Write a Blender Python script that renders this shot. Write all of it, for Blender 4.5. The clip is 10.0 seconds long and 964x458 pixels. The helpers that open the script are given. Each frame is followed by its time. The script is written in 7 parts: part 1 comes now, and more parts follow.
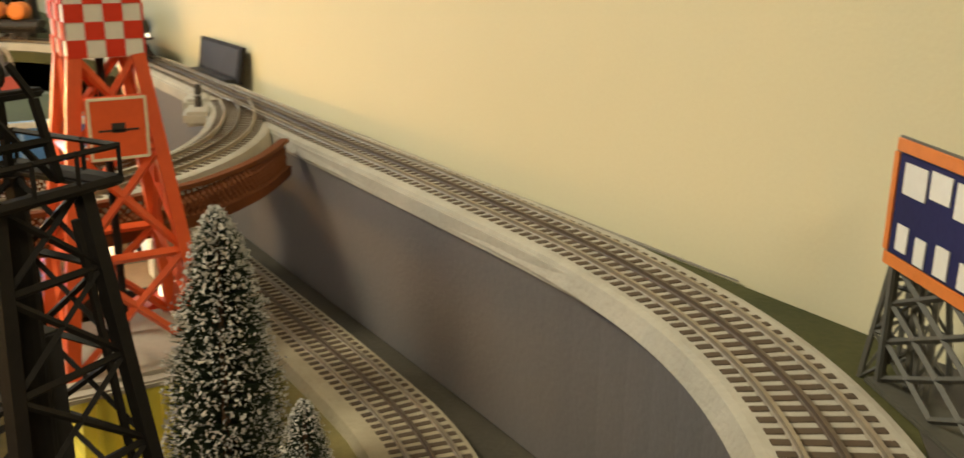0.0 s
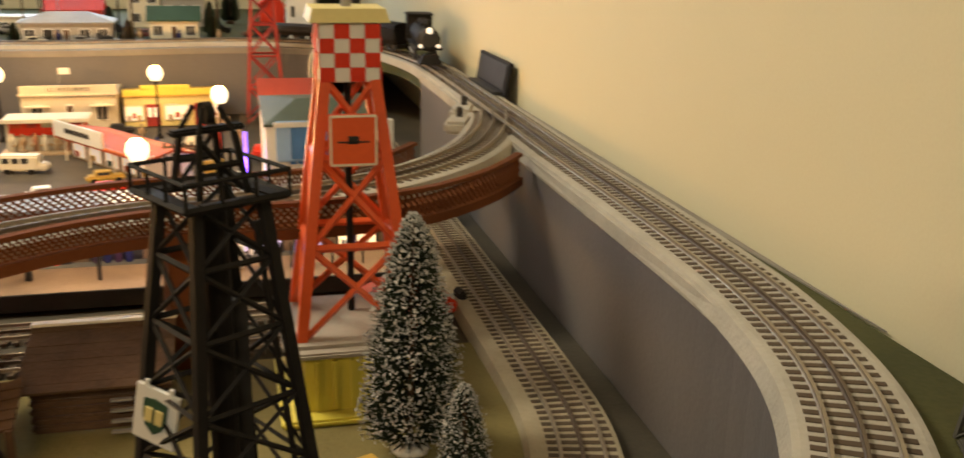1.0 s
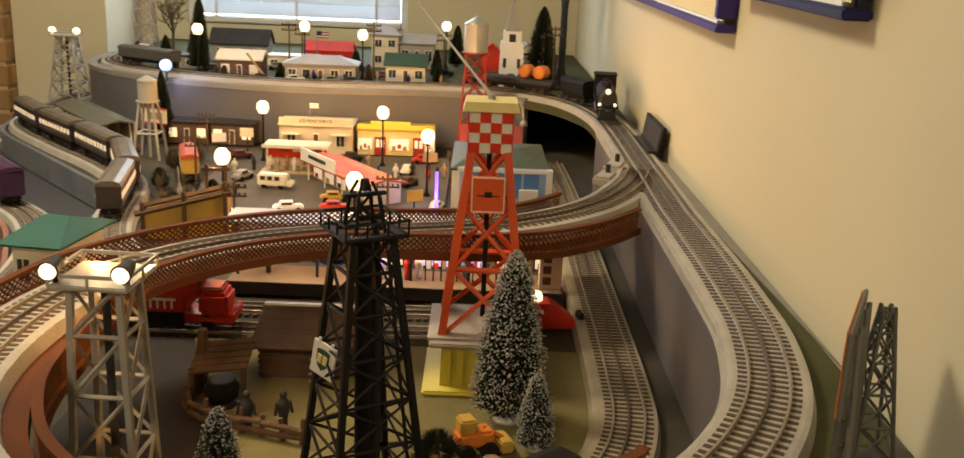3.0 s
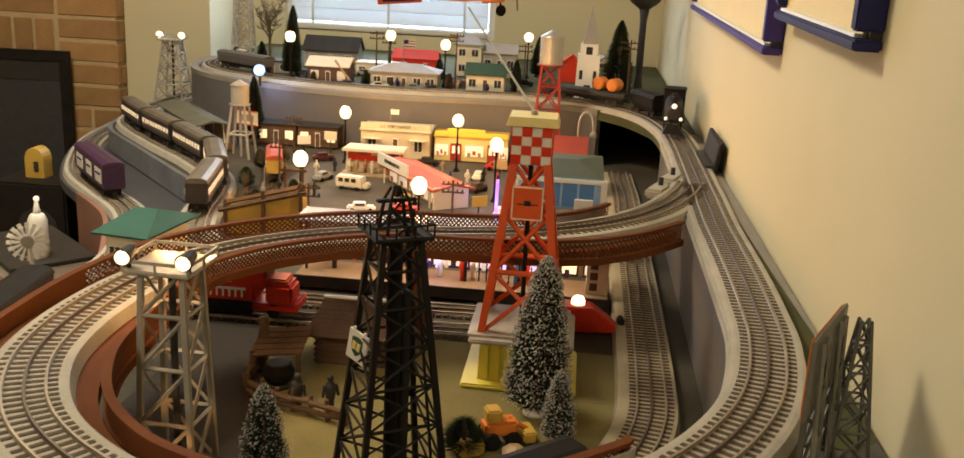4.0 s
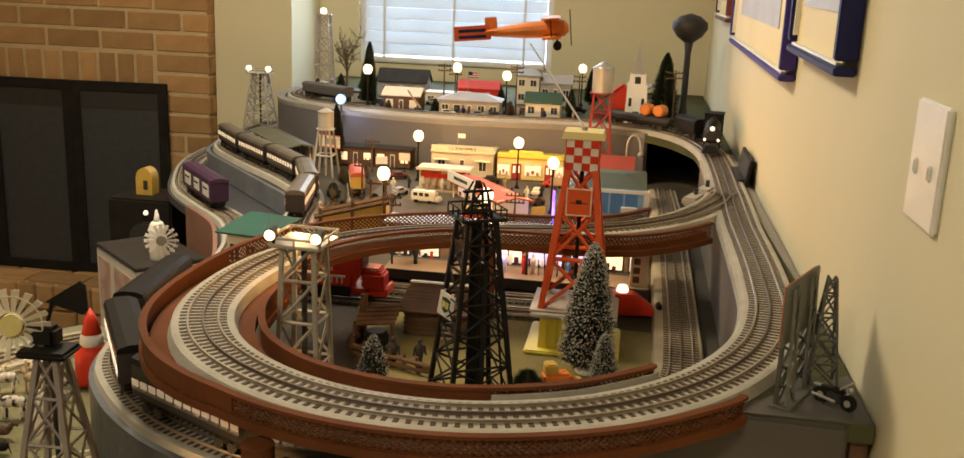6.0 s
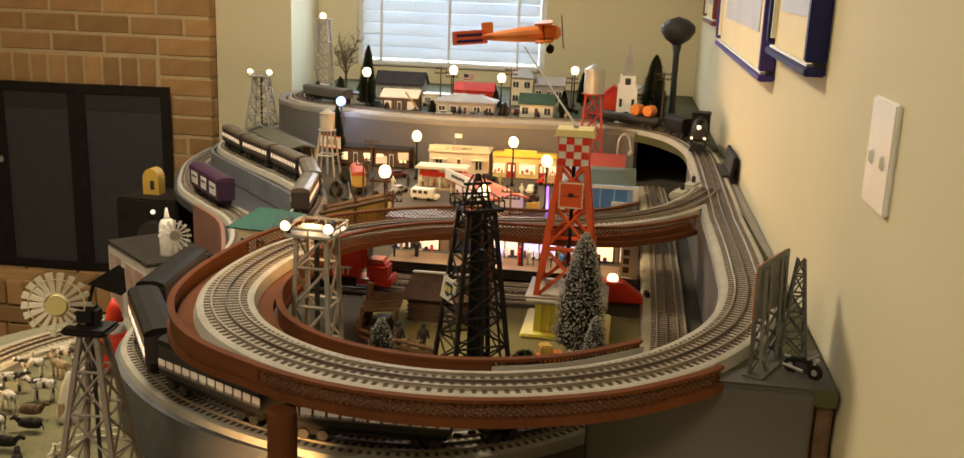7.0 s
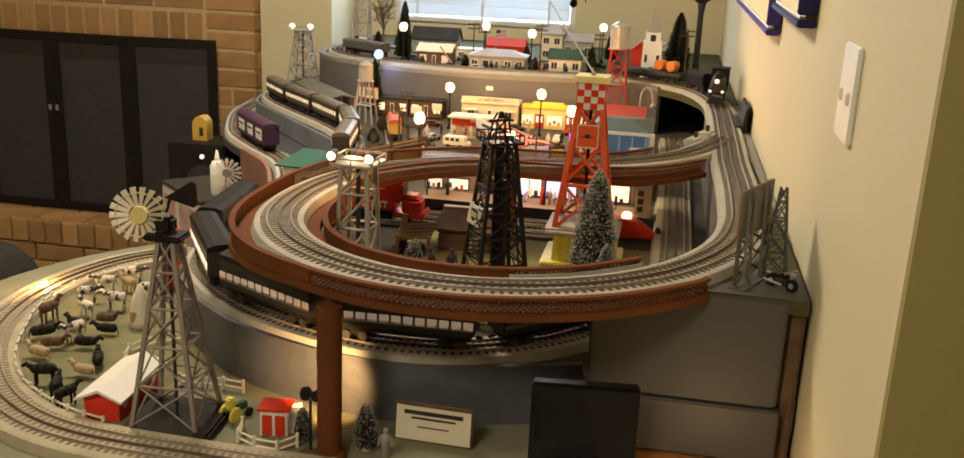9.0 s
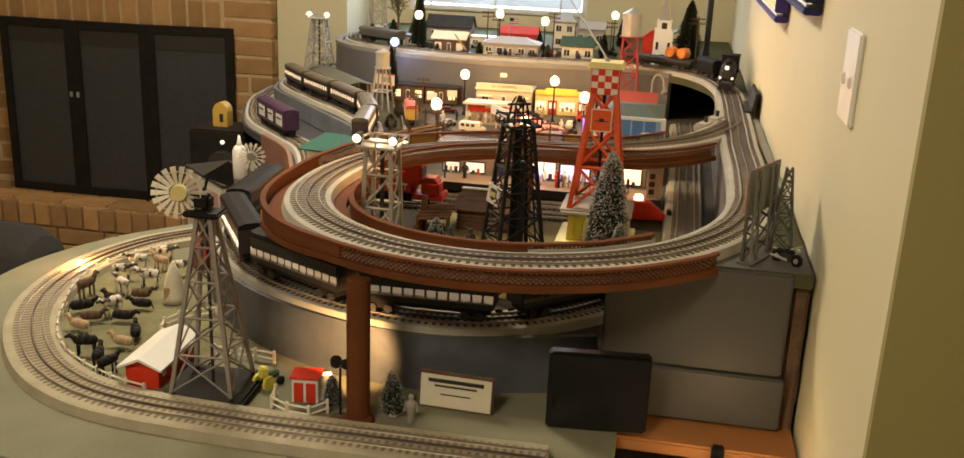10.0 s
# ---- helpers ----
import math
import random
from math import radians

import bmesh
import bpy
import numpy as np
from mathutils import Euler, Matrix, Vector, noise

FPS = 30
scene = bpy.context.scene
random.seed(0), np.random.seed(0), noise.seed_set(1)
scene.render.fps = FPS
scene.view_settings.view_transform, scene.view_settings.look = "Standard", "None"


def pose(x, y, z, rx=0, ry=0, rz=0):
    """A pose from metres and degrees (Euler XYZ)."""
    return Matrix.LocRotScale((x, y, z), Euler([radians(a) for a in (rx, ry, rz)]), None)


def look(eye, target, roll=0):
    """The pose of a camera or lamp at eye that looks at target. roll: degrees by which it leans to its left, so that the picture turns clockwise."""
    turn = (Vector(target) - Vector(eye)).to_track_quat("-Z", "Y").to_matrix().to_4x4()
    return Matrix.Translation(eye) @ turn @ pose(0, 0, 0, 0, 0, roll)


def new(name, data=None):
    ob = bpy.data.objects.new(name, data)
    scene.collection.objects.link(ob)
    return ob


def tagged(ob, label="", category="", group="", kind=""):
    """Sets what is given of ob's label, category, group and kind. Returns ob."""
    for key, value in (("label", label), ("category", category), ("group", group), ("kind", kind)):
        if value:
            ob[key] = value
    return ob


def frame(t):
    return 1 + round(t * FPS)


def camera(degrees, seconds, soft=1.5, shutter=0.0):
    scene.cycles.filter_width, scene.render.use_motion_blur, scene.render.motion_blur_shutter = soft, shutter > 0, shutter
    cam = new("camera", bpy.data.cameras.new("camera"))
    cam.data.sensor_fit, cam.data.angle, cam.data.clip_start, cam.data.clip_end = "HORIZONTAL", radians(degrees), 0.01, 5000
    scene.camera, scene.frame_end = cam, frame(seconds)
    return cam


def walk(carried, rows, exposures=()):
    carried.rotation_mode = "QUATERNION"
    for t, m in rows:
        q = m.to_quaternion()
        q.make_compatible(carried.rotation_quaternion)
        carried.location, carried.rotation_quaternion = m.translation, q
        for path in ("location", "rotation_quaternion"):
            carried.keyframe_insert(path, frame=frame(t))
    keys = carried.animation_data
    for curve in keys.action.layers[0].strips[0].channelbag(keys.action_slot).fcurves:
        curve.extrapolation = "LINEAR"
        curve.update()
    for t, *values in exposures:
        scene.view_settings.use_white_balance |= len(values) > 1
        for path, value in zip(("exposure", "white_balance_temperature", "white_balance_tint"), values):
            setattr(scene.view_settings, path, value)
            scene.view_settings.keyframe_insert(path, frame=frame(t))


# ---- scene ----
cam = camera(52.3, 10.0, 1.5, 0.4)
PATH = [
    (0, (-0.447, -0.174, 0.332), (0.593, 1.435, -0.243), 0.7),
    (0.5, (-0.416, -0.207, 0.342), (0.345, 1.55, -0.236), 0.9),
    (1, (-0.398, -0.276, 0.367), (0.08, 1.577, -0.213), 1.2),
    (1.5, (-0.397, -0.343, 0.392), (-0.111, 1.556, -0.167), 1.6),
    (2, (-0.382, -0.421, 0.411), (-0.18, 1.489, -0.145), 2.1),
    (2.5, (-0.364, -0.503, 0.434), (-0.235, 1.416, -0.111), 2.3),
    (3.8, (-0.269, -0.61, 0.49), (-0.419, 1.307, -0.06), 2.9),
    (4, (-0.263, -0.628, 0.488), (-0.439, 1.288, -0.058), 3.0),
    (4.5, (-0.248, -0.673, 0.492), (-0.469, 1.234, -0.067), 2.7),
    (5, (-0.238, -0.729, 0.496), (-0.495, 1.184, -0.027), 2.6),
    (5.5, (-0.245, -0.813, 0.501), (-0.541, 1.101, 0.003), 2.4),
    (7, (-0.234, -0.983, 0.515), (-0.515, 0.937, 0.031), 2.1),
    (7.5, (-0.234, -1.008, 0.511), (-0.506, 0.911, 0.02), 2.4),
    (8, (-0.227, -1.035, 0.511), (-0.509, 0.877, -0.005), 2.3),
    (8.5, (-0.2, -1.089, 0.517), (-0.518, 0.812, -0.017), 2.3),
    (9, (-0.193, -1.14, 0.513), (-0.535, 0.749, -0.048), 2.5),
    (9.5, (-0.186, -1.174, 0.511), (-0.543, 0.712, -0.051), 2.7),
    (10, (-0.194, -1.207, 0.517), (-0.553, 0.673, -0.067), 2.4),
]
walk(cam, [(t, look(eye, target, roll)) for t, eye, target, roll in PATH],
     exposures=[(0, 0.29, 5850, 2), (0.5, 0.14, 5850, 4), (1, 0.0, 6100, 8), (1.5, -0.04, 6150, 10), (2, -0.06, 6250, 10), (2.5, -0.10, 6250, 10), (4, -0.03, 6180, 10), (7.5, 0.0, 6220, 9), (8.5, 0.06, 6120, 9), (9, 0.16, 6080, 10), (10, 0.20, 6080, 10)])

# ---- light ----
world = bpy.data.worlds.new("room_air")
world.use_nodes = True
scene.world = world
sky = world.node_tree.nodes.new("ShaderNodeTexSky")
sky.sky_type, sky.sun_disc, sky.sun_elevation, sky.sun_rotation = 'NISHITA', False, radians(35), radians(200)
world.node_tree.links.new(sky.outputs[0], world.node_tree.nodes["Background"].inputs[0])
world.node_tree.nodes["Background"].inputs[1].default_value = 0.08


def lamp(name, kind, m, power, color, size=0.1, size_y=None):
    data = bpy.data.lights.new(name, kind)
    data.energy, data.color = power, color
    if kind == 'AREA':
        data.shape, data.size, data.size_y = 'RECTANGLE', size, size_y or size
    else:
        data.shadow_soft_size = size
    ob = new(name, data)
    ob.matrix_world = m
    return ob


WARM = (1.0, 0.51, 0.16)
lamp("ceiling_lamp", 'AREA', pose(-1.30, 0.80, 1.44), 34.0, (1.0, 0.81, 0.545), 0.5)
lamp("ceiling_lamp", 'AREA', pose(-0.9, -1.7, 1.44), 28.0, (1.0, 0.81, 0.545), 0.5)
lamp("window_daylight", 'AREA', pose(-0.95, 2.80, 0.75, 90, 0, 180), 11.0, (0.80, 0.88, 1.0), 0.72, 1.1)

# ---- materials ----
def surf(name, col, col2=None, rough=0.6, scale=8.0, metal=0.0, bump=0.15, fine=60.0, island=False, contrast=0.5):
    """Paint, plastic, board or metal: two colours mixed at a coarse and a fine scale, with relief."""
    col2 = col2 or tuple(c * 0.78 for c in col)
    m = bpy.data.materials.new(name)
    m.use_nodes = True
    nt = m.node_tree
    n, ln, p = nt.nodes, nt.links, nt.nodes["Principled BSDF"]
    co = n.new("ShaderNodeTexCoord")
    a, b, ramp, mix, mul, bm_ = (n.new("ShaderNode" + k) for k in ("TexNoise", "TexNoise", "ValToRGB", "Mix", "Math", "Bump"))
    a.inputs["Scale"].default_value, a.inputs["Detail"].default_value = scale, 5
    b.inputs["Scale"].default_value, b.inputs["Detail"].default_value = fine * 4, 3
    ln.new(co.outputs["Object"], a.inputs["Vector"]), ln.new(co.outputs["Object"], b.inputs["Vector"])
    mul.operation = 'MULTIPLY_ADD'
    ln.new(b.outputs[0], mul.inputs[0])
    mul.inputs[1].default_value = 0.35
    ln.new(a.outputs[0], mul.inputs[2])
    ramp.color_ramp.elements[0].position, ramp.color_ramp.elements[1].position = 0.675 - contrast / 2.5, 0.675 + contrast / 2.5
    ln.new(mul.outputs[0], ramp.inputs[0])
    mix.data_type = 'RGBA'
    mix.inputs[6].default_value, mix.inputs[7].default_value = (*col, 1), (*col2, 1)
    ln.new(ramp.outputs[0], mix.inputs[0])
    out = mix.outputs[2]
    if island:
        info = n.new("ShaderNodeObjectInfo")
        hsv = n.new("ShaderNodeHueSaturation")
        mr = n.new("ShaderNodeMapRange")
        mr.inputs[3].default_value, mr.inputs[4].default_value = 0.72, 1.25
        ln.new(info.outputs["Random"], mr.inputs[0]), ln.new(mr.outputs[0], hsv.inputs["Value"]), ln.new(out, hsv.inputs["Color"])
        out = hsv.outputs[0]
    ln.new(out, p.inputs["Base Color"])
    p.inputs["Roughness"].default_value, p.inputs["Metallic"].default_value = rough, metal
    bm_.inputs["Strength"].default_value, bm_.inputs["Distance"].default_value = bump, 0.002
    ln.new(b.outputs[0], bm_.inputs["Height"]), ln.new(bm_.outputs[0], p.inputs["Normal"])
    return m


def glow(name, color, strength):
    m = bpy.data.materials.new(name)
    m.use_nodes = True
    p = m.node_tree.nodes["Principled BSDF"]
    p.inputs["Base Color"].default_value = (*color, 1)
    p.inputs["Emission Color"].default_value = (*color, 1)
    p.inputs["Emission Strength"].default_value = strength
    p.inputs["Roughness"].default_value = 0.35
    return m


def glassy(name, color, rough=0.05):
    m = bpy.data.materials.new(name)
    m.use_nodes = True
    p = m.node_tree.nodes["Principled BSDF"]
    p.inputs["Base Color"].default_value = (*color, 1)
    p.inputs["Roughness"].default_value = rough
    p.inputs["Transmission Weight"].default_value = 0.85
    return m


M_WALL = surf("beige_wall_paint", (0.678, 0.630, 0.436), (0.642, 0.590, 0.396), 0.75, 1.6, bump=0.08, fine=90)
# the hall's shade is mixed into this olive, far darker than M_WALL
M_OLIVE = surf("shaded_hall_wall_paint", (0.33, 0.285, 0.105), (0.30, 0.255, 0.092), 0.75, 1.8, bump=0.08, fine=90)
M_CEIL = surf("ceiling_paint", (0.78, 0.76, 0.70), None, 0.85, 3)
M_CARPET = surf("carpet", (0.30, 0.24, 0.17), (0.22, 0.17, 0.12), 0.95, 30, bump=0.6)
M_WHITE = surf("white_paint", (0.80, 0.79, 0.75), (0.72, 0.71, 0.66), 0.45, 12, bump=0.05)
M_BLIND = surf("blind_slat", (0.80, 0.81, 0.82), (0.74, 0.75, 0.77), 0.5, 6, bump=0.03)
let = M_BLIND.node_tree.nodes.new("ShaderNodeBsdfTranslucent")
both = M_BLIND.node_tree.nodes.new("ShaderNodeMixShader")
let.inputs[0].default_value, both.inputs[0].default_value = (0.85, 0.88, 0.92, 1), 0.45
M_BLIND.node_tree.links.new(M_BLIND.node_tree.nodes["Principled BSDF"].outputs[0], both.inputs[1])
M_BLIND.node_tree.links.new(let.outputs[0], both.inputs[2])
M_BLIND.node_tree.links.new(both.outputs[0], M_BLIND.node_tree.nodes["Material Output"].inputs[0])
M_BRICK = surf("tan_brick", (0.465, 0.280, 0.118), (0.36, 0.202, 0.080), 0.85, 14, bump=0.6, island=True)
M_MORTAR = surf("mortar", (0.56, 0.43, 0.25), (0.47, 0.355, 0.20), 0.95, 30, bump=0.6)
M_DECK = surf("green_deck_paint", (0.085, 0.085, 0.035), (0.055, 0.060, 0.028), 0.8, 9, bump=0.4)
M_YARD = surf("dull_yard_paint", (0.085, 0.076, 0.056), (0.056, 0.051, 0.040), 0.85, 11, bump=0.4)
M_LOWBOARD = surf("dark_slate_board", (0.062, 0.064, 0.075), (0.042, 0.044, 0.052), 0.6, 9, bump=0.2)
M_TERRA = surf("brick_orange_roof", (0.50, 0.105, 0.035), (0.40, 0.08, 0.026), 0.6, 14)
M_GRASS = surf("olive_ground", (0.225, 0.19, 0.078), (0.16, 0.14, 0.06), 0.9, 12, bump=0.5)
M_GREYWALL = surf("grey_wall_board", (0.150, 0.142, 0.142), (0.108, 0.103, 0.105), 0.55, 5, bump=0.2, contrast=0.8)
M_BLUEGREY = surf("blue_grey_wall_board", (0.175, 0.188, 0.215), (0.110, 0.120, 0.140), 0.72, 14, bump=0.6, fine=18, contrast=0.6)
M_SLATE = surf("slate_grey_wall_board", (0.105, 0.112, 0.128), (0.066, 0.071, 0.083), 0.6, 10, bump=1.0, fine=14, contrast=0.6)
M_BOARD = surf("grey_panel", (0.086, 0.078, 0.071), (0.056, 0.052, 0.049), 0.55, 4, bump=0.05, contrast=0.9)
M_TRIM = surf("grey_shelf_edge", (0.27, 0.25, 0.215), (0.19, 0.175, 0.155), 0.7, 15, bump=0.3, contrast=0.8)
M_TOWER = surf("beige_tower_plastic", (0.43, 0.40, 0.34), (0.34, 0.31, 0.26), 0.5, 20, bump=0.05)
M_SKY = surf("sky_blue_plastic", (0.36, 0.55, 0.86), (0.30, 0.48, 0.78), 0.4, 18, bump=0.05)
M_ROADBED = surf("grey_roadbed", (0.44, 0.415, 0.355), (0.36, 0.34, 0.29), 0.9, 25, bump=0.5)
M_TIE = surf("dark_tie", (0.105, 0.077, 0.052), (0.075, 0.056, 0.04), 0.8, 40)
M_RAIL = surf("tinned_rail", (0.35, 0.30, 0.225), (0.25, 0.21, 0.155), 0.45, 40, metal=0.35)
M_TIETAN = surf("tan_tie", (0.23, 0.185, 0.115), (0.17, 0.135, 0.085), 0.8, 40)
M_BEDTAN = surf("tan_roadbed", (0.40, 0.355, 0.25), (0.32, 0.28, 0.19), 0.9, 25, bump=0.5)
M_STUCCO = surf("dull_cream_plaster", (0.58, 0.53, 0.41), (0.50, 0.45, 0.34), 0.6, 14)
M_CRAIL = surf("dark_centre_rail", (0.14, 0.105, 0.075), (0.10, 0.075, 0.055), 0.5, 40, metal=0.3)
M_OXIDE = surf("oxide_red_girder", (0.150, 0.050, 0.016), (0.108, 0.037, 0.013), 0.8, 14, bump=0.15)
M_RED = surf("tower_red_plastic", (0.74, 0.115, 0.024), (0.62, 0.085, 0.018), 0.38, 14, bump=0.05)
M_TRUCKRED = surf("enamel_red", (0.68, 0.050, 0.019), (0.54, 0.036, 0.014), 0.5, 14, bump=0.05)
M_YELLOW = surf("lemon_plastic", (0.72, 0.64, 0.09), (0.62, 0.54, 0.07), 0.45, 12, bump=0.05)
M_PALEYEL = surf("pale_yellow", (0.75, 0.65, 0.27), (0.66, 0.56, 0.22), 0.5, 12, bump=0.05)
M_BLACK = surf("black_plastic", (0.011, 0.010, 0.009), (0.019, 0.016, 0.014), 0.6, 25, bump=0.1)
M_DARK = surf("dark_grey", (0.045, 0.042, 0.04), (0.03, 0.028, 0.026), 0.5, 25, bump=0.1)
M_GREY = surf("grey_plastic", (0.33, 0.315, 0.29), (0.26, 0.25, 0.23), 0.5, 20, bump=0.05)
M_ROOFGREY = surf("grey_roof", (0.40, 0.37, 0.32), (0.33, 0.30, 0.26), 0.6, 20, bump=0.1)
M_SILVER = surf("silver_paint", (0.56, 0.55, 0.52), (0.45, 0.44, 0.41), 0.35, 20, metal=0.6, bump=0.05)
M_CREAM = surf("cream_plastic", (0.76, 0.70, 0.55), (0.68, 0.62, 0.47), 0.5, 16, bump=0.05)
M_GREEN = surf("roof_green", (0.032, 0.12, 0.094), (0.024, 0.092, 0.072), 0.5, 18, bump=0.1)
M_DKGREEN = surf("dark_roof_green", (0.04, 0.085, 0.05), (0.03, 0.065, 0.04), 0.55, 18, bump=0.1)
M_BLUE = surf("cornflower_blue", (0.10, 0.26, 0.62), (0.08, 0.21, 0.52), 0.4, 18, bump=0.05)
M_NAVY = surf("navy_frame", (0.025, 0.026, 0.105), (0.018, 0.020, 0.080), 0.6, 15, bump=0.1)
M_PURPLE = surf("violet_frame", (0.075, 0.050, 0.25), (0.060, 0.040, 0.20), 0.6, 15, bump=0.1)
M_ORANGE = surf("orange_plastic", (0.72, 0.22, 0.03), (0.60, 0.17, 0.02), 0.45, 15, bump=0.05)
M_GOLD = surf("mustard_plastic", (0.55, 0.36, 0.06), (0.45, 0.28, 0.045), 0.5, 15, bump=0.05)
M_WOOD = surf("weathered_plank", (0.145, 0.088, 0.052), (0.085, 0.052, 0.032), 0.8, 30, bump=0.5)
M_ORANGEWOOD = surf("orange_wood", (0.38, 0.16, 0.05), (0.30, 0.12, 0.035), 0.5, 8, bump=0.1)
M_MAROON = surf("maroon_car", (0.13, 0.022, 0.02), (0.09, 0.016, 0.016), 0.35, 15, bump=0.05)
M_VIOLETCAR = surf("dark_violet_car", (0.055, 0.022, 0.065), (0.04, 0.016, 0.05), 0.4, 15, bump=0.05)
M_NEEDLE = surf("fir_bristle", (0.05, 0.065, 0.04), (0.028, 0.04, 0.025), 0.85, 60)
M_TWIG = surf("dry_twig", (0.13, 0.10, 0.055), (0.085, 0.065, 0.038), 0.9, 60)
M_SNOW = surf("flocked_tip", (0.50, 0.49, 0.46), (0.38, 0.375, 0.35), 0.9, 60)
M_TAN = surf("tan_paint", (0.42, 0.30, 0.17), (0.34, 0.24, 0.13), 0.6, 20)
M_SKIN = surf("figurine_paint", (0.50, 0.25, 0.12), (0.30, 0.12, 0.08), 0.6, 60)
M_MAT = surf("picture_mat", (0.74, 0.62, 0.30), (0.70, 0.58, 0.26), 0.6, 6)
M_PRINT = surf("picture_print", (0.52, 0.49, 0.42), (0.30, 0.29, 0.28), 0.5, 9, contrast=1.0)
M_SOFA = surf("dark_upholstery", (0.022, 0.020, 0.018), (0.016, 0.014, 0.012), 0.9, 25, bump=0.5)
M_MESH = surf("fire_screen_mesh", (0.030, 0.031, 0.035), (0.040, 0.041, 0.045), 0.6, 50)
M_COACH = surf("dark_coach_brown", (0.055, 0.040, 0.038), (0.035, 0.027, 0.027), 0.35, 18, bump=0.05)
M_DEEPRED = surf("deep_red_plastic", (0.36, 0.030, 0.020), (0.27, 0.022, 0.015), 0.5, 18, bump=0.05)
M_BRICKRED = surf("brick_red_roof", (0.28, 0.040, 0.020), (0.21, 0.030, 0.016), 0.6, 14)
M_CARROOF = surf("dull_silver_roof", (0.19, 0.165, 0.13), (0.12, 0.10, 0.08), 0.4, 22, metal=0.4)
M_PINK = surf("pink_carton_print", (0.52, 0.30, 0.25), (0.62, 0.50, 0.44), 0.6, 16, contrast=0.2)
M_PLATFORM = surf("brown_platform_board", (0.20, 0.125, 0.065), (0.14, 0.088, 0.048), 0.75, 22, bump=0.3)
M_OLIVEROOF = surf("dark_olive_roof", (0.12, 0.118, 0.072), (0.085, 0.083, 0.052), 0.6, 16)
M_VENT = surf("dull_vent_strip", (0.026, 0.023, 0.022), (0.02, 0.018, 0.017), 0.6, 30)
M_SOOT = surf("firebox_soot", (0.012, 0.010, 0.009), (0.02, 0.017, 0.015), 0.9, 20)
M_GLASSPANE = glassy("pane_glass", (0.9, 0.93, 0.95))
M_BULB = glow("lamp_globe_lit", (1.0, 0.83, 0.50), 1.9)
M_BULBWHITE = glow("cool_lamp_lit", (0.32, 0.52, 1.0), 1.7)
M_LIT = glow("lit_interior", (1.0, 0.74, 0.42), 1.1)
M_SHOP = glow("lit_shop_pane", (1.0, 0.85, 0.66), 0.45)
M_SHOPCOOL = glow("cool_lit_shop_pane", (0.72, 0.62, 1.0), 0.55)
M_LITW = glow("lit_window", (1.0, 0.84, 0.64), 1.0)
M_LITLOW = glow("faint_lit_window", (1.0, 0.82, 0.62), 0.10)
M_LITDIM = glow("dim_lit_window", (1.0, 0.80, 0.55), 0.42)
M_DULL = surf("dull_olive_grey", (0.095, 0.092, 0.076), (0.07, 0.067, 0.056), 0.6, 18)
M_ROOFGREEN = surf("grey_green_roof", (0.060, 0.078, 0.040), (0.043, 0.056, 0.030), 0.6, 15, bump=0.1)
M_DAY = glow("daylight_backdrop", (0.78, 0.89, 1.0), 5.5)
for m, level in ((M_OXIDE, .12), (M_BLACK, .14), (M_WOOD, .12), (M_ROADBED, .2), (M_DECK, .15), (M_GRASS, .12), (M_TIE, .2), (M_WALL, .25), (M_NEEDLE, .1), (M_TRUCKRED, .2), (M_NAVY, .12), (M_PURPLE, .12), (M_YARD, .15), (M_TERRA, .2), (M_DARK, .2), (M_GREEN, .2), (M_DKGREEN, .2), (M_SNOW, .1)):
    m.node_tree.nodes["Principled BSDF"].inputs["Specular IOR Level"].default_value = level

# ---- mesh helpers ----
def link(name, bm, mat, parent=None, label=""):
    me = bpy.data.meshes.new(name)
    bm.normal_update()
    bm.to_mesh(me)
    bm.free()
    me.materials.append(mat)
    ob = new(name, me)
    if parent:
        ob.parent = parent
    if label:
        ob["label"] = label
    return ob


def part(name, bm, mat, parent, label=""):
    return link(name, bm, mat, parent, label)


def thing(name, label, category, at=None, group="", kind=""):
    ob = new(name)
    ob.empty_display_size = 0.02
    if at is not None:
        ob.matrix_world = at
    return tagged(ob, label, category, group, kind)


def box(bm, c, s, m=None, taper=1.0):
    """A box of size s round c; taper scales its top."""
    x, y, z = s[0] / 2, s[1] / 2, s[2] / 2
    co = [(-x, -y, -z), (x, -y, -z), (x, y, -z), (-x, y, -z)]
    co += [(a * taper, b * taper, z) for a, b, _ in co]
    co = [Vector(v) + Vector(c) for v in co]
    if m:
        co = [m @ v for v in co]
    v = [bm.verts.new(p) for p in co]
    for f in ((3, 2, 1, 0), (4, 5, 6, 7), (0, 1, 5, 4), (1, 2, 6, 5), (2, 3, 7, 6), (3, 0, 4, 7)):
        bm.faces.new([v[i] for i in f])
    return bm


def rbox(c, s, r=0.002, taper=1.0):
    """A box with rounded edges, as a bmesh of its own."""
    bm = box(bmesh.new(), c, s, None, taper)
    bmesh.ops.bevel(bm, geom=bm.edges[:], offset=min(r, min(s) * 0.4), segments=2, affect='EDGES')
    return bm


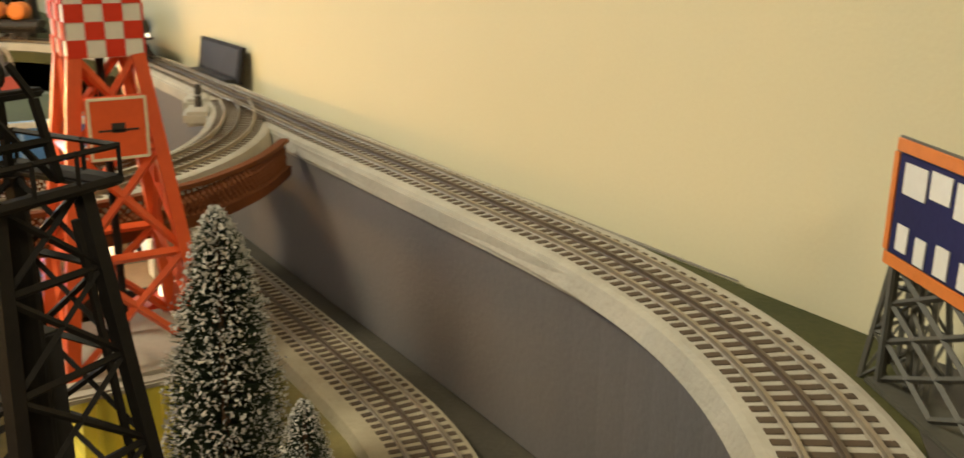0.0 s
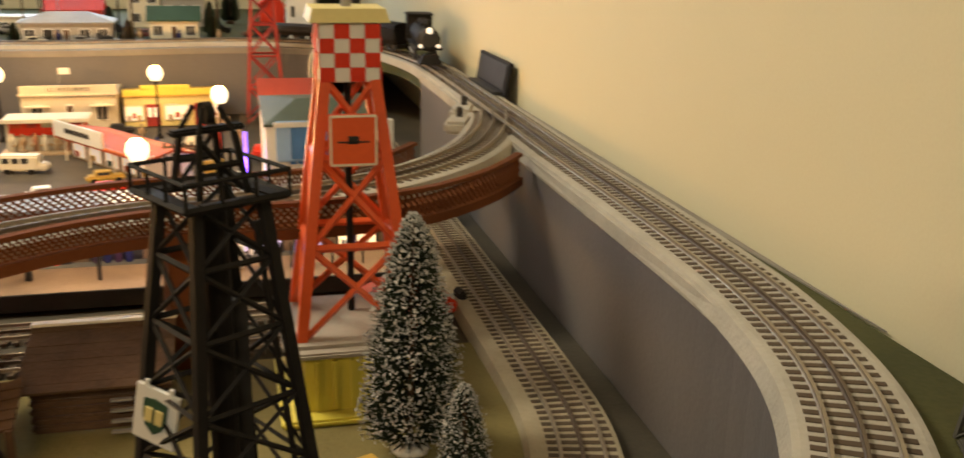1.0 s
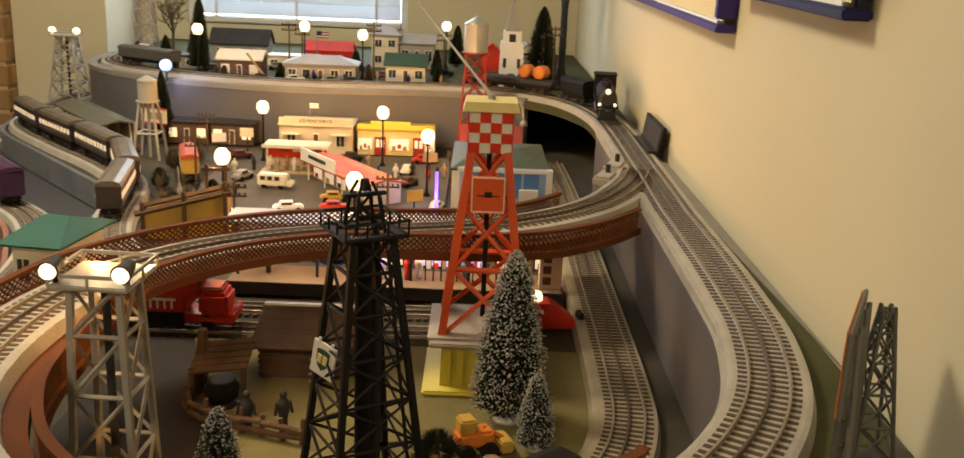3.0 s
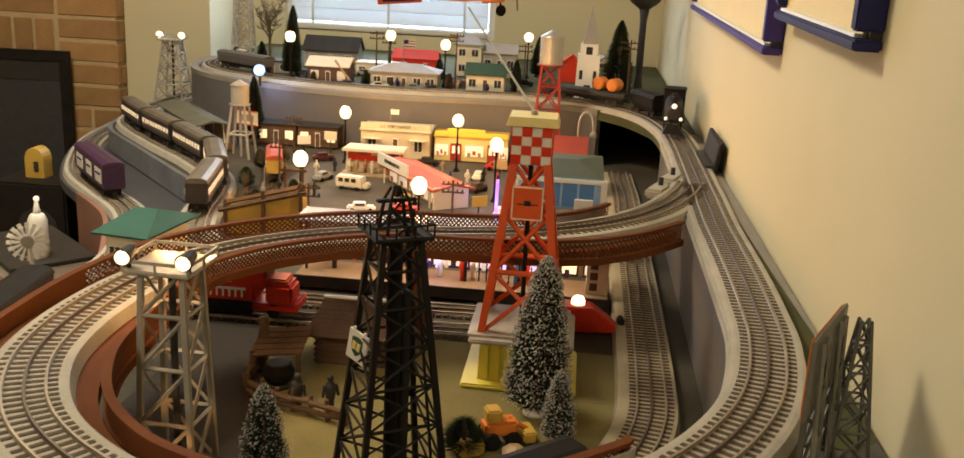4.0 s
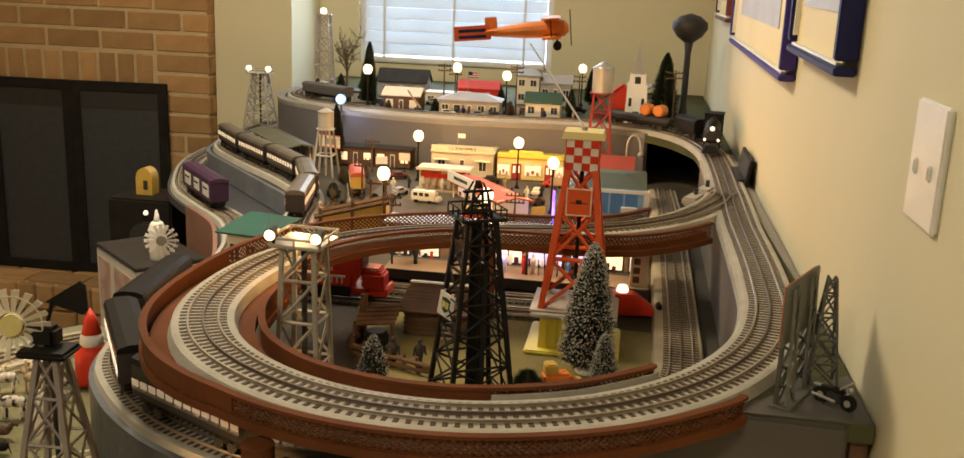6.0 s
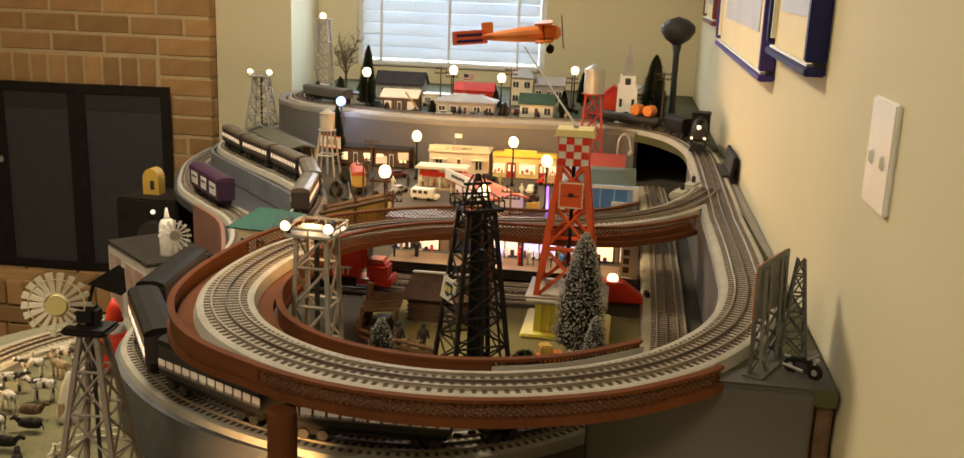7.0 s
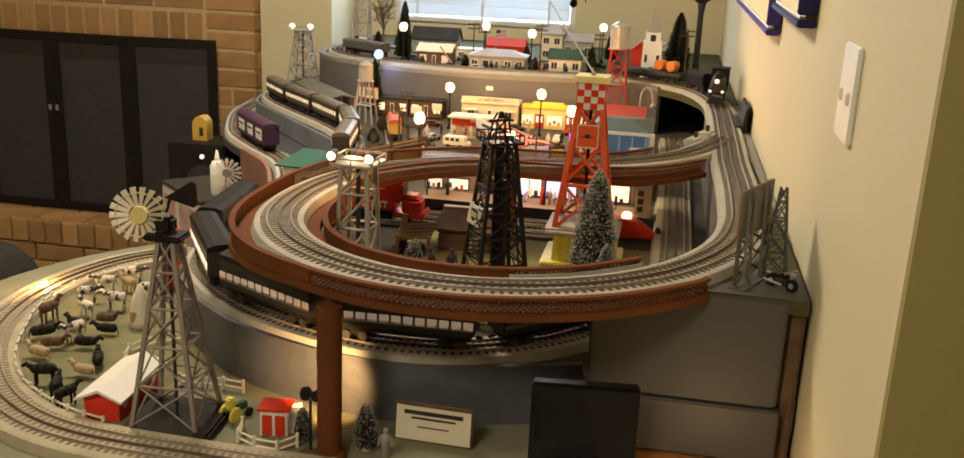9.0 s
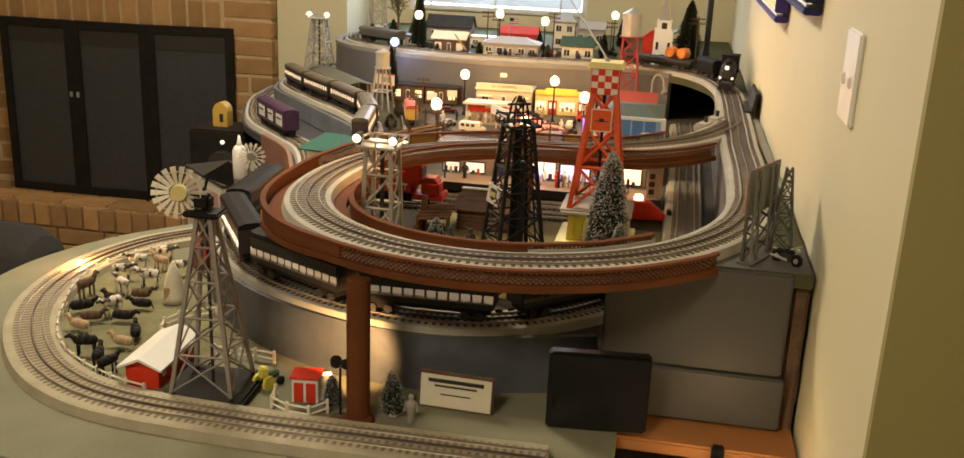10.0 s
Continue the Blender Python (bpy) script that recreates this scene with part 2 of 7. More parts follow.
def tube(bm, p0, p1, r0, r1=None, seg=10, caps=True):
    p0, p1 = Vector(p0), Vector(p1)
    r1 = r0 if r1 is None else r1
    q = (p1 - p0).to_track_quat('Z', 'Y')
    rings = []
    for p, r in ((p0, r0), (p1, r1)):
        rings.append([bm.verts.new(p + q @ Vector((r * math.cos(a), r * math.sin(a), 0))) for a in (2 * math.pi * k / seg for k in range(seg))])
    for k in range(seg):
        bm.faces.new((rings[0][k], rings[0][(k + 1) % seg], rings[1][(k + 1) % seg], rings[1][k]))
    if caps:
        bm.faces.new(rings[0][::-1]), bm.faces.new(rings[1])
    return bm


def bar(bm, p0, p1, w):
    """A square strut."""
    return tube(bm, p0, p1, w * 0.7071, seg=4)


def lathe(bm, profile, seg=20, c=(0, 0, 0)):
    """Turns (radius, height) pairs round the upright through c."""
    rings = []
    for r, z in profile:
        if r < 1e-6:
            rings.append([bm.verts.new((c[0], c[1], c[2] + z))])
        else:
            rings.append([bm.verts.new((c[0] + r * math.cos(2 * math.pi * k / seg), c[1] + r * math.sin(2 * math.pi * k / seg), c[2] + z)) for k in range(seg)])
    for a, b in zip(rings, rings[1:]):
        for k in range(seg):
            i, j = a[k % len(a)], a[(k + 1) % len(a)]
            l, m = b[(k + 1) % len(b)], b[k % len(b)]
            face = list(dict.fromkeys((i, j, l, m)))
            if len(face) > 2:
                bm.faces.new(face)
    for ring, flip in ((rings[0], True), (rings[-1], False)):
        if len(ring) > 2:
            bm.faces.new(ring[::-1] if flip else ring)
    for f in bm.faces:
        f.smooth = True
    return bm


def ball(bm, c, r, seg=14):
    n = 8
    return lathe(bm, [(r * math.sin(math.pi * k / n), -r * math.cos(math.pi * k / n)) for k in range(n + 1)], seg, c)


def slab(bm, pts, z0, z1):
    """An upright prism over a plan outline that runs anticlockwise."""
    lo = [bm.verts.new((x, y, z0)) for x, y in pts]
    hi = [bm.verts.new((x, y, z1)) for x, y in pts]
    bm.faces.new(lo[::-1]), bm.faces.new(hi)
    for k in range(len(pts)):
        j = (k + 1) % len(pts)
        bm.faces.new((lo[k], lo[j], hi[j], hi[k]))
    bmesh.ops.recalc_face_normals(bm, faces=bm.faces[:])
    return bm


def gable(bm, sx, sy, z0, h, over=0.0, thick=0.003):
    """A pitched roof with its ridge along x, as one closed shell."""
    x, y = sx / 2 + over, sy / 2 + over
    sec = [(-y, z0), (0, z0 + h), (y, z0), (y, z0 + thick), (0, z0 + h + thick * 1.3), (-y, z0 + thick)]
    a = [bm.verts.new((-x, v, w)) for v, w in sec]
    b = [bm.verts.new((x, v, w)) for v, w in sec]
    bm.faces.new(a), bm.faces.new(b[::-1])
    for k in range(6):
        bm.faces.new((a[k], a[(k + 1) % 6], b[(k + 1) % 6], b[k]))
    bmesh.ops.recalc_face_normals(bm, faces=bm.faces[:])
    return bm


def hip(bm, sx, sy, z0, h, over=0.0, ridge=0.4):
    x, y = sx / 2 + over, sy / 2 + over
    r = x * ridge
    v = [bm.verts.new(p) for p in ((-x, -y, z0), (x, -y, z0), (x, y, z0), (-x, y, z0), (-x, -y, z0 + .003), (x, -y, z0 + .003), (x, y, z0 + .003), (-x, y, z0 + .003), (-r, 0, z0 + h), (r, 0, z0 + h))]
    for f in ((3, 2, 1, 0), (0, 1, 5, 4), (1, 2, 6, 5), (2, 3, 7, 6), (3, 0, 4, 7), (4, 5, 9, 8), (5, 6, 9), (6, 7, 8, 9), (7, 4, 8)):
        bm.faces.new([v[i] for i in f])
    return bm


def curve_through(pts, step=0.01, closed=False):
    """A smooth plan line through pts, resampled at even steps: places and headings."""
    P = [Vector((*p, 0)) if len(p) == 2 else Vector(p) for p in pts]
    n, fine = len(P), []
    for i in range(n if closed else n - 1):
        a, b, c, d = (P[(i + k) % n] if closed else P[min(max(i + k, 0), n - 1)] for k in (-1, 0, 1, 2))
        for k in range(24):
            u = k / 24
            fine.append(0.5 * ((2 * b) + (c - a) * u + (2 * a - 5 * b + 4 * c - d) * u * u + (3 * b - a - 3 * c + d) * u ** 3))
    fine.append(P[0] if closed else P[-1])
    out, want, gone = [], 0.0, 0.0
    for a, b in zip(fine, fine[1:]):
        l = (b - a).length
        while l > 0 and gone + l >= want:
            out.append((a.lerp(b, (want - gone) / l), (b - a).normalized()))
            want += step
        gone += l
    return out


def sweep(bm, line, profile, closed_profile=True):
    """Draws a profile of (to the left, up) pairs along a line from curve_through."""
    rings = []
    for p, d in line:
        left = Vector((-d.y, d.x, 0)).normalized()
        rings.append([bm.verts.new(p + left * u + Vector((0, 0, v))) for u, v in profile])
    n = len(profile)
    for a, b in zip(rings, rings[1:]):
        for k in range(n if closed_profile else n - 1):
            j = (k + 1) % n
            bm.faces.new((a[k], a[j], b[j], b[k]))
    if closed_profile:
        bm.faces.new(rings[0][::-1]), bm.faces.new(rings[-1])
    bmesh.ops.recalc_face_normals(bm, faces=bm.faces[:])
    return bm


def rect(u0, u1, v0, v1):
    return [(u0, v0), (u1, v0), (u1, v1), (u0, v1)]


def lattice_tower(parent, h0, h1, z0, z1, levels, w, mat, wb=None, top_beam=True, crossed=True):
    """Four leaning legs with crossed braces; h0 and h1 are half the width below and above."""
    wb = wb or w * 0.7

    def at(u, sx, sy):
        h = h0 + (h1 - h0) * u
        return Vector((sx * h, sy * h, z0 + (z1 - z0) * u))
    corners = [(-1, -1), (1, -1), (1, 1), (-1, 1)]
    for c in corners:
        part("leg", bar(bmesh.new(), at(0, *c), at(1, *c), w), mat, parent)
    marks = [1 - (1 - k / levels) ** 1.12 for k in range(levels + 1)]
    for k in range(levels):
        for i in range(4):
            c, d = corners[i], corners[(i + 1) % 4]
            part("brace", bar(bmesh.new(), at(marks[k], *c), at(marks[k + 1], *d), wb), mat, parent)
            if crossed:
                part("brace", bar(bmesh.new(), at(marks[k], *d), at(marks[k + 1], *c), wb), mat, parent)
            if k or not top_beam or not crossed:
                part("girt", bar(bmesh.new(), at(marks[k], *c), at(marks[k], *d), wb * 1.15), mat, parent)

# ---- room ----
FLOOR, CEIL = -0.95, 1.50
FARM, UP = -0.08, 0.128


def structure(name, bm, mat, label, category):
    return tagged(link(name, bm, mat), label, category, kind="structure")


structure("floor", box(bmesh.new(), (-1.2, -0.4, FLOOR - 0.05), (5.6, 6.8, 0.1)), M_CARPET, "brown carpeted room floor", "floor")
structure("ceiling", box(bmesh.new(), (-1.2, -0.4, CEIL + 0.05), (5.6, 6.8, 0.1)), M_CEIL, "white painted ceiling", "ceiling")
structure("wall_east", box(bmesh.new(), (0.06, 1.237, 0.275), (0.12, 3.226, 2.45)), M_WALL, "smooth beige painted long wall", "wall")
structure("wall_hall", box(bmesh.new(), (0.80, -0.382, 0.275), (1.60, 0.012, 2.45)), M_OLIVE, "olive beige hall wall, its shade put into the colour", "wall")
structure("wall_hall_end", box(bmesh.new(), (1.65, -2.0, 0.275), (0.1, 3.5, 2.45)), M_OLIVE, "olive beige hall end wall in the same shade-darkened colour", "wall")
structure("wall_south", box(bmesh.new(), (-1.2, -3.75, 0.275), (5.6, 0.1, 2.45)), M_WALL, "beige painted back wall", "wall")
structure("wall_west", box(bmesh.new(), (-3.95, -0.4, 0.275), (0.1, 6.6, 2.45)), M_WALL, "beige painted side wall", "wall")
# window wall, with the opening cut through it
WY, WX0, WX1, WZ0, WZ1 = 2.85, -1.325, -0.575, 0.185, 1.25
bm = bmesh.new()
for x0, x1, z0, z1 in ((-1.48, WX0, FLOOR, CEIL), (WX1, 0.0, FLOOR, CEIL), (WX0, WX1, FLOOR, WZ0), (WX0, WX1, WZ1, CEIL)):
    box(bm, ((x0 + x1) / 2, WY + 0.06, (z0 + z1) / 2), (x1 - x0, 0.12, z1 - z0))
structure("wall_north", bm, M_WALL, "beige painted wall round the window", "wall")
structure("wall_alcove", box(bmesh.new(), (-1.625, 2.75, 0.275), (0.29, 0.44, 2.45)), M_WALL, "beige painted wall beside the chimney breast", "wall")

window = tagged(new("window_1"), "white framed window with closed white blinds", "window", kind="structure")
for nm, c, s in (("frame_side", (WX0 + .012, WY + .05, (WZ0 + WZ1) / 2), (.024, .05, WZ1 - WZ0)), ("frame_side", (WX1 - .012, WY + .05, (WZ0 + WZ1) / 2), (.024, .05, WZ1 - WZ0)),
                 ("frame_rail", ((WX0 + WX1) / 2, WY + .05, WZ0 + .012), (WX1 - WX0 - .05, .05, .024)), ("frame_rail", ((WX0 + WX1) / 2, WY + .05, WZ1 - .012), (WX1 - WX0 - .05, .05, .024))):
    part(nm, rbox(c, s, .003), M_WHITE, window)
pane = part("pane", box(bmesh.new(), ((WX0 + WX1) / 2, WY + .08, (WZ0 + WZ1) / 2), (WX1 - WX0 - .05, .004, WZ1 - WZ0 - .05)), M_GLASSPANE, window)
pane.visible_shadow = False
blind = thing("window_blind", "white wide-slat blind lowered and half tilted", "blind", pose((WX0 + WX1) / 2, WY + 0.012, 0))
for k in range(int((WZ1 - WZ0) / 0.045)):
    z = WZ0 + 0.055 + k * 0.045
    bm = bmesh.new()
    m = pose(0, 0, z, 60, 0, 0)
    box(bm, (0, 0, 0), (WX1 - WX0 - 0.05, 0.049, 0.0024), m)
    part("slat", bm, M_BLIND, blind)
for x in (-.27, 0, .27):
    part("ladder_cord", box(bmesh.new(), (x, -0.026, (WZ0 + WZ1) / 2), (.009, .001, WZ1 - WZ0 - .02)), M_WHITE, blind)
part("bottom_rail", rbox((0, 0, WZ0 + .014), (WX1 - WX0 - .05, .03, .018), .003), M_WHITE, blind)
structure("backdrop", box(bmesh.new(), (-0.95, 3.25, 0.7), (1.6, 0.02, 1.7)), M_DAY, "bright pale daylight outside the window", "backdrop")

# ---- chimney breast ----
FY, FX = 2.47, -1.772
chimney = structure("fireplace", box(bmesh.new(), ((FX - 3.9) / 2 - 0.006, FY + 0.30, 0.275), (3.9 + FX, 0.58, 2.45)), M_MORTAR, "tan brick chimney breast with pale mortar joints", "fireplace")
structure("firebox", box(bmesh.new(), (-2.51, FY - 0.002, -0.28), (0.74, 0.012, 0.62)), M_SOOT, "soot-black fireplace opening", "fireplace")
HTOP = -0.62
hearth = structure("hearth", box(bmesh.new(), (-2.84, 2.353, (FLOOR + HTOP) / 2 - 0.006), (2.13, 0.236, HTOP - FLOOR)), M_MORTAR, "raised brick hearth below the fireplace", "hearth")


def cover_with_bricks():
    bl, bh, joint, course = 0.200, 0.0610, 0.0120, 0.0733
    meshes = {}

    def brick_mesh(l, d, h):
        key = (round(l, 3), round(d, 3), round(h, 3))
        if key not in meshes:
            bm = bmesh.new()
            box(bm, (0, 0, 0), (l, d, h))
            bmesh.ops.bevel(bm, geom=bm.edges[:], offset=0.0025, segments=1, affect='EDGES')
            me = bpy.data.meshes.new("brick")
            bm.to_mesh(me)
            bm.free()
            me.materials.append(M_BRICK)
            meshes[key] = me
        return meshes[key]

    def lay(parent, c, s, rz=0.0):
        ob = new("brick", brick_mesh(*s))
        ob.parent = parent
        ob.matrix_local = pose(c[0], c[1] + random.uniform(-.001, .001), c[2], 0, random.uniform(-.4, .4), rz)
    z, k = HTOP + 0.062, 0
    while z < 0.62:
        if 0.0 < z < 0.2:
            lay(chimney, (FX - bl / 2, FY + 0.021, z), (bl, 0.03, bh))
        else:
            x = FX - (0 if k % 2 else (bl + joint) / 2)
            if not k % 2:
                lay(chimney, (FX - bl / 4 + joint / 4, FY + 0.021, z), ((bl - joint) / 2, 0.03, bh))
            while x > -3.3:
                lay(chimney, (x - bl / 2, FY + 0.021, z), (bl, 0.03, bh))
                x -= bl + joint
        lay(chimney, (FX - 0.016, FY + 0.075, z), (0.10, 0.03, bh), 90)
        z, k = z + course, k + 1
    x = FX - 0.03
    while x > -3.3:
        if x < FX - bl - joint - bh / 2:
            lay(chimney, (x, FY + 0.020, 0.101), (bh, 0.030, 0.200))
        lay(hearth, (x, 2.230, HTOP - 0.048), (bh, 0.03, 0.088))
        x -= bh + joint
    for k, y in enumerate((2.300, 2.413)):
        x = FX - (k % 2) * 0.1
        while x > -3.3:
            lay(hearth, (x - bl / 2, y, HTOP - 0.008), (bl, 0.102, 0.03))
            x -= bl + joint
    for k, z in enumerate((HTOP - 0.132, HTOP - 0.202, HTOP - 0.272)):
        x = FX - (k % 2) * 0.1
        while x > -3.3:
            lay(hearth, (x - bl / 2, 2.230, z), (bl, 0.03, bh))
            x -= bl + joint


# ---- layout tables ----
def outline(pts, step=0.03):
    return [(p.x, p.y) for p, _ in curve_through(pts, step)]


TABLE_EDGE = [(-1.53, 2.40), (-1.522, 2.10), (-1.493, 1.88), (-1.442, 1.742), (-1.286, 1.558), (-1.14, 1.39), (-1.03, 1.262), (-0.985, 1.18), (-0.968, 1.05), (-0.945, 0.90), (-0.905, 0.76), (-0.90, 0.66)]
MID_EDGE = [(-0.978, 0.66), (-0.955, 0.55), (-0.945, 0.36), (-0.915, 0.22), (-0.857, 0.131), (-0.781, 0.06),
            (-0.70, 0.012), (-0.60, -0.022), (-0.50, -0.034), (-0.42, -0.022), (-0.34, 0.0), (-0.26, 0.03)]
edge = outline(MID_EDGE)
structure("table_main", slab(bmesh.new(), outline(TABLE_EDGE) + edge + [(-0.26, 0.0), (-0.004, 0.0), (-0.004, 2.845), (-1.475, 2.845), (-1.475, 2.52)], -0.05, -0.004), M_YARD, "dull brown painted layout table top", "table")
structure("ground_patch", slab(bmesh.new(), [(-0.555, 0.12), (-0.30, 0.13), (-0.195, 0.25), (-0.195, 0.545), (-0.655, 0.545), (-0.60, 0.40), (-0.565, 0.25)], -0.004, 0.0), M_GRASS, "olive painted scenery ground", "ground")
# thin near-black slab left of the olive ground
structure("ground_dark", slab(bmesh.new(), [(-0.70, 0.06), (-0.56, 0.0), (-0.557, 0.12), (-0.567, 0.25), (-0.602, 0.40), (-0.657, 0.545), (-0.72, 0.545), (-0.73, 0.25)], -0.004, -0.001), surf("near_black_ground", (0.018, 0.014, 0.011), (0.028, 0.022, 0.017), 0.9, 14, bump=0.4), "near-black ground below the loop", "ground")
structure("table_edge_wall", sweep(bmesh.new(), curve_through(MID_EDGE, 0.03), rect(-0.006, 0.004, FARM, 0.001)), M_SLATE, "dark blue-grey board wall under the outer track", "wall")
structure("table_farm", slab(bmesh.new(), outline([(-1.13, 0.56), (-1.235, 0.42), (-1.290, 0.24), (-1.270, 0.05), (-1.185, -0.12), (-1.05, -0.265), (-0.95, -0.345)]) + [(-0.60, -0.36), (-0.225, -0.36), (-0.225, 0.3), (-0.88, 0.50)], FARM - 0.03, FARM), surf("farm_board", (0.20, 0.195, 0.125), (0.155, 0.15, 0.095), 0.85, 9, bump=0.3), "grey-green lower farm table", "table")
structure("table_corner_wall", sweep(bmesh.new(), curve_through(TABLE_EDGE, 0.03), rect(-0.006, 0.004, -0.052, 0.001)), M_BLUEGREY, "blue-grey board wall below the curved table edge", "wall")
LOW_EDGE = [(-1.62, 2.06), (-1.578, 1.82), (-1.505, 1.61), (-1.414, 1.43), (-1.295, 1.285), (-1.172, 1.148), (-1.088, 0.98), (-1.025, 0.82), (-0.985, 0.66)]
structure("table_lower", slab(bmesh.new(), outline(LOW_EDGE) + [(-0.90, 0.66), (-0.90, 0.90), (-0.94, 1.18), (-1.10, 1.40), (-1.40, 1.78), (-1.48, 2.06)], -0.075, -0.055), M_LOWBOARD, "dark lower board round the table corner", "table")
structure("table_lower_wall", sweep(bmesh.new(), curve_through(LOW_EDGE[4:], 0.03), rect(-0.006, 0.003, -0.20, -0.045)), surf("salmon_board", (.30, .15, .10), (.22, .11, .08), .7, 7, bump=.2), "dull salmon board wall below the lower track", "wall")
bm = bmesh.new()
for x, y in ((-1.2, 2.5), (-1.2, 1.6), (-0.08, 0.1), (-0.08, 2.5), (-0.9, 0.5), (-0.45, 0.1)):
    box(bm, (x, y, (FLOOR - 0.1) / 2), (0.07, 0.07, -FLOOR - 0.1))
structure("table_frame", bm, M_DARK, "dark timber legs of the layout table", "table")

# upper shelf along the wall, the town shelf and the faces below them
CAP = [(-0.19, -0.012), (-0.158, 0.06), (-0.127, 0.13), (-0.105, 0.205), (-0.096, 0.29), (-0.093, 0.45), (-0.092, 0.70), (-0.091, 1.0), (-0.092, 1.42), (-0.12, 1.57), (-0.188, 1.70), (-0.30, 1.775),
       (-0.45, 1.785), (-0.60, 1.765), (-0.75, 1.752), (-0.92, 1.775), (-1.09, 1.83), (-1.25, 1.925), (-1.345, 2.04), (-1.385, 2.17), (-1.39, 2.34)]
cap = outline(CAP)
structure("upper_shelf", slab(bmesh.new(), [(-0.006, -0.015), (-0.006, 2.844), (-1.39, 2.844)] + cap[::-1], 0.110, UP), M_DECK, "dark green upper shelf along the wall", "shelf")
wall_line = curve_through(CAP[1:], 0.03)
east_face = [q for q in wall_line if q[0].y < 1.36 and q[0].x > -0.2]
north_face = [q for q in wall_line if q[0].x < -0.215]
structure("shelf_wall_east", sweep(bmesh.new(), east_face, rect(-0.012, 0.0025, -0.002, 0.1245)), M_GREYWALL, "grey-brown smooth board wall below the shelf", "wall")
structure("shelf_wall_north", sweep(bmesh.new(), north_face, rect(-0.012, 0.0015, -0.002, 0.1215)), M_GREYWALL, "grey board wall below the town shelf", "wall")
structure("shelf_trim_east", sweep(bmesh.new(), east_face, rect(-0.030, 0.0045, 0.1250, 0.1375)), M_ROADBED, "pale grey roadbed edge above the shelf wall", "trim")
structure("shelf_trim", sweep(bmesh.new(), north_face, rect(-0.02, 0.003, 0.1215, 0.1335)), M_TRIM, "pale grey roadbed edge of the town shelf", "trim")

structure("shelf_strip", slab(bmesh.new(), [(-0.003, 0.22), (-0.003, 1.50), (-0.022, 1.50), (-0.022, 0.85), (-0.013, 0.52)], UP, UP + 0.0012), M_TRIM, "grey filler strip between track and wall", "trim")

structure("shelf_end_plate", slab(bmesh.new(), [(-0.150, -0.0145), (-0.007, -0.0145), (-0.007, 0.105), (-0.062, 0.060), (-0.105, 0.020)], UP, UP + 0.0008), M_BOARD, "dark grey plate on the shelf end", "trim")

# board box at the near end of the shelf
structure("end_box", rbox((-0.143, 0.01, 0.058), (0.228, 0.06, 0.136), 0.003), M_BOARD, "dark grey panelled end box of the table", "box")
structure("end_box_lower", rbox((-0.140, 0.008, -0.048), (0.232, 0.06, 0.070), 0.002), M_BOARD, "dark grey lower panel of the end box", "box")
structure("end_leg", rbox((-0.016, 0.02, -0.42), (0.020, 0.05, 1.08), 0.003), M_WOOD, "dark brown timber leg beside the wall", "leg")
structure("end_ledge", rbox((-0.12, -0.02, -0.095), (0.23, 0.13, 0.018), 0.003), M_ORANGEWOOD, "orange-brown wooden ledge below the end box", "ledge")

# ---- tracks ----
def model_track(name, label, pts, z, bed=0.037, roadbed=True, step=0.0099, single=True, mat=None, kind="", pick=None, tie_mat=None, cut=None, wide=0.0):
    """Three-rail track on a roadbed, with each tie a piece of its own."""
    ends = [(p[0], p[1], z + (p[2] if len(p) > 2 else 0.0)) for p in pts]
    line, marks = curve_through(ends, 0.012), curve_through(ends, step)
    if cut:
        first, keep = cut
        k = next(i for i, (p, _) in enumerate(line) if first(p))
        j = next(i for i, (p, _) in enumerate(marks) if first(p))
        line, marks = (line[:k + 1], marks[:j]) if keep == "start" else (line[k:], marks[j:])
    tr = thing(name, label, "model track", group="three-rail tracks")
    if roadbed:
        part("roadbed", sweep(bmesh.new(), line, [(-bed, 0), (bed + wide, 0), (bed + wide - 0.004, 0.0118), (bed + wide - 0.008, 0.0128), (-bed + 0.008, 0.0128), (-bed + 0.004, 0.0118)]), mat or M_ROADBED, tr)
    for off, m in ((-0.016, M_RAIL), (0.0, M_CRAIL), (0.016, M_RAIL)):
        prof = [(off - .0016, .0130), (off + .0016, .0130), (off + .0007, .0140), (off + .0010, .0166), (off - .0010, .0166), (off - .0007, .0140)]
        part("rail" if off else "centre_rail", sweep(bmesh.new(), line, prof), m, tr)
    bm = box(bmesh.new(), (0, 0, 0.0118), (0.0046, 0.050, 0.0032))
    me = bpy.data.meshes.new("tie")
    bm.to_mesh(me)
    bm.free()
    me.materials.append(tie_mat or M_TIE)
    rest = bmesh.new()
    for p, d in marks:
        m = Matrix.Translation(p) @ Matrix.Rotation(math.atan2(d.y, d.x) + random.uniform(-.02, .02), 4, 'Z')
        if single and (pick is None or pick(p)):
            ob = new("tie", me)
            ob.parent, ob.matrix_local = tr, m
        else:
            box(rest, (0, 0, 0.0118), (0.0046, 0.050, 0.0032), m)
    if rest.verts:
        tagged(part("tie", rest, tie_mat or M_TIE, tr), kind="stuff")
    else:
        rest.free()
    return tr


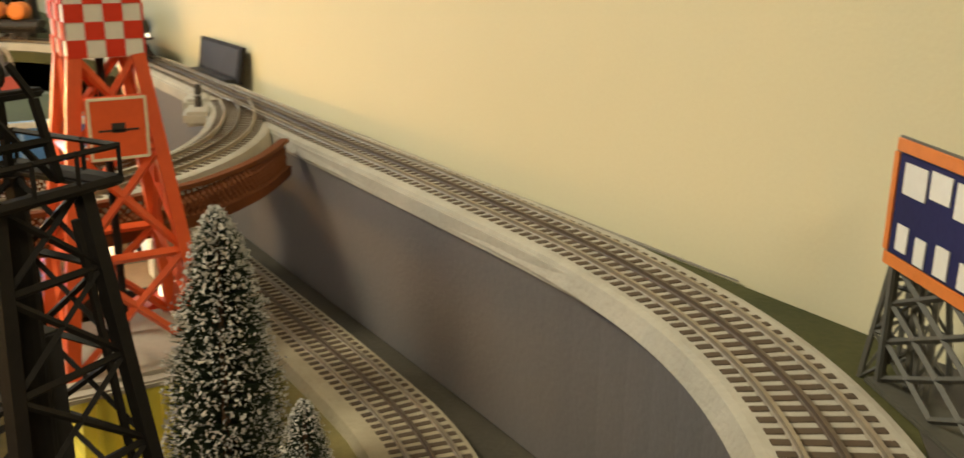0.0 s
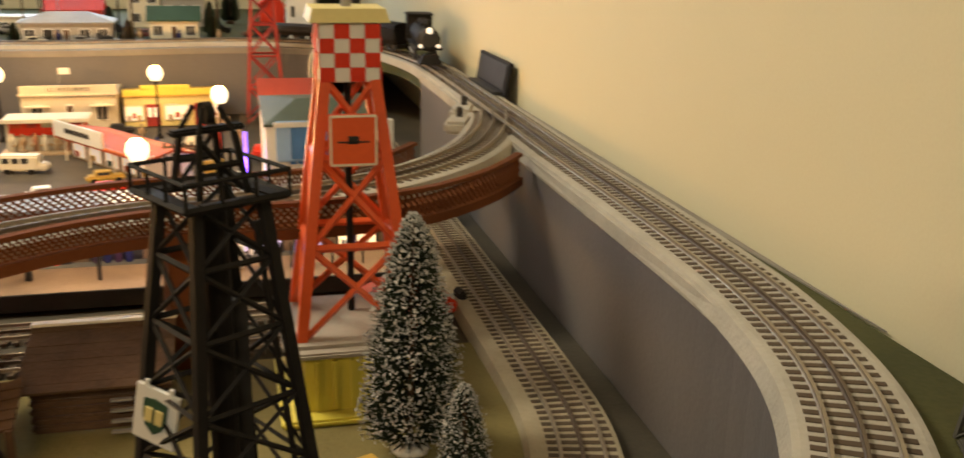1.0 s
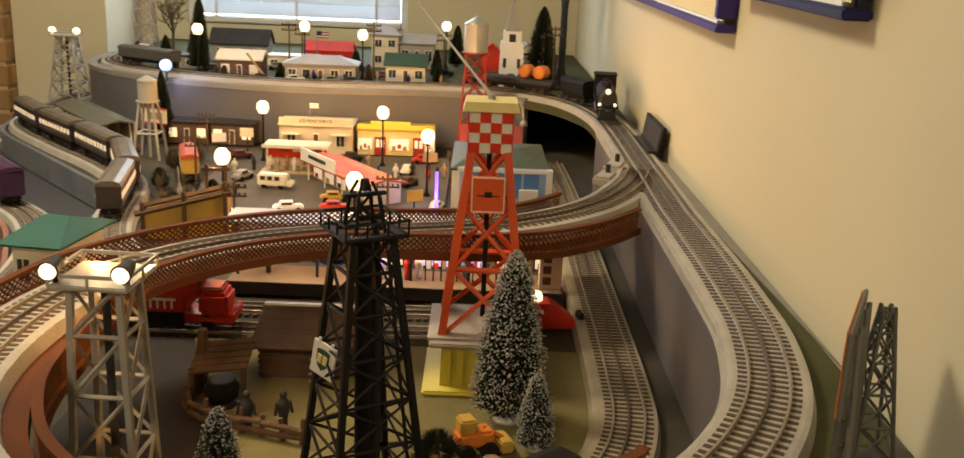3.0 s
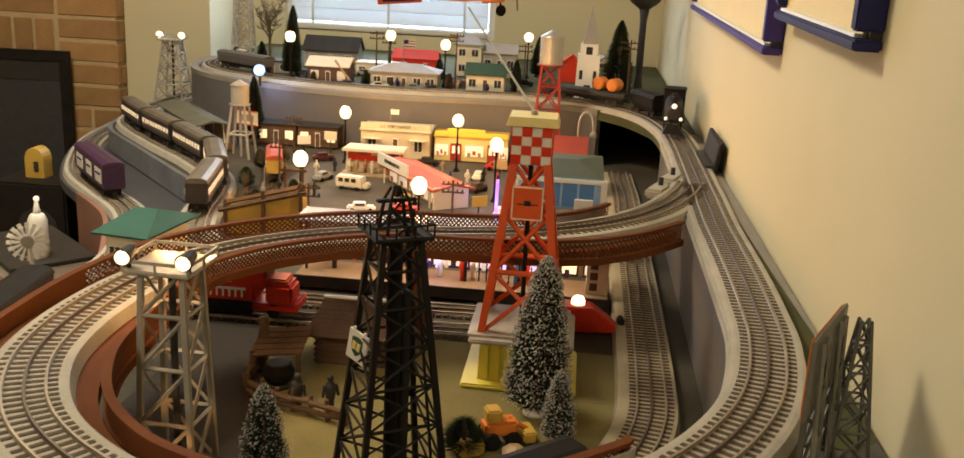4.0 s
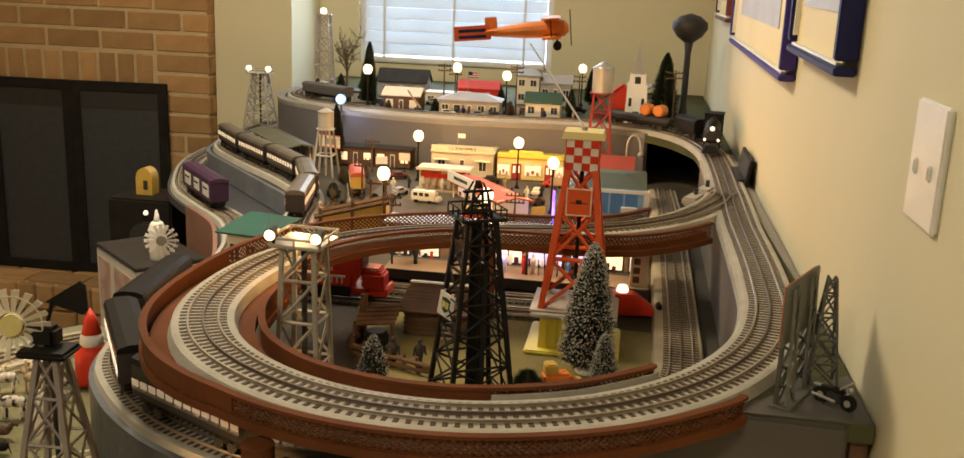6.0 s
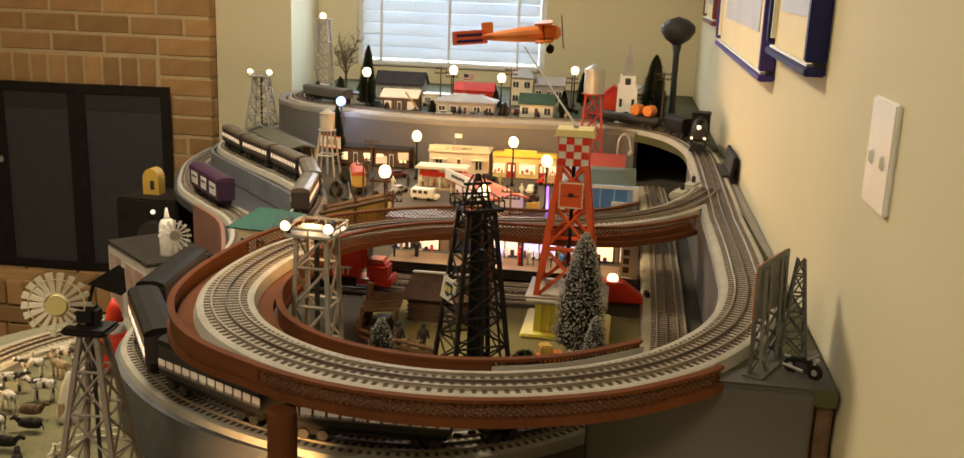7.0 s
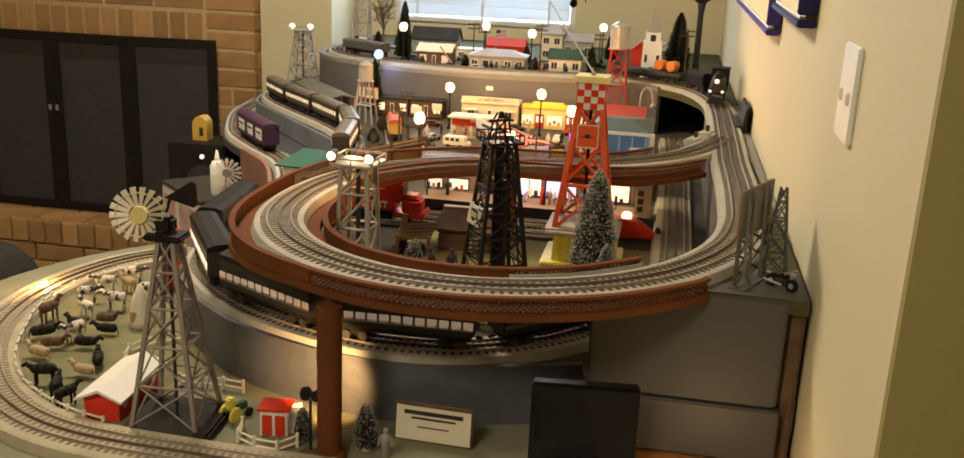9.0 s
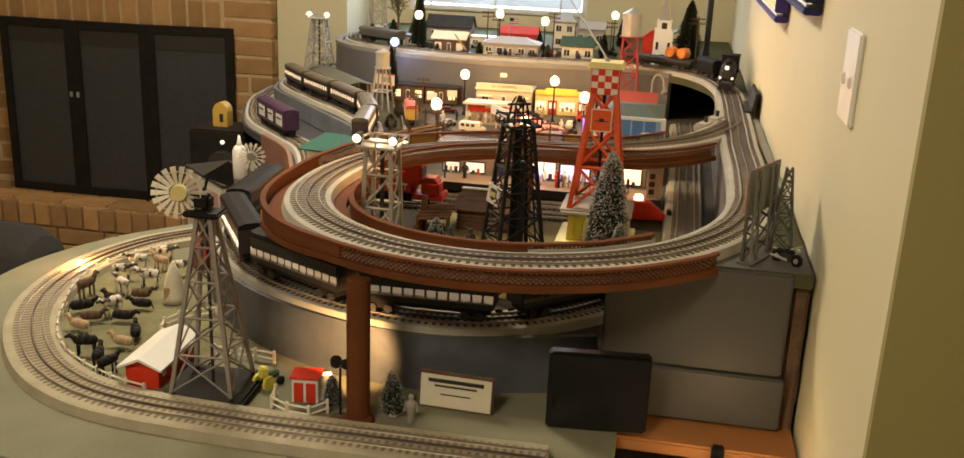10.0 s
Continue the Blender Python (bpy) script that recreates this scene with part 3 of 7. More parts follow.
RIGHT = [(-0.062, 0.70), (-0.060, 0.50), (-0.062, 0.37), (-0.067, 0.27), (-0.087, 0.16), (-0.124, 0.07)]
LOOP = RIGHT + [(-0.18, -0.008), (-0.255, -0.068), (-0.345, -0.105), (-0.43, -0.114), (-0.515, -0.098), (-0.592, -0.058), (-0.655, 0.002),
                (-0.697, 0.082), (-0.713, 0.17), (-0.709, 0.27), (-0.685, 0.36), (-0.638, 0.438), (-0.573, 0.498), (-0.495, 0.538), (-0.40, 0.562), (-0.305, 0.597), (-0.215, 0.66), (-0.145, 0.748),
                (-0.095, 0.86), (-0.068, 0.96)]
WALLRUN = [(-0.062, 0.70), (-0.058, 0.95), (-0.056, 1.30), (-0.066, 1.48), (-0.105, 1.64), (-0.18, 1.755), (-0.29, 1.825), (-0.42, 1.845), (-0.60, 1.825), (-0.75, 1.81), (-0.92, 1.835), (-1.07, 1.885), (-1.22, 1.972), (-1.30, 2.09), (-1.325, 2.25)]
LOWTRACK = [(-1.57, 2.06, -.052), (-1.535, 1.83, -.052), (-1.465, 1.63, -.052), (-1.378, 1.455, -.052), (-1.26, 1.315, -.052), (-1.135, 1.175, -.050), (-1.045, 1.00, -.040), (-0.985, 0.83, -.024), (-0.947, 0.66, -.008), (-0.925, 0.55, 0)]
MIDTRACK = [(-0.947, 0.66),  (-0.925, 0.55), (-0.912, 0.36), (-0.884, 0.235), (-0.826, 0.153), (-0.753, 0.086), (-0.675, 0.042), (-0.585, 0.010), (-0.50, -0.001), (-0.41, 0.016), (-0.32, 0.072),
            (-0.245, 0.158), (-0.19, 0.25), (-0.162, 0.34), (-0.154, 0.45), (-0.152, 0.70), (-0.152, 1.0), (-0.152, 1.35), (-0.16, 1.62)]
FARMTRACK = [(-0.30, -0.20), (-0.50, -0.205), (-0.70, -0.205), (-0.86, -0.192), (-0.97, -0.145), (-1.06, -0.06), (-1.13, 0.05), (-1.165, 0.17), (-1.165, 0.29), (-1.13, 0.40), (-1.06, 0.49)]


EDGETRACK = [(-1.478, 2.30), (-1.482, 2.10), (-1.455, 1.90), (-1.402, 1.775), (-1.245, 1.59), (-1.10, 1.435), (-1.0, 1.30), (-0.955, 1.17), (-0.925, 1.02), (-0.88, 0.89), (-0.80, 0.79)]


def build_tracks():
    model_track("loop_track", "grey roadbed loop of three-rail model track", LOOP, 0.1285, pick=lambda p: p.y < 0.40)
    model_track("wall_track", "three-rail model track along the beige wall", WALLRUN, 0.1285, pick=lambda p: p.y < 0.9 and p.x > -0.1)
    model_track("outer_track", "three-rail model track on the green table", MIDTRACK, -0.003, mat=M_ROADBED, cut=(lambda p: p.x > -0.22, "start"), pick=lambda p: p.y < 0.9 and p.x > -0.7)
    model_track("inner_track", "dark three-rail model track below the shelf wall", MIDTRACK, -0.003, bed=0.033, wide=0.009, mat=M_BEDTAN, cut=(lambda p: p.x > -0.22, "end"), pick=lambda p: p.y < 0.7)
    model_track("lower_track", "three-rail track sloping down round the table corner", LOWTRACK, -0.003, single=False)
    model_track("edge_track", "three-rail track along the curved table edge", EDGETRACK, -0.003, single=False)
    model_track("farm_track", "three-rail track round the lower farm table", FARMTRACK, FARM, mat=M_BEDTAN, bed=0.042, tie_mat=M_TIETAN)
    model_track("yard_track", "dark yard track under the trestle bridge", [(-0.86, 0.574), (-0.60, 0.577), (-0.30, 0.590)], -0.013, roadbed=False, single=False)
    model_track("yard_track", "dark yard track under the trestle bridge", [(-0.86, 0.645), (-0.60, 0.650), (-0.20, 0.668)], -0.013, roadbed=False, single=False)
    model_track("town_track", "three-rail track curving through the town", [(-0.77, 0.86), (-0.80, 1.00), (-0.845, 1.18), (-0.90, 1.36), (-0.955, 1.53), (-0.985, 1.66)], -0.013, roadbed=False, single=False)


BRIDGE = [(-0.165, 0.012)] + LOOP[6:-3] + [(-0.152, 0.739)]


# girder bridge that carries the loop; its sides stand higher and closer on the far stretch
def rise(p):
    """Shares of the far stretch and of the near stretch in the shape of the sides."""
    if p.x > -0.50 and p.y > 0.30:
        return 1.0 - 0.9 * min(1.0, max(0.0, (p.x + 0.46) / 0.20)), 0.0
    far = min(1.0, max(0.0, (p.y - 0.20) / 0.16)) if p.x < -0.50 else 0.0
    near = min(1.0, max(0.0, (p.x + 0.69) / 0.12)) if p.y < 0.15 else 0.0
    return far, near


def girder_strip(line, side, section):
    """Sweeps a rectangle whose offsets and heights follow the line."""
    bm = bmesh.new()
    rings = []
    for p, d in line:
        n = Vector((-d.y, d.x, 0))
        u0, u1, v0, v1 = section(rise(p))
        rings.append([bm.verts.new(p + n * u * side + Vector((0, 0, v))) for u, v in ((u0, v0), (u1, v0), (u1, v1), (u0, v1))])
    for a, b in zip(rings, rings[1:]):
        for k in range(4):
            bm.faces.new((a[k], a[(k + 1) % 4], b[(k + 1) % 4], b[k]))
    bm.faces.new(rings[0]), bm.faces.new(rings[-1][::-1])
    bmesh.ops.recalc_face_normals(bm, faces=bm.faces[:])
    return bm


def side_off(r):
    return 0.062 - 0.010 * r[0] - 0.012 * r[1]


def side_low(r):
    return 0.117 + 0.0185 * r[0] + 0.011 * r[1]


def side_top(r):
    return 0.1405 + 0.0115 * r[0] + 0.003 * r[1]


def build_bridge():
    bridge = thing("girder_bridge", "oxide-red curved girder bridge with lattice sides carrying the track", "bridge")
    full = curve_through([(*p, 0) for p in BRIDGE], 0.012)
    part("deck_plate", girder_strip(full, 1, lambda r: (-side_off(r) + .0070, side_off(r) - .0070, 0.115 + .008 * max(r), 0.1275)), M_OXIDE, bridge)
    for side in (-1, 1):
        part("top_flange", girder_strip(full, side, lambda r: (side_off(r) - .004, side_off(r) + .004, side_top(r), side_top(r) + .0035)), M_OXIDE, bridge)
        part("bottom_flange", girder_strip(full, side, lambda r: (side_off(r) - .004, side_off(r) + .005, side_low(r) - .0085, side_low(r))), M_OXIDE, bridge)
        n = 9
        for k in range(0, len(full) - 1, n):
            seg = full[k:k + n + 1]
            mid = seg[len(seg) // 2][0]
            n0 = Vector((-seg[0][1].y, seg[0][1].x, 0)) * side
            inner = (Vector((-.42, .36, 0)) - mid).dot(n0) > 0
            if (mid.x < -0.60 and -0.07 < mid.y < 0.29) or (inner and mid.y < 0.15 and mid.x < -.32):
                part("web_plate", girder_strip(seg, side, lambda r: (side_off(r) - .0015, side_off(r) + .0015, side_low(r), side_top(r))), M_OXIDE, bridge)
                continue
            bm = bmesh.new()
            for (p, d), (q, e) in zip(seg, seg[1:]):
                r = rise((p + q) / 2)
                a = p + Vector((-d.y, d.x, 0)) * side_off(r) * side
                b = q + Vector((-e.y, e.x, 0)) * side_off(r) * side
                low, high = side_low(r), side_top(r)
                for j in range(3):
                    for i in range(2):
                        z0, z1 = low + (high - low) * j / 3, low + (high - low) * (j + 1) / 3
                        u, v = a.lerp(b, i / 2), a.lerp(b, (i + 1) / 2)
                        bar(bm, (u.x, u.y, z0), (v.x, v.y, z1), 0.0013)
                        bar(bm, (u.x, u.y, z1), (v.x, v.y, z0), 0.0013)
            part("lattice_panel", bm, M_OXIDE, bridge)
            if rise(mid)[1] > 0.5:
                part("roadbed_riser", girder_strip(seg, side, lambda r: (side_off(r) - .0062, side_off(r) - .0040, side_low(r) - .001, side_top(r) - .003)), M_ROADBED, bridge, "pale grey roadbed edge behind the lattice")
    pier = thing("bridge_pier", "flat oxide-brown pier under the girder bridge", "pier", pose(-.452, .565, 0, 0, 0, 10))
    part("plate", rbox((0, 0, .060), (.020, .060, .120), .002), M_OXIDE, pier)
    post = thing("bridge_post", "round oxide-red post holding up the girder bridge", "post", pose(-0.545, -0.145, FARM))
    part("shaft", tube(bmesh.new(), (0, 0, 0.006), (0, 0, 0.19), 0.0145, seg=20), M_OXIDE, post)
    part("foot", lathe(bmesh.new(), [(0.020, 0), (0.020, .004), (0.0155, .008)]), M_OXIDE, post)

# ---- towers and trees inside the loop ----
def pylon_tower(x, y):
    t = thing("pylon_tower", "red lattice pylon tower with red and white checkered cabin", "toy tower", pose(x, y, 0))
    part("base", rbox((0.004, -0.012, 0.003), (0.134, 0.128, 0.006), .002), M_YELLOW, t, "lemon yellow base plate")
    part("house", box(bmesh.new(), (0.008, -0.01, 0.028), (0.105, 0.098, 0.046), None, 0.97), M_YELLOW, t, "lemon yellow plastic base house")
    for k in range(7):
        part("wall_rib", box(bmesh.new(), (-0.034 + k * 0.0135, -0.0605, 0.028), (0.003, 0.003, 0.040)), M_YELLOW, t)
    part("base_roof", rbox((0.004, -0.008, 0.0535), (0.122, 0.112, 0.005), .0015), M_ROOFGREY, t, "pale grey flat roof")
    bm = bmesh.new()
    hip(bm, 0.118, 0.108, 0.056, 0.010, 0, 0.3)
    part("roof_hip", bm, M_ROOFGREY, t)
    lattice_tower(t, 0.044, 0.019, 0.058, 0.258, 3, 0.0085, M_RED, 0.0040)
    part("mast", tube(bmesh.new(), (0, 0, 0.058), (0, 0, 0.258), 0.0028), M_BLACK, t, "thin black centre rod")
    cab = part("cabin", rbox((0, 0, 0.2785), (0.0455, 0.0455, 0.0435), .001), M_WHITE, t)
    n, s = 4, 0.0455 / 4
    for face in range(4):
        for i in range(n):
            for j in range(n):
                if (i + j) % 2 == 0:
                    m = Matrix.Rotation(face * math.pi / 2, 4, 'Z')
                    bm = bmesh.new()
                    box(bm, (-0.0228 + s * (i + .5), -0.0233, 0.2572 + s * 0.94 * (j + .5)), (s, 0.0012, s * 0.94), m)
                    part("checker_panel", bm, M_TRUCKRED, cab)
    bm = box(bmesh.new(), (0, 0, 0.306), (0.060, 0.054, 0.010), None, 0.9)
    part("cabin_roof", bm, M_PALEYEL, t, "pale yellow overhanging roof")
    part("spindle", tube(bmesh.new(), (0, 0, 0.311), (0, 0, 0.316), 0.004), M_GREY, t)
    sign = part("sign", rbox((-0.0005, -0.0345, 0.215), (0.037, 0.003, 0.040), .0008), M_RED, t, "orange-red sign with cream border")
    bm = bmesh.new()
    for c, z in (((0, 0.0185), (0.035, .0016)), ((0, -0.0185), (0.035, .0016))):
        box(bm, (c[0], -0.0363, 0.215 + c[1]), (z[0], 0.001, z[1]))
    for u in (-0.0170, 0.0170):
        box(bm, (u, -0.0363, 0.215), (0.0016, 0.001, 0.036))
    part("border", bm, M_CREAM, sign)
    bm = box(bmesh.new(), (0, -0.0363, 0.2155), (0.008, .001, .006))
    box(bm, (0, -0.0363, 0.214), (0.024, .001, .0012))
    part("emblem", bm, M_DARK, sign)
    # swinging arm with the aeroplane, at rest
    tip = Vector((-0.113, 0.276, 0.410))
    part("arm", tube(bmesh.new(), (0, 0, 0.314), tip, 0.0016, 0.0012, 8), M_GREY, t, "thin grey swing arm")
    return t


def toy_plane(x, y, z, rz):
    p = thing("toy_aeroplane", "orange-red toy biplane at the end of a swing arm", "toy plane", pose(x, y, z, 0, -6, rz))
    bm = bmesh.new()
    sec = [(-0.075, .004), (-0.06, .007), (-0.01, .013), (0.03, .0145), (0.055, .013), (0.062, .006)]
    for (a, ra), (b, rb) in zip(sec, sec[1:]):
        tube(bm, (a, 0, 0), (b, 0, 0), ra, rb, 12)
    part("fuselage", bm, M_ORANGE, p)
    part("banner", rbox((-0.098, 0, 0.001), (0.062, 0.003, 0.024), .001), M_RED, p, "red-orange banner panel")
    for z0 in (0.005, -0.005):
        part("banner_line", box(bmesh.new(), (-0.098, -0.0018, z0), (0.046, .001, .005)), M_NAVY, p)
    for z0 in (0.018, -0.012):
        part("wing", rbox((0.034, 0, z0), (0.030, 0.16, 0.003), .001), M_ORANGE, p)
    for s in (-1, 1):
        part("strut", tube(bmesh.new(), (0.034, 0.055 * s, -0.012), (0.034, 0.055 * s, 0.018), 0.001), M_BLACK, p)
        part("wheel", tube(bmesh.new(), (0.042, 0.014 * s - .003, -0.028), (0.042, 0.014 * s + .003, -0.028), 0.007, seg=14), M_BLACK, p)
        part("gear_leg", tube(bmesh.new(), (0.042, 0.010 * s, -0.010), (0.042, 0.014 * s, -0.028), 0.0012), M_BLACK, p)
    part("tail_fin", rbox((-0.066, 0, 0.014), (0.020, 0.002, 0.022), .001), M_ORANGE, p)
    part("tail_plane", rbox((-0.066, 0, 0.003), (0.018, 0.050, 0.002), .0008), M_ORANGE, p)
    part("propeller", rbox((0.065, 0, 0), (0.002, 0.006, 0.060), .0008), M_WOOD, p)
    return p


def oil_derrick(x, y):
    d = thing("oil_derrick", "black plastic lattice oil derrick with a railed top platform", "toy derrick", pose(x, y, 0, 0, 0, 30))
    lattice_tower(d, 0.041, 0.0165, 0.004, 0.250, 7, 0.0050, M_BLACK, 0.0019)
    for sx in (-1, 1):
        for sy in (-1, 1):
            part("foot", rbox((0.041 * sx, 0.041 * sy, 0.002), (0.013, 0.013, 0.004), .001), M_BLACK, d)
    part("drill_pipe", tube(bmesh.new(), (0, 0, 0.01), (0, 0, 0.245), 0.0068, seg=14), M_BLACK, d)
    part("pipe_guide", rbox((0.013, 0.008, 0.10), (0.010, 0.010, 0.19), .001), M_DARK, d)
    part("ladder_rail", bar(bmesh.new(), (0.030, -0.036, 0.01), (0.012, -0.0175, 0.24), 0.0022), M_BLACK, d)
    e = 0.0255
    for s in (-1, 1):
        part("platform_plank", rbox((0.021 * s, 0, 0.2510), (0.009, 0.051, 0.0025), .0008), M_BLACK, d)
        part("platform_plank", rbox((0, 0.021 * s, 0.2510), (0.0325, 0.009, 0.0025), .0008), M_BLACK, d)
    for s in (-1, 1):
        for ax in (0, 1):
            for z, w in ((0.2635, 0.0015), (0.2520, 0.0024)):
                a, b = ((-e, e * s, z), (e, e * s, z)) if ax else ((e * s, -e, z), (e * s, e, z))
                part("rail", bar(bmesh.new(), a, b, w), M_BLACK, d)
            for u in (-1, -.33, .33):
                q = (e * u * s, e * s) if ax else (e * s, -e * u * s)
                part("rail_post", bar(bmesh.new(), (*q, 0.2515), (*q, 0.2645), 0.0014), M_BLACK, d)
    for sx in (-1, 1):
        for sy in (-1, 1):
            part("crown_post", bar(bmesh.new(), (0.012 * sx, 0.012 * sy, 0.252), (0.0085 * sx, 0.0085 * sy, 0.280), 0.0024), M_BLACK, d)
            part("crown_strut", bar(bmesh.new(), (0.0085 * sx, 0.0085 * sy, 0.280), (0.004 * sx, 0.004 * sy, 0.291), 0.0018), M_BLACK, d)
    for s in (-1, 1):
        part("crown_tie", bar(bmesh.new(), (-0.0105, 0.0105 * s, 0.266), (0.0105, 0.0105 * s, 0.266), 0.0022), M_BLACK, d)
        part("crown_brace", bar(bmesh.new(), (-0.0105 * s, 0.0105 * s, 0.254), (0.0090 * s, 0.0090 * s, 0.278), 0.0018), M_BLACK, d)
    part("crown_beam", rbox((0, 0, 0.2805), (0.036, 0.006, 0.0030), .001), M_BLACK, d)
    part("pulley", tube(bmesh.new(), (-0.002, 0, 0.288), (0.002, 0, 0.288), 0.0050, seg=16), M_BLACK, d)
    m = pose(-0.0290, 0.0115, 0.145, 0, 12, -66)
    sign = part("sign", box(bmesh.new(), (0, 0, 0), (0.024, 0.002, 0.029), m), M_WHITE, d, "white square sign with a green shield")
    part("sign_hook", box(bmesh.new(), (-0.007, 0, 0.0155), (0.002, 0.0018, 0.004), m), M_WHITE, sign)
    part("sign_hook", box(bmesh.new(), (0.007, 0, 0.0155), (0.002, 0.0018, 0.004), m), M_WHITE, sign)
    bm = bmesh.new()
    pts = [(-.0068, .0085), (-.0068, .0), (-.005, -.0056), (0, -.0096), (.005, -.0056), (.0068, 0), (.0068, .0085), (0, .0098)]
    lo = [bm.verts.new(m @ Vector((u, -0.0016, v))) for u, v in pts]
    hi = [bm.verts.new(m @ Vector((u, -0.0009, v))) for u, v in pts]
    bm.faces.new(lo[::-1]), bm.faces.new(hi)
    for k in range(8):
        bm.faces.new((lo[k], lo[(k + 1) % 8], hi[(k + 1) % 8], hi[k]))
    bmesh.ops.recalc_face_normals(bm, faces=bm.faces[:])
    part("shield", bm, M_DKGREEN, sign)
    bm = bmesh.new()
    for u in (-.0029, .0029):
        box(bm, (u, -0.0021, 0.001), (0.0042, 0.0009, 0.0075), m)
    part("shield_mark", bm, M_PALEYEL, sign)
    return d


def floodlight_tower(x, y, z, h, top, foot, lit, mat, rz=0.0):
    f = thing("floodlight_tower", "pale grey lattice floodlight tower with lit round lamps", "toy tower", pose(x, y, z, 0, 0, rz), "floodlight towers")
    lattice_tower(f, foot, top * 0.62, 0.0, h, 4, 0.0050, mat, 0.0027, crossed=lit != 2)
    part("platform", rbox((0, 0, h), (top * 2, top * 2, 0.004), .001), mat, f)
    for s in (-1, 1):
        for ax in (0, 1):
            c, d = ((0, top * s, h + 0.010), (top * 2, .002, .003)) if ax else ((top * s, 0, h + 0.010), (.002, top * 2, .003))
            part("rail", box(bmesh.new(), c, d), mat, f)
            for u in (-1, 0, 1):
                q = (top * u * .98, top * s) if ax else (top * s, top * u * .98)
                part("rail_post", bar(bmesh.new(), (*q, h), (*q, h + .010), .0018), mat, f)
    part("centre_pole", tube(bmesh.new(), (0, 0, 0), (0, 0, h), 0.0035), M_DARK, f)
    spots = ((-.90, -.90), (.90, -.90)) if lit == 2 else ((-1.0, -.2), (1.0, -.2))
    for u, v in spots:
        c = Vector((top * u, top * v, h + 0.015))
        bm = tube(bmesh.new(), c + Vector((0, 0.011, 0.002)), c + Vector((0, -0.006, -0.001)), 0.0050, 0.0080, 14)
        part("lamp_head", bm, M_DARK, f)
        part("yoke", bar(bmesh.new(), (c.x, c.y + .004, h + .002), (c.x, c.y + .004, c.z - .006), .0035), M_DARK, f)
        part("lit_lens", ball(bmesh.new(), c + Vector((0, -0.006, -0.001)), 0.0066 if lit == 2 else 0.0100, 14), M_BULB, f, "glowing round lamp lens")
    return f


def bottle_tree(x, y, z, h, r, seed, snowy=0.8, mat=None):
    """A bottle-brush fir: twisted-wire trunk with many bristle clumps, some flocked."""
    rnd = random.Random(seed)
    t = thing("fir_tree", "bottle-brush fir tree with white flocked tips" if snowy > .1 else "dark green bottle-brush fir tree", "model tree", pose(x, y, z, 0, rnd.uniform(-2, 2), rnd.uniform(0, 360)), "model fir trees")
    part("trunk", tube(bmesh.new(), (0, 0, 0.003), (0, 0, h * 0.985), 0.003, 0.0008, 8), M_WOOD, t)
    part("base", lathe(bmesh.new(), [(r * .38, 0), (r * .38, .004), (r * .2, .008), (0, .008)], 14), M_WHITE if snowy > .1 else M_WOOD, t)
    green, white = bmesh.new(), bmesh.new()
    n = int(5200 * (h / 0.175) ** 0.8)
    for k in range(n):
        u = rnd.random() ** 1.12
        rr = r * min(1.0, 1.22 * (1 - u) ** 0.62) * (0.96 + 0.04 * math.sin(u * 25)) * rnd.uniform(.72, 1.04) + 0.0012
        a = rnd.uniform(0, 2 * math.pi)
        zz = h * (0.05 + 0.95 * u)
        d = Vector((math.cos(a), math.sin(a), rnd.uniform(.1, .55)))
        p0, p1 = Vector((0, 0, zz)) + d * rr * 0.45, Vector((0, 0, zz)) + d * rr
        w = rnd.uniform(.0006, .0011) * (h / .175) ** .5
        side = d.cross(Vector((0, 0, 1))).normalized() * w
        up = Vector((0, 0, w * 1.3))
        v = [green.verts.new(q) for q in (p0 - side, p0 + side, p1)]
        green.faces.new(v)
        v = [green.verts.new(q) for q in (p0 - up, p0 + up, p1)]
        green.faces.new(v)
        if rnd.random() < snowy:
            q = p1
            s = rnd.uniform(.0009, .0020) * (h / .175) ** .5
            vs = [white.verts.new(q + Vector((rnd.uniform(-s, s), rnd.uniform(-s, s), rnd.uniform(-s, s)))) for _ in range(4)]
            for f in ((0, 1, 2), (0, 2, 3), (0, 3, 1), (1, 3, 2)):
                white.faces.new([vs[i] for i in f])
    part("crown", green, mat or M_NEEDLE, t)
    if white.verts:
        part("flocking", white, M_SNOW, t, "white flocked tips")
    else:
        white.free()
    return t


def street_lamp(x, y, z, h, r=0.0132, group="globe street lamps", power=1.6, tall=False):
    l = thing("street_lamp", "dark post street lamp with a glowing warm globe", "street lamp", pose(x, y, z), group)
    part("post", lathe(bmesh.new(), [(.007, 0), (.007, .004), (.0032, .010), (.0022, .02), (.0018, h - r * 1.5), (.004, h - r * 1.1), (.006, h - r * .8)], 12), M_BLACK, l)
    part("globe", lathe(bmesh.new(), [(r * .62, -r * .95), (r * .95, -r * .35), (r, .0), (r * .9, r * .55), (r * .5, r * .95), (0, r * 1.02)], 16, (0, 0, h)), M_BULB, l, "glowing warm globe")
    if power:
        lamp("street_lamp_light", 'POINT', pose(x, y - 0.002, z + h + r * 1.35), power, WARM, 0.008)
    return l


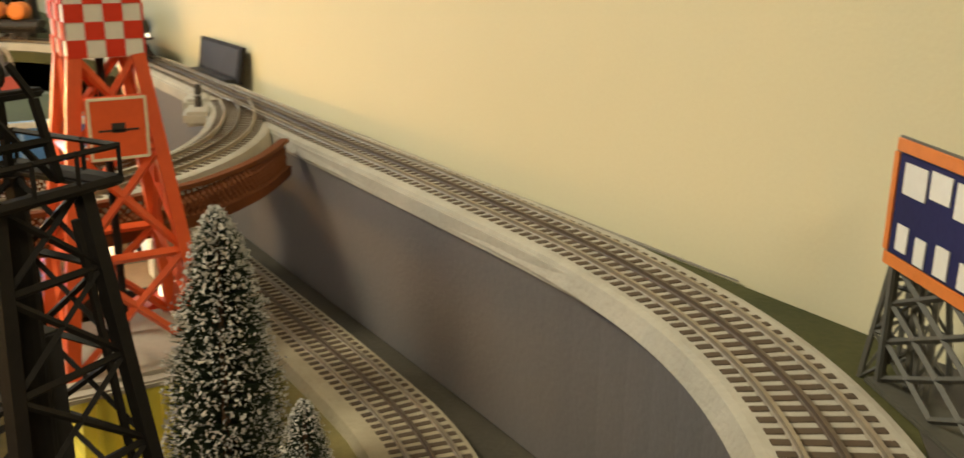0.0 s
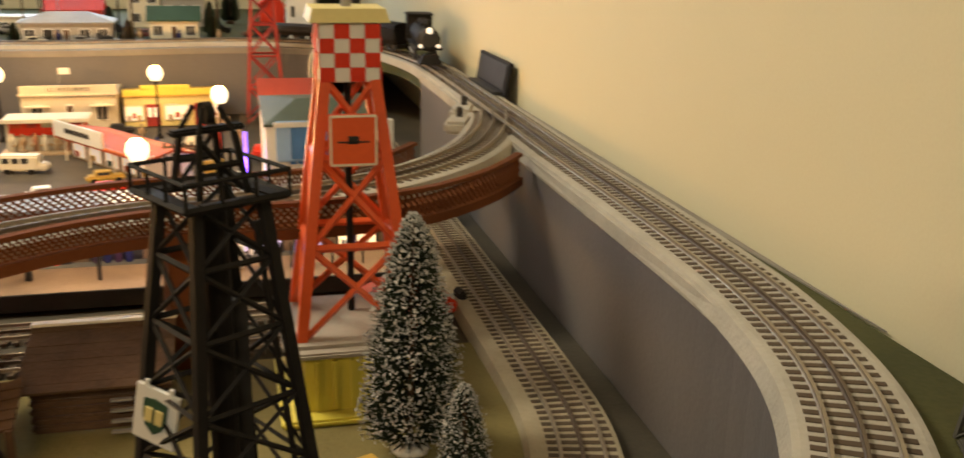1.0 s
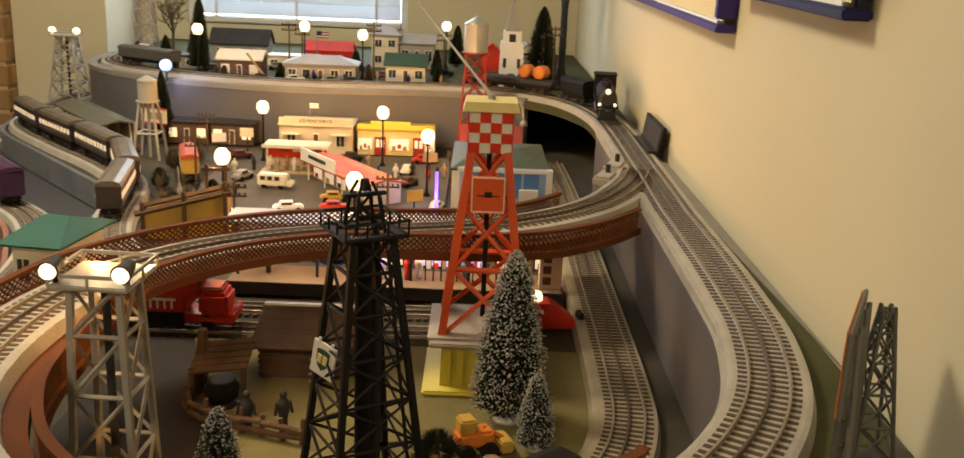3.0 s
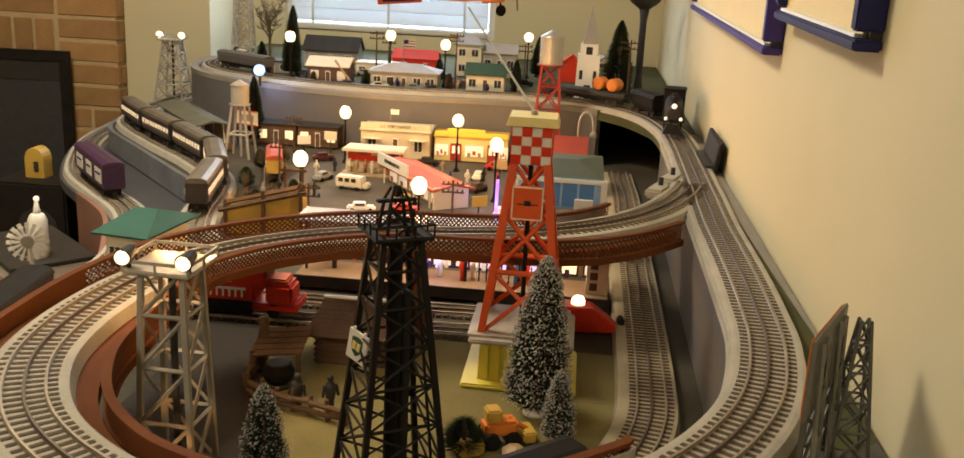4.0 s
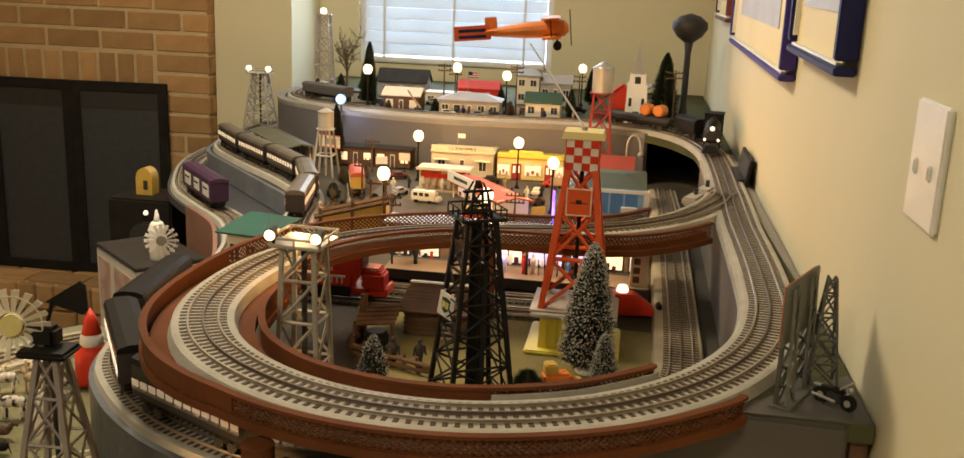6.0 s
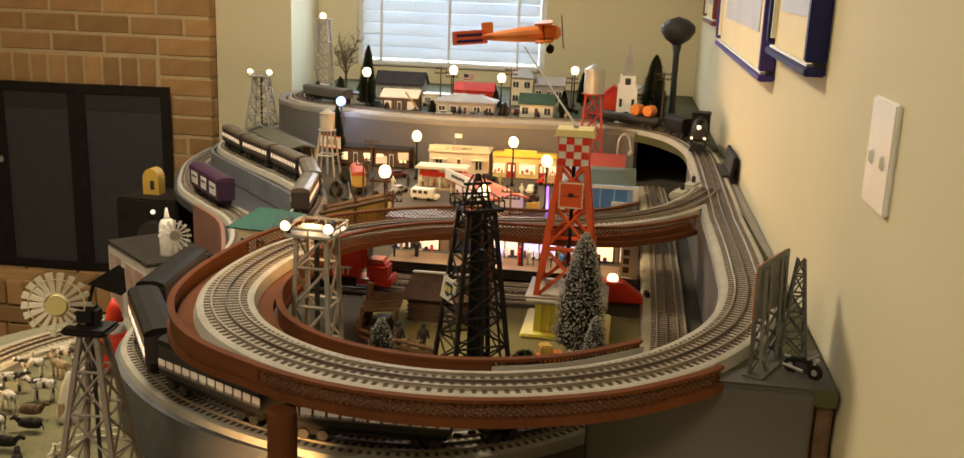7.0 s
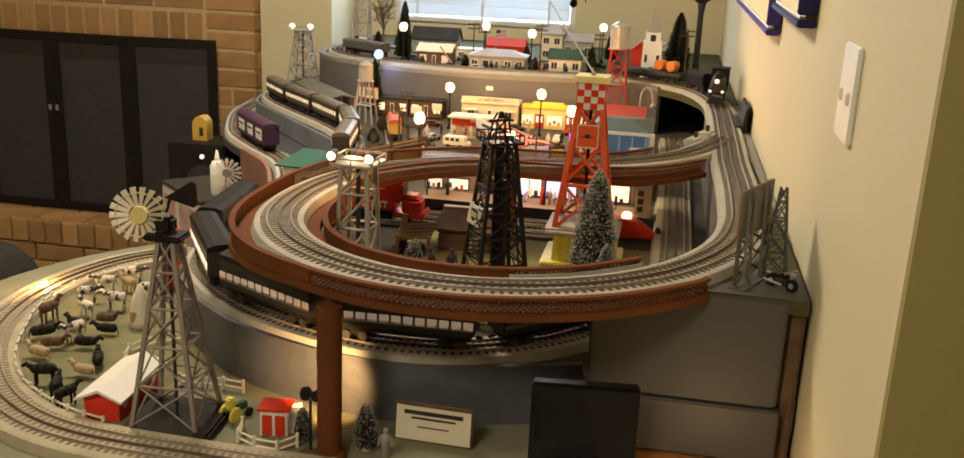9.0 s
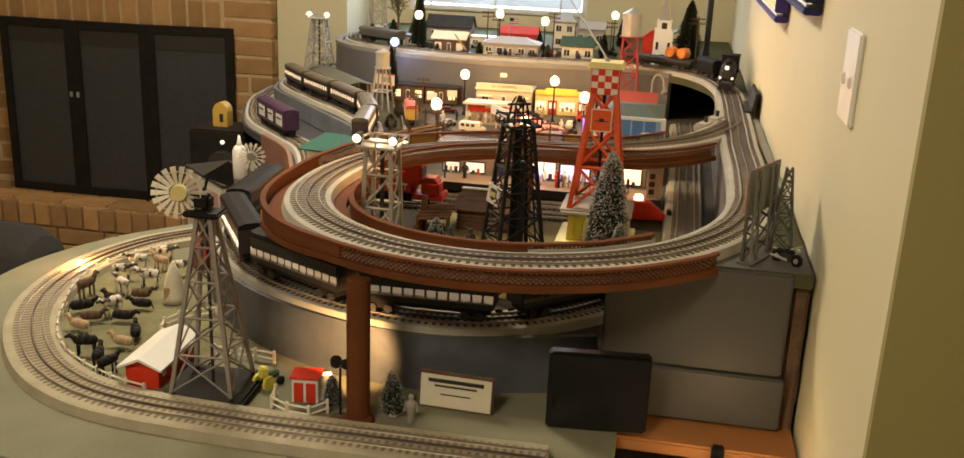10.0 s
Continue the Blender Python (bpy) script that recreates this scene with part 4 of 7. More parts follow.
def figurine(x, y, z, h, mat, rz=0):
    bm = bmesh.new()
    lathe(bm, [(.09 * h, 0), (.11 * h, .03 * h), (.10 * h, .28 * h), (.13 * h, .45 * h), (.16 * h, .62 * h), (.13 * h, .76 * h), (.05 * h, .82 * h), (.085 * h, .87 * h), (.09 * h, .93 * h), (.05 * h, .99 * h), (0, h)], 12)
    for s in (-1, 1):
        tube(bm, (s * .15 * h, 0, .72 * h), (s * .21 * h, -.04 * h, .42 * h), .045 * h, .035 * h, 6)
    ob = link("figurine", bm, mat)
    ob.matrix_world = pose(x, y, z, 0, 0, rz)
    return tagged(ob, "small plain painted toy figurine standing", "figurine", "toy figurines")


for u in (-0.022, 0.022):
    lamp("floodlight", 'POINT', pose(-0.615 + u, 0.226, 0.212), 0.29, WARM, 0.005)
pylon_tower(-0.312, 0.484)
toy_plane(-0.425, 0.76, 0.432, 4)
oil_derrick(-0.410, 0.170)
floodlight_tower(-0.615, 0.178, 0.0, 0.203, 0.031, 0.026, 2, M_TOWER, -3)
bottle_tree(-0.285, 0.362, 0.0, 0.180, 0.037, 3, 0.95)
bottle_tree(-0.258, 0.300, 0.0, 0.080, 0.018, 4)
bottle_tree(-0.525, 0.160, 0.0, 0.102, 0.023, 5, 0.55)
for x, y in ((-0.787, 1.544), (-0.528, 1.537), (-0.743, 1.031), (-0.418, 1.284), (-0.508, 0.895)):
    street_lamp(x, y, 0.0, 0.118)
for x, y, h in ((-1.024, 1.907, .118), (-0.627, 2.0, .112), (-0.423, 2.30, .120), (-0.776, 2.0, .128)):
    street_lamp(x, y, UP, h, 0.0135, "town shelf lamps", 0.10)
figurine(-0.540, 0.318, 0, 0.042, M_DARK)
figurine(-0.505, 0.322, 0, 0.042, M_DARK, 30)

# ---- buildings, trains and small things ----
def text_on(name, words, size, m, mat, parent):
    cu = bpy.data.curves.new(name, 'FONT')
    cu.body, cu.size, cu.extrude, cu.align_x, cu.align_y = words, size, 0.0004, 'CENTER', 'CENTER'
    cu.materials.append(mat)
    ob = new(name, cu)
    ob.parent, ob.matrix_local = parent, m
    return ob


def house(x, y, z, sx, sy, h, walls, roof, kind="gable", rh=0.02, rz=0.0, label="", over=0.005, windows=3, door=True, glass=None, name="toy_house", category="model house", storeys=1):
    """A small plastic house: walls, roof, framed windows and a door, all real pieces."""
    b = thing(name, label, category, pose(x, y, z, 0, 0, rz), "model town houses")
    part("wall", rbox((0, 0, h / 2), (sx, sy, h), .001), walls, b)
    if kind == "gable":
        vs = [(-sx / 2 + .001, -sy / 2 + .001), (-sx / 2 + .001, sy / 2 - .001), (sx / 2 - .001, -sy / 2 + .001), (sx / 2 - .001, sy / 2 - .001)]
        for xx in (-sx / 2 + .0015, sx / 2 - .0015):
            bm = bmesh.new()
            a = [bm.verts.new((xx + d, yy, zz)) for d in (-.001, .001) for yy, zz in ((-sy / 2 + .001, h - .0005), (sy / 2 - .001, h - .0005), (0, h + rh * .95))]
            for f in ((0, 1, 2), (5, 4, 3), (0, 3, 4, 1), (1, 4, 5, 2), (2, 5, 3, 0)):
                bm.faces.new([a[i] for i in f])
            part("gable_wall", bm, walls, b)
        part("roof", gable(bmesh.new(), sx, sy, h - over * rh / (sy / 2) * .6, rh * 1.08, over), roof, b)
    elif kind == "hip":
        part("roof", hip(bmesh.new(), sx, sy, h, rh, over), roof, b)
    else:
        part("roof", rbox((0, 0, h + .002), (sx + over * 2, sy + over * 2, .004), .001), roof, b)
    glass = glass or M_DARK
    for st in range(storeys):
        zc = h * (st + .52) / storeys
        hh = h / storeys * .42
        for k in range(windows):
            wx = -sx / 2 + sx * (k + .5) / windows
            if door and st == 0 and k == windows // 2:
                d = part("door", rbox((wx, -sy / 2 - .0008, h / storeys * .36), (.010, .002, h / storeys * .70), .0005), M_WOOD, b)
                part("door_frame", box(bmesh.new(), (wx, -sy / 2 - .0004, h / storeys * .38), (.0125, .0014, h / storeys * .75)), M_WHITE, d)
                continue
            ww = min(.018, sx / windows * .55)
            f = part("window", rbox((wx, -sy / 2 - .0004, zc), (ww + .003, .0016, hh + .003), .0004), M_WHITE, b)
            part("pane", box(bmesh.new(), (wx, -sy / 2 - .0011, zc), (ww, .001, hh)), glass, f)
            part("glazing_bar", box(bmesh.new(), (wx, -sy / 2 - .0018, zc), (.0012, .0008, hh)), M_WHITE, f)
    return b


def rail_car(p0, p1, z, h, w, body, roof, lit, label, name="passenger_car", stripe=None, windows=9, frac=.66, fill=.56):
    p0, p1 = Vector((*p0, 0)), Vector((*p1, 0))
    d = p1 - p0
    L = d.length
    c = thing(name, label, "model train car", pose((p0.x + p1.x) / 2, (p0.y + p1.y) / 2, z, 0, 0, math.degrees(math.atan2(d.y, d.x))), "model train cars")
    part("body", rbox((0, 0, .018 + (h - .026) / 2), (L, w, h - .026), .002), body, c)
    bm = bmesh.new()
    sec = [(w * .52, 0), (w * .46, .006), (w * .22, .0095), (-w * .22, .0095), (-w * .46, .006), (-w * .52, 0)]
    a = [bm.verts.new((-L / 2 - .001, u, h - .009 + v)) for u, v in sec]
    b = [bm.verts.new((L / 2 + .001, u, h - .009 + v)) for u, v in sec]
    bm.faces.new(a), bm.faces.new(b[::-1])
    for k in range(6):
        bm.faces.new((a[k], a[(k + 1) % 6], b[(k + 1) % 6], b[k]))
    bmesh.ops.recalc_face_normals(bm, faces=bm.faces[:])
    part("roof", bm, roof, c)
    if windows:
        ww = L / windows * fill
        for s in (-1, 1):
            for k in range(windows):
                shade = M_LITDIM if lit is M_LITW and (k * 7 + s) % 5 > 2 else lit
                part("window", rbox((-L / 2 + L * (k + .5) / windows, s * (w / 2 + .0002), .018 + (h - .026) * frac), (ww, .0014, (h - .026) * .28), .0005), shade, c)
    if stripe:
        for s in (-1, 1):
            part("stripe", box(bmesh.new(), (0, s * (w / 2 + .0004), .018 + (h - .026) * .28), (L * .98, .001, .005)), stripe, c)
    part("underframe", rbox((0, 0, .014), (L * .94, w * .7, .008), .001), M_BLACK, c)
    for s in (-1, 1):
        tr = part("truck", rbox((s * L * .34, 0, .009), (.034, .030, .008), .001), M_BLACK, c)
        for e in (-1, 1):
            for q in (-1, 1):
                part("wheel", tube(bmesh.new(), (s * L * .34 + e * .011, q * .0165 - .0015, .0062), (s * L * .34 + e * .011, q * .0165 + .0015, .0062), .0062, seg=12), M_DARK, tr)
        part("coupler", rbox((s * (L / 2 + .004), 0, .012), (.010, .005, .004), .001), M_BLACK, c)
    return c


RT, RD = 0.1470, 0.0155          # rail heights on the upper level and on the table

# passenger train on the outer track, lit inside
train_line = curve_through([(*p, 0) for p in MIDTRACK], 0.01)
first = next(k for k, (p, _) in enumerate(train_line) if p.y < 0.485)
for k in range(5):
    (p, d), (q, e) = train_line[first + 21 * k], train_line[first + 21 * k + 19]
    mid = train_line[first + 21 * k + 10][0]
    out = (mid - (p + q) / 2) * 0.55
    p, q = p + out, q + out
    rail_car((p.x, p.y), (q.x, q.y), RD - .001, 0.066, 0.043, M_COACH if k < 2 else M_DARK, M_BLACK, (M_DARK, M_LITW, M_LITLOW, M_LITLOW, M_DARK)[k], "dark passenger car with lit windows on the outer track", stripe=M_CARROOF if k else None, windows=12, frac=.40, fill=.80)
# passenger train winding along the curved table edge
edge_line = curve_through([(*p, 0) for p in EDGETRACK], 0.01)
first = next(k for k, (p, _) in enumerate(edge_line) if p.y < 1.80)
for k in range(5):
    (p, d), (q, e) = edge_line[first + 20 * k], edge_line[first + 20 * k + 18]
    out = (edge_line[first + 20 * k + 9][0] - (p + q) / 2) * 0.55
    p, q = p + out, q + out
    rail_car((p.x, p.y), (q.x, q.y), RD, 0.064, 0.040, M_COACH, M_CARROOF, M_LITDIM, "dark passenger car with dull silver roof on the table edge", stripe=M_CARROOF, windows=10, frac=.55)
box_car = rail_car((-1.190, 1.235), (-1.345, 1.415), -.038, 0.074, 0.044, M_VIOLETCAR, M_VIOLETCAR, M_WHITE, "dark violet boxcar with white side panels", "freight_car", None, 0)
for s in (-1, 1):
    for u, w in ((-.080, .050), (-.005, .044), (.072, .052)):
        part("side_panel", rbox((u, s * .0223, .043), (w, .0012, .030), .0004), M_WHITE, box_car)
        part("panel_bar", box(bmesh.new(), (u, s * .0232, .047), (w * .7, .0008, .004)), M_NAVY, box_car)


# open station on the inside of the table-edge curve
def station_shelter(x, y, rz):
    s = thing("station_shelter", "dark olive roofed open station shelter with posts", "model station", pose(x, y, 0, 0, 0, rz))
    part("platform", rbox((0, 0, .006), (.40, .085, .012), .002), M_WOOD, s)
    part("roof", gable(bmesh.new(), .34, .080, .054, .010, .004), M_OLIVEROOF, s)
    for u in (-.17, -.085, 0, .085, .17):
        for v in (-.028, .028):
            part("post", tube(bmesh.new(), (u, v, .012), (u * .92, v, .056), .0018), M_CREAM, s)
    part("bench", rbox((.05, .0, .022), (.10, .014, .006), .001), M_WOOD, s)
    part("back_board", rbox((0, .034, .036), (.36, .003, .045), .001), M_TAN, s)


station_shelter(-1.225, 1.735, -52)
for k in range(9):
    u = -.16 + .038 * k
    figurine(-1.225 + u * .616 - .020, 1.735 - u * .788 - .020, .012, .034, (M_GREY, M_CREAM, M_TAN)[k % 3], k * 50)
poster = thing("poster_board", "white poster board with red edge on two posts", "sign", pose(-1.06, 1.66, 0, 0, 0, -20))
part("panel", rbox((0, 0, .070), (.070, .003, .036), .0008), M_CREAM, poster)
for z in (.053, .087):
    part("edge", rbox((0, -.0021, z), (.072, .0014, .003), .0003), M_TRUCKRED, poster)
part("mark", rbox((.006, -.0021, .070), (.036, .0012, .016), .0003), M_TAN, poster)
for u in (-.028, .028):
    part("post", tube(bmesh.new(), (u, .002, 0), (u, .002, .054), .002), M_DARK, poster)
trolley = rail_car((-.876, 1.300), (-.914, 1.418), .0040, .056, .034, M_GOLD, M_TERRA, M_CREAM, "mustard yellow trolley car with brick-orange roof on the town track", "trolley_car", None, 4, .55)
part("platform_step", rbox((.064, 0, .018), (.010, .026, .003), .0008), M_DARK, trolley)
gondola = rail_car((-1.075, 1.885), (-1.235, 1.985), RT, .046, .040, M_BOARD, M_BOARD, M_DARK, "dull grey freight car on the town shelf", "freight_car", None, 0)
part("load_lamp", rbox((.03, -.012, .050), (.030, .012, .004), .001), M_WHITE, gondola)

# steam engine with an orange drum car on the wall track
def steam_engine(x, y, z, rz):
    e = thing("steam_engine", "black model steam locomotive with lit headlight on the wall track", "model locomotive", pose(x, y, z, 0, 0, rz))
    part("boiler", tube(bmesh.new(), (-.07, 0, .042), (.095, 0, .042), .0195, seg=20), M_BLACK, e)
    part("smokebox_front", tube(bmesh.new(), (.095, 0, .042), (.101, 0, .042), .0185, .012, 20), M_DARK, e)
    part("cab", rbox((-.085, 0, .044), (.045, .046, .050), .002), M_BLACK, e)
    part("cab_roof", rbox((-.087, 0, .071), (.055, .050, .004), .0015), M_BLACK, e)
    part("smokestack", lathe(bmesh.new(), [(.006, 0), (.005, .006), (.007, .014)], 14, (.075, 0, .060)), M_BLACK, e)
    for u in (.03, -.015):
        part("steam_dome", lathe(bmesh.new(), [(.010, 0), (.009, .007), (.005, .011), (0, .012)], 14, (u, 0, .059)), M_BLACK, e)
    part("running_board", rbox((.015, 0, .027), (.17, .046, .004), .001), M_BLACK, e)
    part("pilot", box(bmesh.new(), (.112, 0, .012), (.022, .040, .016), None, .6), M_BLACK, e)
    for u in (-.05, -.012, .026):
        for s in (-1, 1):
            part("drive_wheel", tube(bmesh.new(), (u, s * .0175 - .002, .015), (u, s * .0175 + .002, .015), .015, seg=20), M_DARK, e)
    for u in (.07, .09):
        for s in (-1, 1):
            part("pilot_wheel", tube(bmesh.new(), (u, s * .0165 - .0015, .0075), (u, s * .0165 + .0015, .0075), .0075, seg=14), M_DARK, e)
    part("headlight", ball(bmesh.new(), (.103, 0, .058), .0055, 12), M_LITW, e, "lit round headlight")
    for s in (-1, 1):
        part("marker_lamp", ball(bmesh.new(), (.100, s * .015, .032), .0035, 10), M_LITW, e)
        part("side_rod", box(bmesh.new(), (-.012, s * .021, .013), (.085, .002, .003)), M_GREY, e)
    return e


steam_engine(-.062, 1.475, RT, -95)
rail_car((-.082, 1.575), (-.125, 1.665), RT, .052, .040, M_BLACK, M_BLACK, M_DARK, "black coal tender behind the steam engine", "tender", None, 0)
drum_car = rail_car((-.150, 1.715), (-.330, 1.830), RT, .032, .038, M_DARK, M_DARK, M_DARK, "flatcar loaded with two hollow orange drums", "freight_car", None, 0)
for u in (-.070, -.030):
    bm = bmesh.new()
    lathe(bm, [(.0085, -.014), (.0150, -.014), (.0155, -.011), (.0150, 0), (.0155, .011), (.0150, .014), (.0085, .014), (.0085, -.0139)], 24)
    bmesh.ops.rotate(bm, verts=bm.verts[:], cent=(0, 0, 0), matrix=Matrix.Rotation(math.pi / 2, 3, 'X'))
    bmesh.ops.translate(bm, verts=bm.verts[:], vec=(u, 0, .048))
    part("orange_drum", bm, M_ORANGE, drum_car, "hollow orange drum")


# red fire car under the bridge
def fire_car(x, y, z):
    c = thing("fire_car", "red toy fire car with white side stripe on the yard track", "model train car", pose(x, y, z))
    part("frame", rbox((0, 0, .012), (.150, .040, .008), .002), M_TRUCKRED, c)
    bm = rbox((-.025, 0, .035), (.090, .042, .040), .004)
    part("body", bm, M_TRUCKRED, c)
    part("side_skirt", rbox((-.022, -.0212, .012), (.080, .002, .013), .0006), M_BLACK, c)
    part("cab", rbox((.018, 0, .046), (.034, .043, .030), .003), M_TRUCKRED, c)
    part("cab_roof", rbox((.018, 0, .0625), (.040, .047, .004), .002), M_TRUCKRED, c)
    part("windshield", rbox((.0352, 0, .050), (.002, .034, .014), .0006), M_DARK, c)
    part("nose", rbox((.052, 0, .026), (.036, .038, .024), .004), M_TRUCKRED, c)
    part("bumper", rbox((.075, 0, .014), (.006, .046, .012), .002), M_TRUCKRED, c)
    part("stripe", rbox((-.030, -.0217, .0315), (.078, .0014, .0026), .0003), M_WHITE, c, "white stripe")
    for k in range(9):
        part("ladder_rung", box(bmesh.new(), (-.064 + k * .0085, -.0219, .0265), (.0022, .0012, .0080)), M_WHITE, c)
    text_on("lettering", "FIRE CAR", .0095, pose(-.030, -.0218, .041, 90, 0, 0), M_WHITE, c)
    part("hose_box", rbox((.050, 0, .040), (.026, .030, .006), .002), M_TERRA, c, "brick-orange hose box")
    for u in (-.045, .045):
        for s in (-1, 1):
            part("wheel", tube(bmesh.new(), (u, s * .0165 - .002, .008), (u, s * .0165 + .002, .008), .008, seg=14), M_BLACK, c)
    return c


fire_car(-.688, .577, .0045).scale = (1.0, 1.08, 1.26)


def lit_bumper(x, y, z):
    b = thing("track_bumper", "red track bumper with a glowing dome light", "track bumper", pose(x, y, z, 0, 0, 8))
    bm = bmesh.new()
    sec = [(-.055, 0), (.055, 0), (.052, .010), (.020, .034), (-.020, .036), (-.055, .020)]
    a = [bm.verts.new((u, -.017, v)) for u, v in sec]
    c = [bm.verts.new((u, .017, v)) for u, v in sec]
    bm.faces.new(a[::-1]), bm.faces.new(c)
    for k in range(6):
        bm.faces.new((a[k], a[(k + 1) % 6], c[(k + 1) % 6], c[k]))
    bmesh.ops.recalc_face_normals(bm, faces=bm.faces[:])
    bmesh.ops.bevel(bm, geom=bm.edges[:], offset=.002, segments=2, affect='EDGES')
    part("body", bm, M_TRUCKRED, b)
    part("dome_light", lathe(bmesh.new(), [(.0095, 0), (.0095, .005), (.007, .010), (0, .012)], 16, (0, 0, .0355)), M_BULB, b, "glowing warm dome")
    part("buffer", rbox((.060, 0, .012), (.008, .020, .012), .002), M_BLACK, b)


lit_bumper(-.243, .630, .0)


def plank_shack(x, y, rz):
    s = thing("plank_shack", "dark weathered plank shack with shed roof", "model shed", pose(x, y, 0, 0, 0, rz))
    for k in range(6):
        part("wall_log", rbox((0, -.036, .006 + k * .0085), (.094, .007, .0075), .002), M_WOOD, s)
        part("wall_log", rbox((-.044, 0, .006 + k * .0085), (.007, .078, .0075), .002), M_WOOD, s)
        part("wall_log", rbox((.044, 0, .006 + k * .0085), (.007, .078, .0075), .002), M_WOOD, s)
    for k in range(9):
        bm = bmesh.new()
        box(bm, (0, 0, 0), (.110, .0118, .0025), pose(0, -.048 + k * .0122, .050 + k * .0022 + random.uniform(0, .0008), 10, 0, 0))
        part("roof_plank", bm, M_WOOD, s)
    part("ridge_cap", rbox((0, .056, .0715), (.112, .010, .003), .001), M_CREAM, s, "pale ridge board")
    for k in range(4):
        part("step", rbox((.018, -.046 - k * .003, .034 - k * .009), (.016, .006, .002), .0005), M_GREY, s)


plank_shack(-.508, .470, 0)
bpy.data.objects["plank_shack"].scale = (1.0, .84, .82)


def log_pen():
    r = thing("log_pen", "rough dark log pen with a lean-to and iron pot", "model camp", pose(0, 0, 0))
    line = curve_through([(-.612, .405, 0), (-.610, .352, 0), (-.570, .322, 0), (-.520, .306, 0), (-.478, .292, 0)], .022)
    for p, d in line:
        part("post", tube(bmesh.new(), p, p + Vector((random.uniform(-.002, .002), 0, random.uniform(.020, .028))), .0032, .0024, 7), M_WOOD, r)
    for (p, _), (q, _) in zip(line, line[1:]):
        for z in (.007, .016):
            part("log", tube(bmesh.new(), p + Vector((0, -.003, z)), q + Vector((0, -.003, z + random.uniform(-.002, .002))), .0032, .0030, 7), M_WOOD, r)
    part("stump", tube(bmesh.new(), (-.612, .415, 0), (-.607, .412, .066), .008, .005, 9), M_WOOD, r)
    for k in range(5):
        m = pose(-.585, .425 - k * .010, .046 - k * .003, 14, -6, 4)
        part("lean_plank", box(bmesh.new(), (0, 0, 0), (.060, .0092, .0024), m), M_WOOD, r)
    for x in (-.612, -.558):
        part("lean_post", tube(bmesh.new(), (x, .382, 0), (x, .382, .036), .003, seg=7), M_WOOD, r)
    part("pot", lathe(bmesh.new(), [(.010, 0), (.017, .006), (.018, .016), (.014, .022), (.015, .024), (.011, .024)], 18, (-.578, .372, .004)), M_BLACK, r)
    part("hearth_stone", lathe(bmesh.new(), [(.016, 0), (.014, .004), (0, .005)], 10, (-.578, .372, 0)), M_DARK, r)


log_pen()


def orange_loader(x, y, rz):
    l = thing("loader_toy", "orange and tan toy tractor loader on the ground", "toy tractor", pose(x, y, 0, 0, 0, rz))
    part("body", rbox((0, 0, .020), (.036, .022, .016), .003), M_ORANGE, l)
    part("cab", rbox((-.008, 0, .034), (.016, .019, .014), .002), M_GOLD, l)
    part("bucket", rbox((.030, 0, .010), (.014, .028, .012), .002), M_GOLD, l)
    part("boom", bar(bmesh.new(), (.008, 0, .028), (.030, 0, .014), .004), M_ORANGE, l)
    for u in (-.011, .012):
        for s in (-1, 1):
            part("wheel", tube(bmesh.new(), (u, s * .013 - .003, .009), (u, s * .013 + .003, .009), .009, seg=14), M_BLACK, l)


orange_loader(-.318, .285, 20)
bottle_tree(-.352, .262, 0, .036, .027, 41, 0.0)


def rock(x, y, z, r, mat, label, name="rock"):
    rnd = random.Random(int(x * 1000))
    bm = bmesh.new()
    bmesh.ops.create_icosphere(bm, subdivisions=2, radius=r)
    for v in bm.verts:
        v.co *= rnd.uniform(.82, 1.12)
        v.co.z = max(v.co.z * .7, -r * .25)
    ob = link(name, bm, mat)
    ob.matrix_world = pose(x, y, z + r * .25)
    tagged(ob, label, "rock", "scenery rocks")


rock(-.345, .262, 0, .016, M_GOLD, "small tan plaster rock on the ground")
rock(-.300, .262, 0, .013, M_TAN, "small tan plaster rock on the ground")


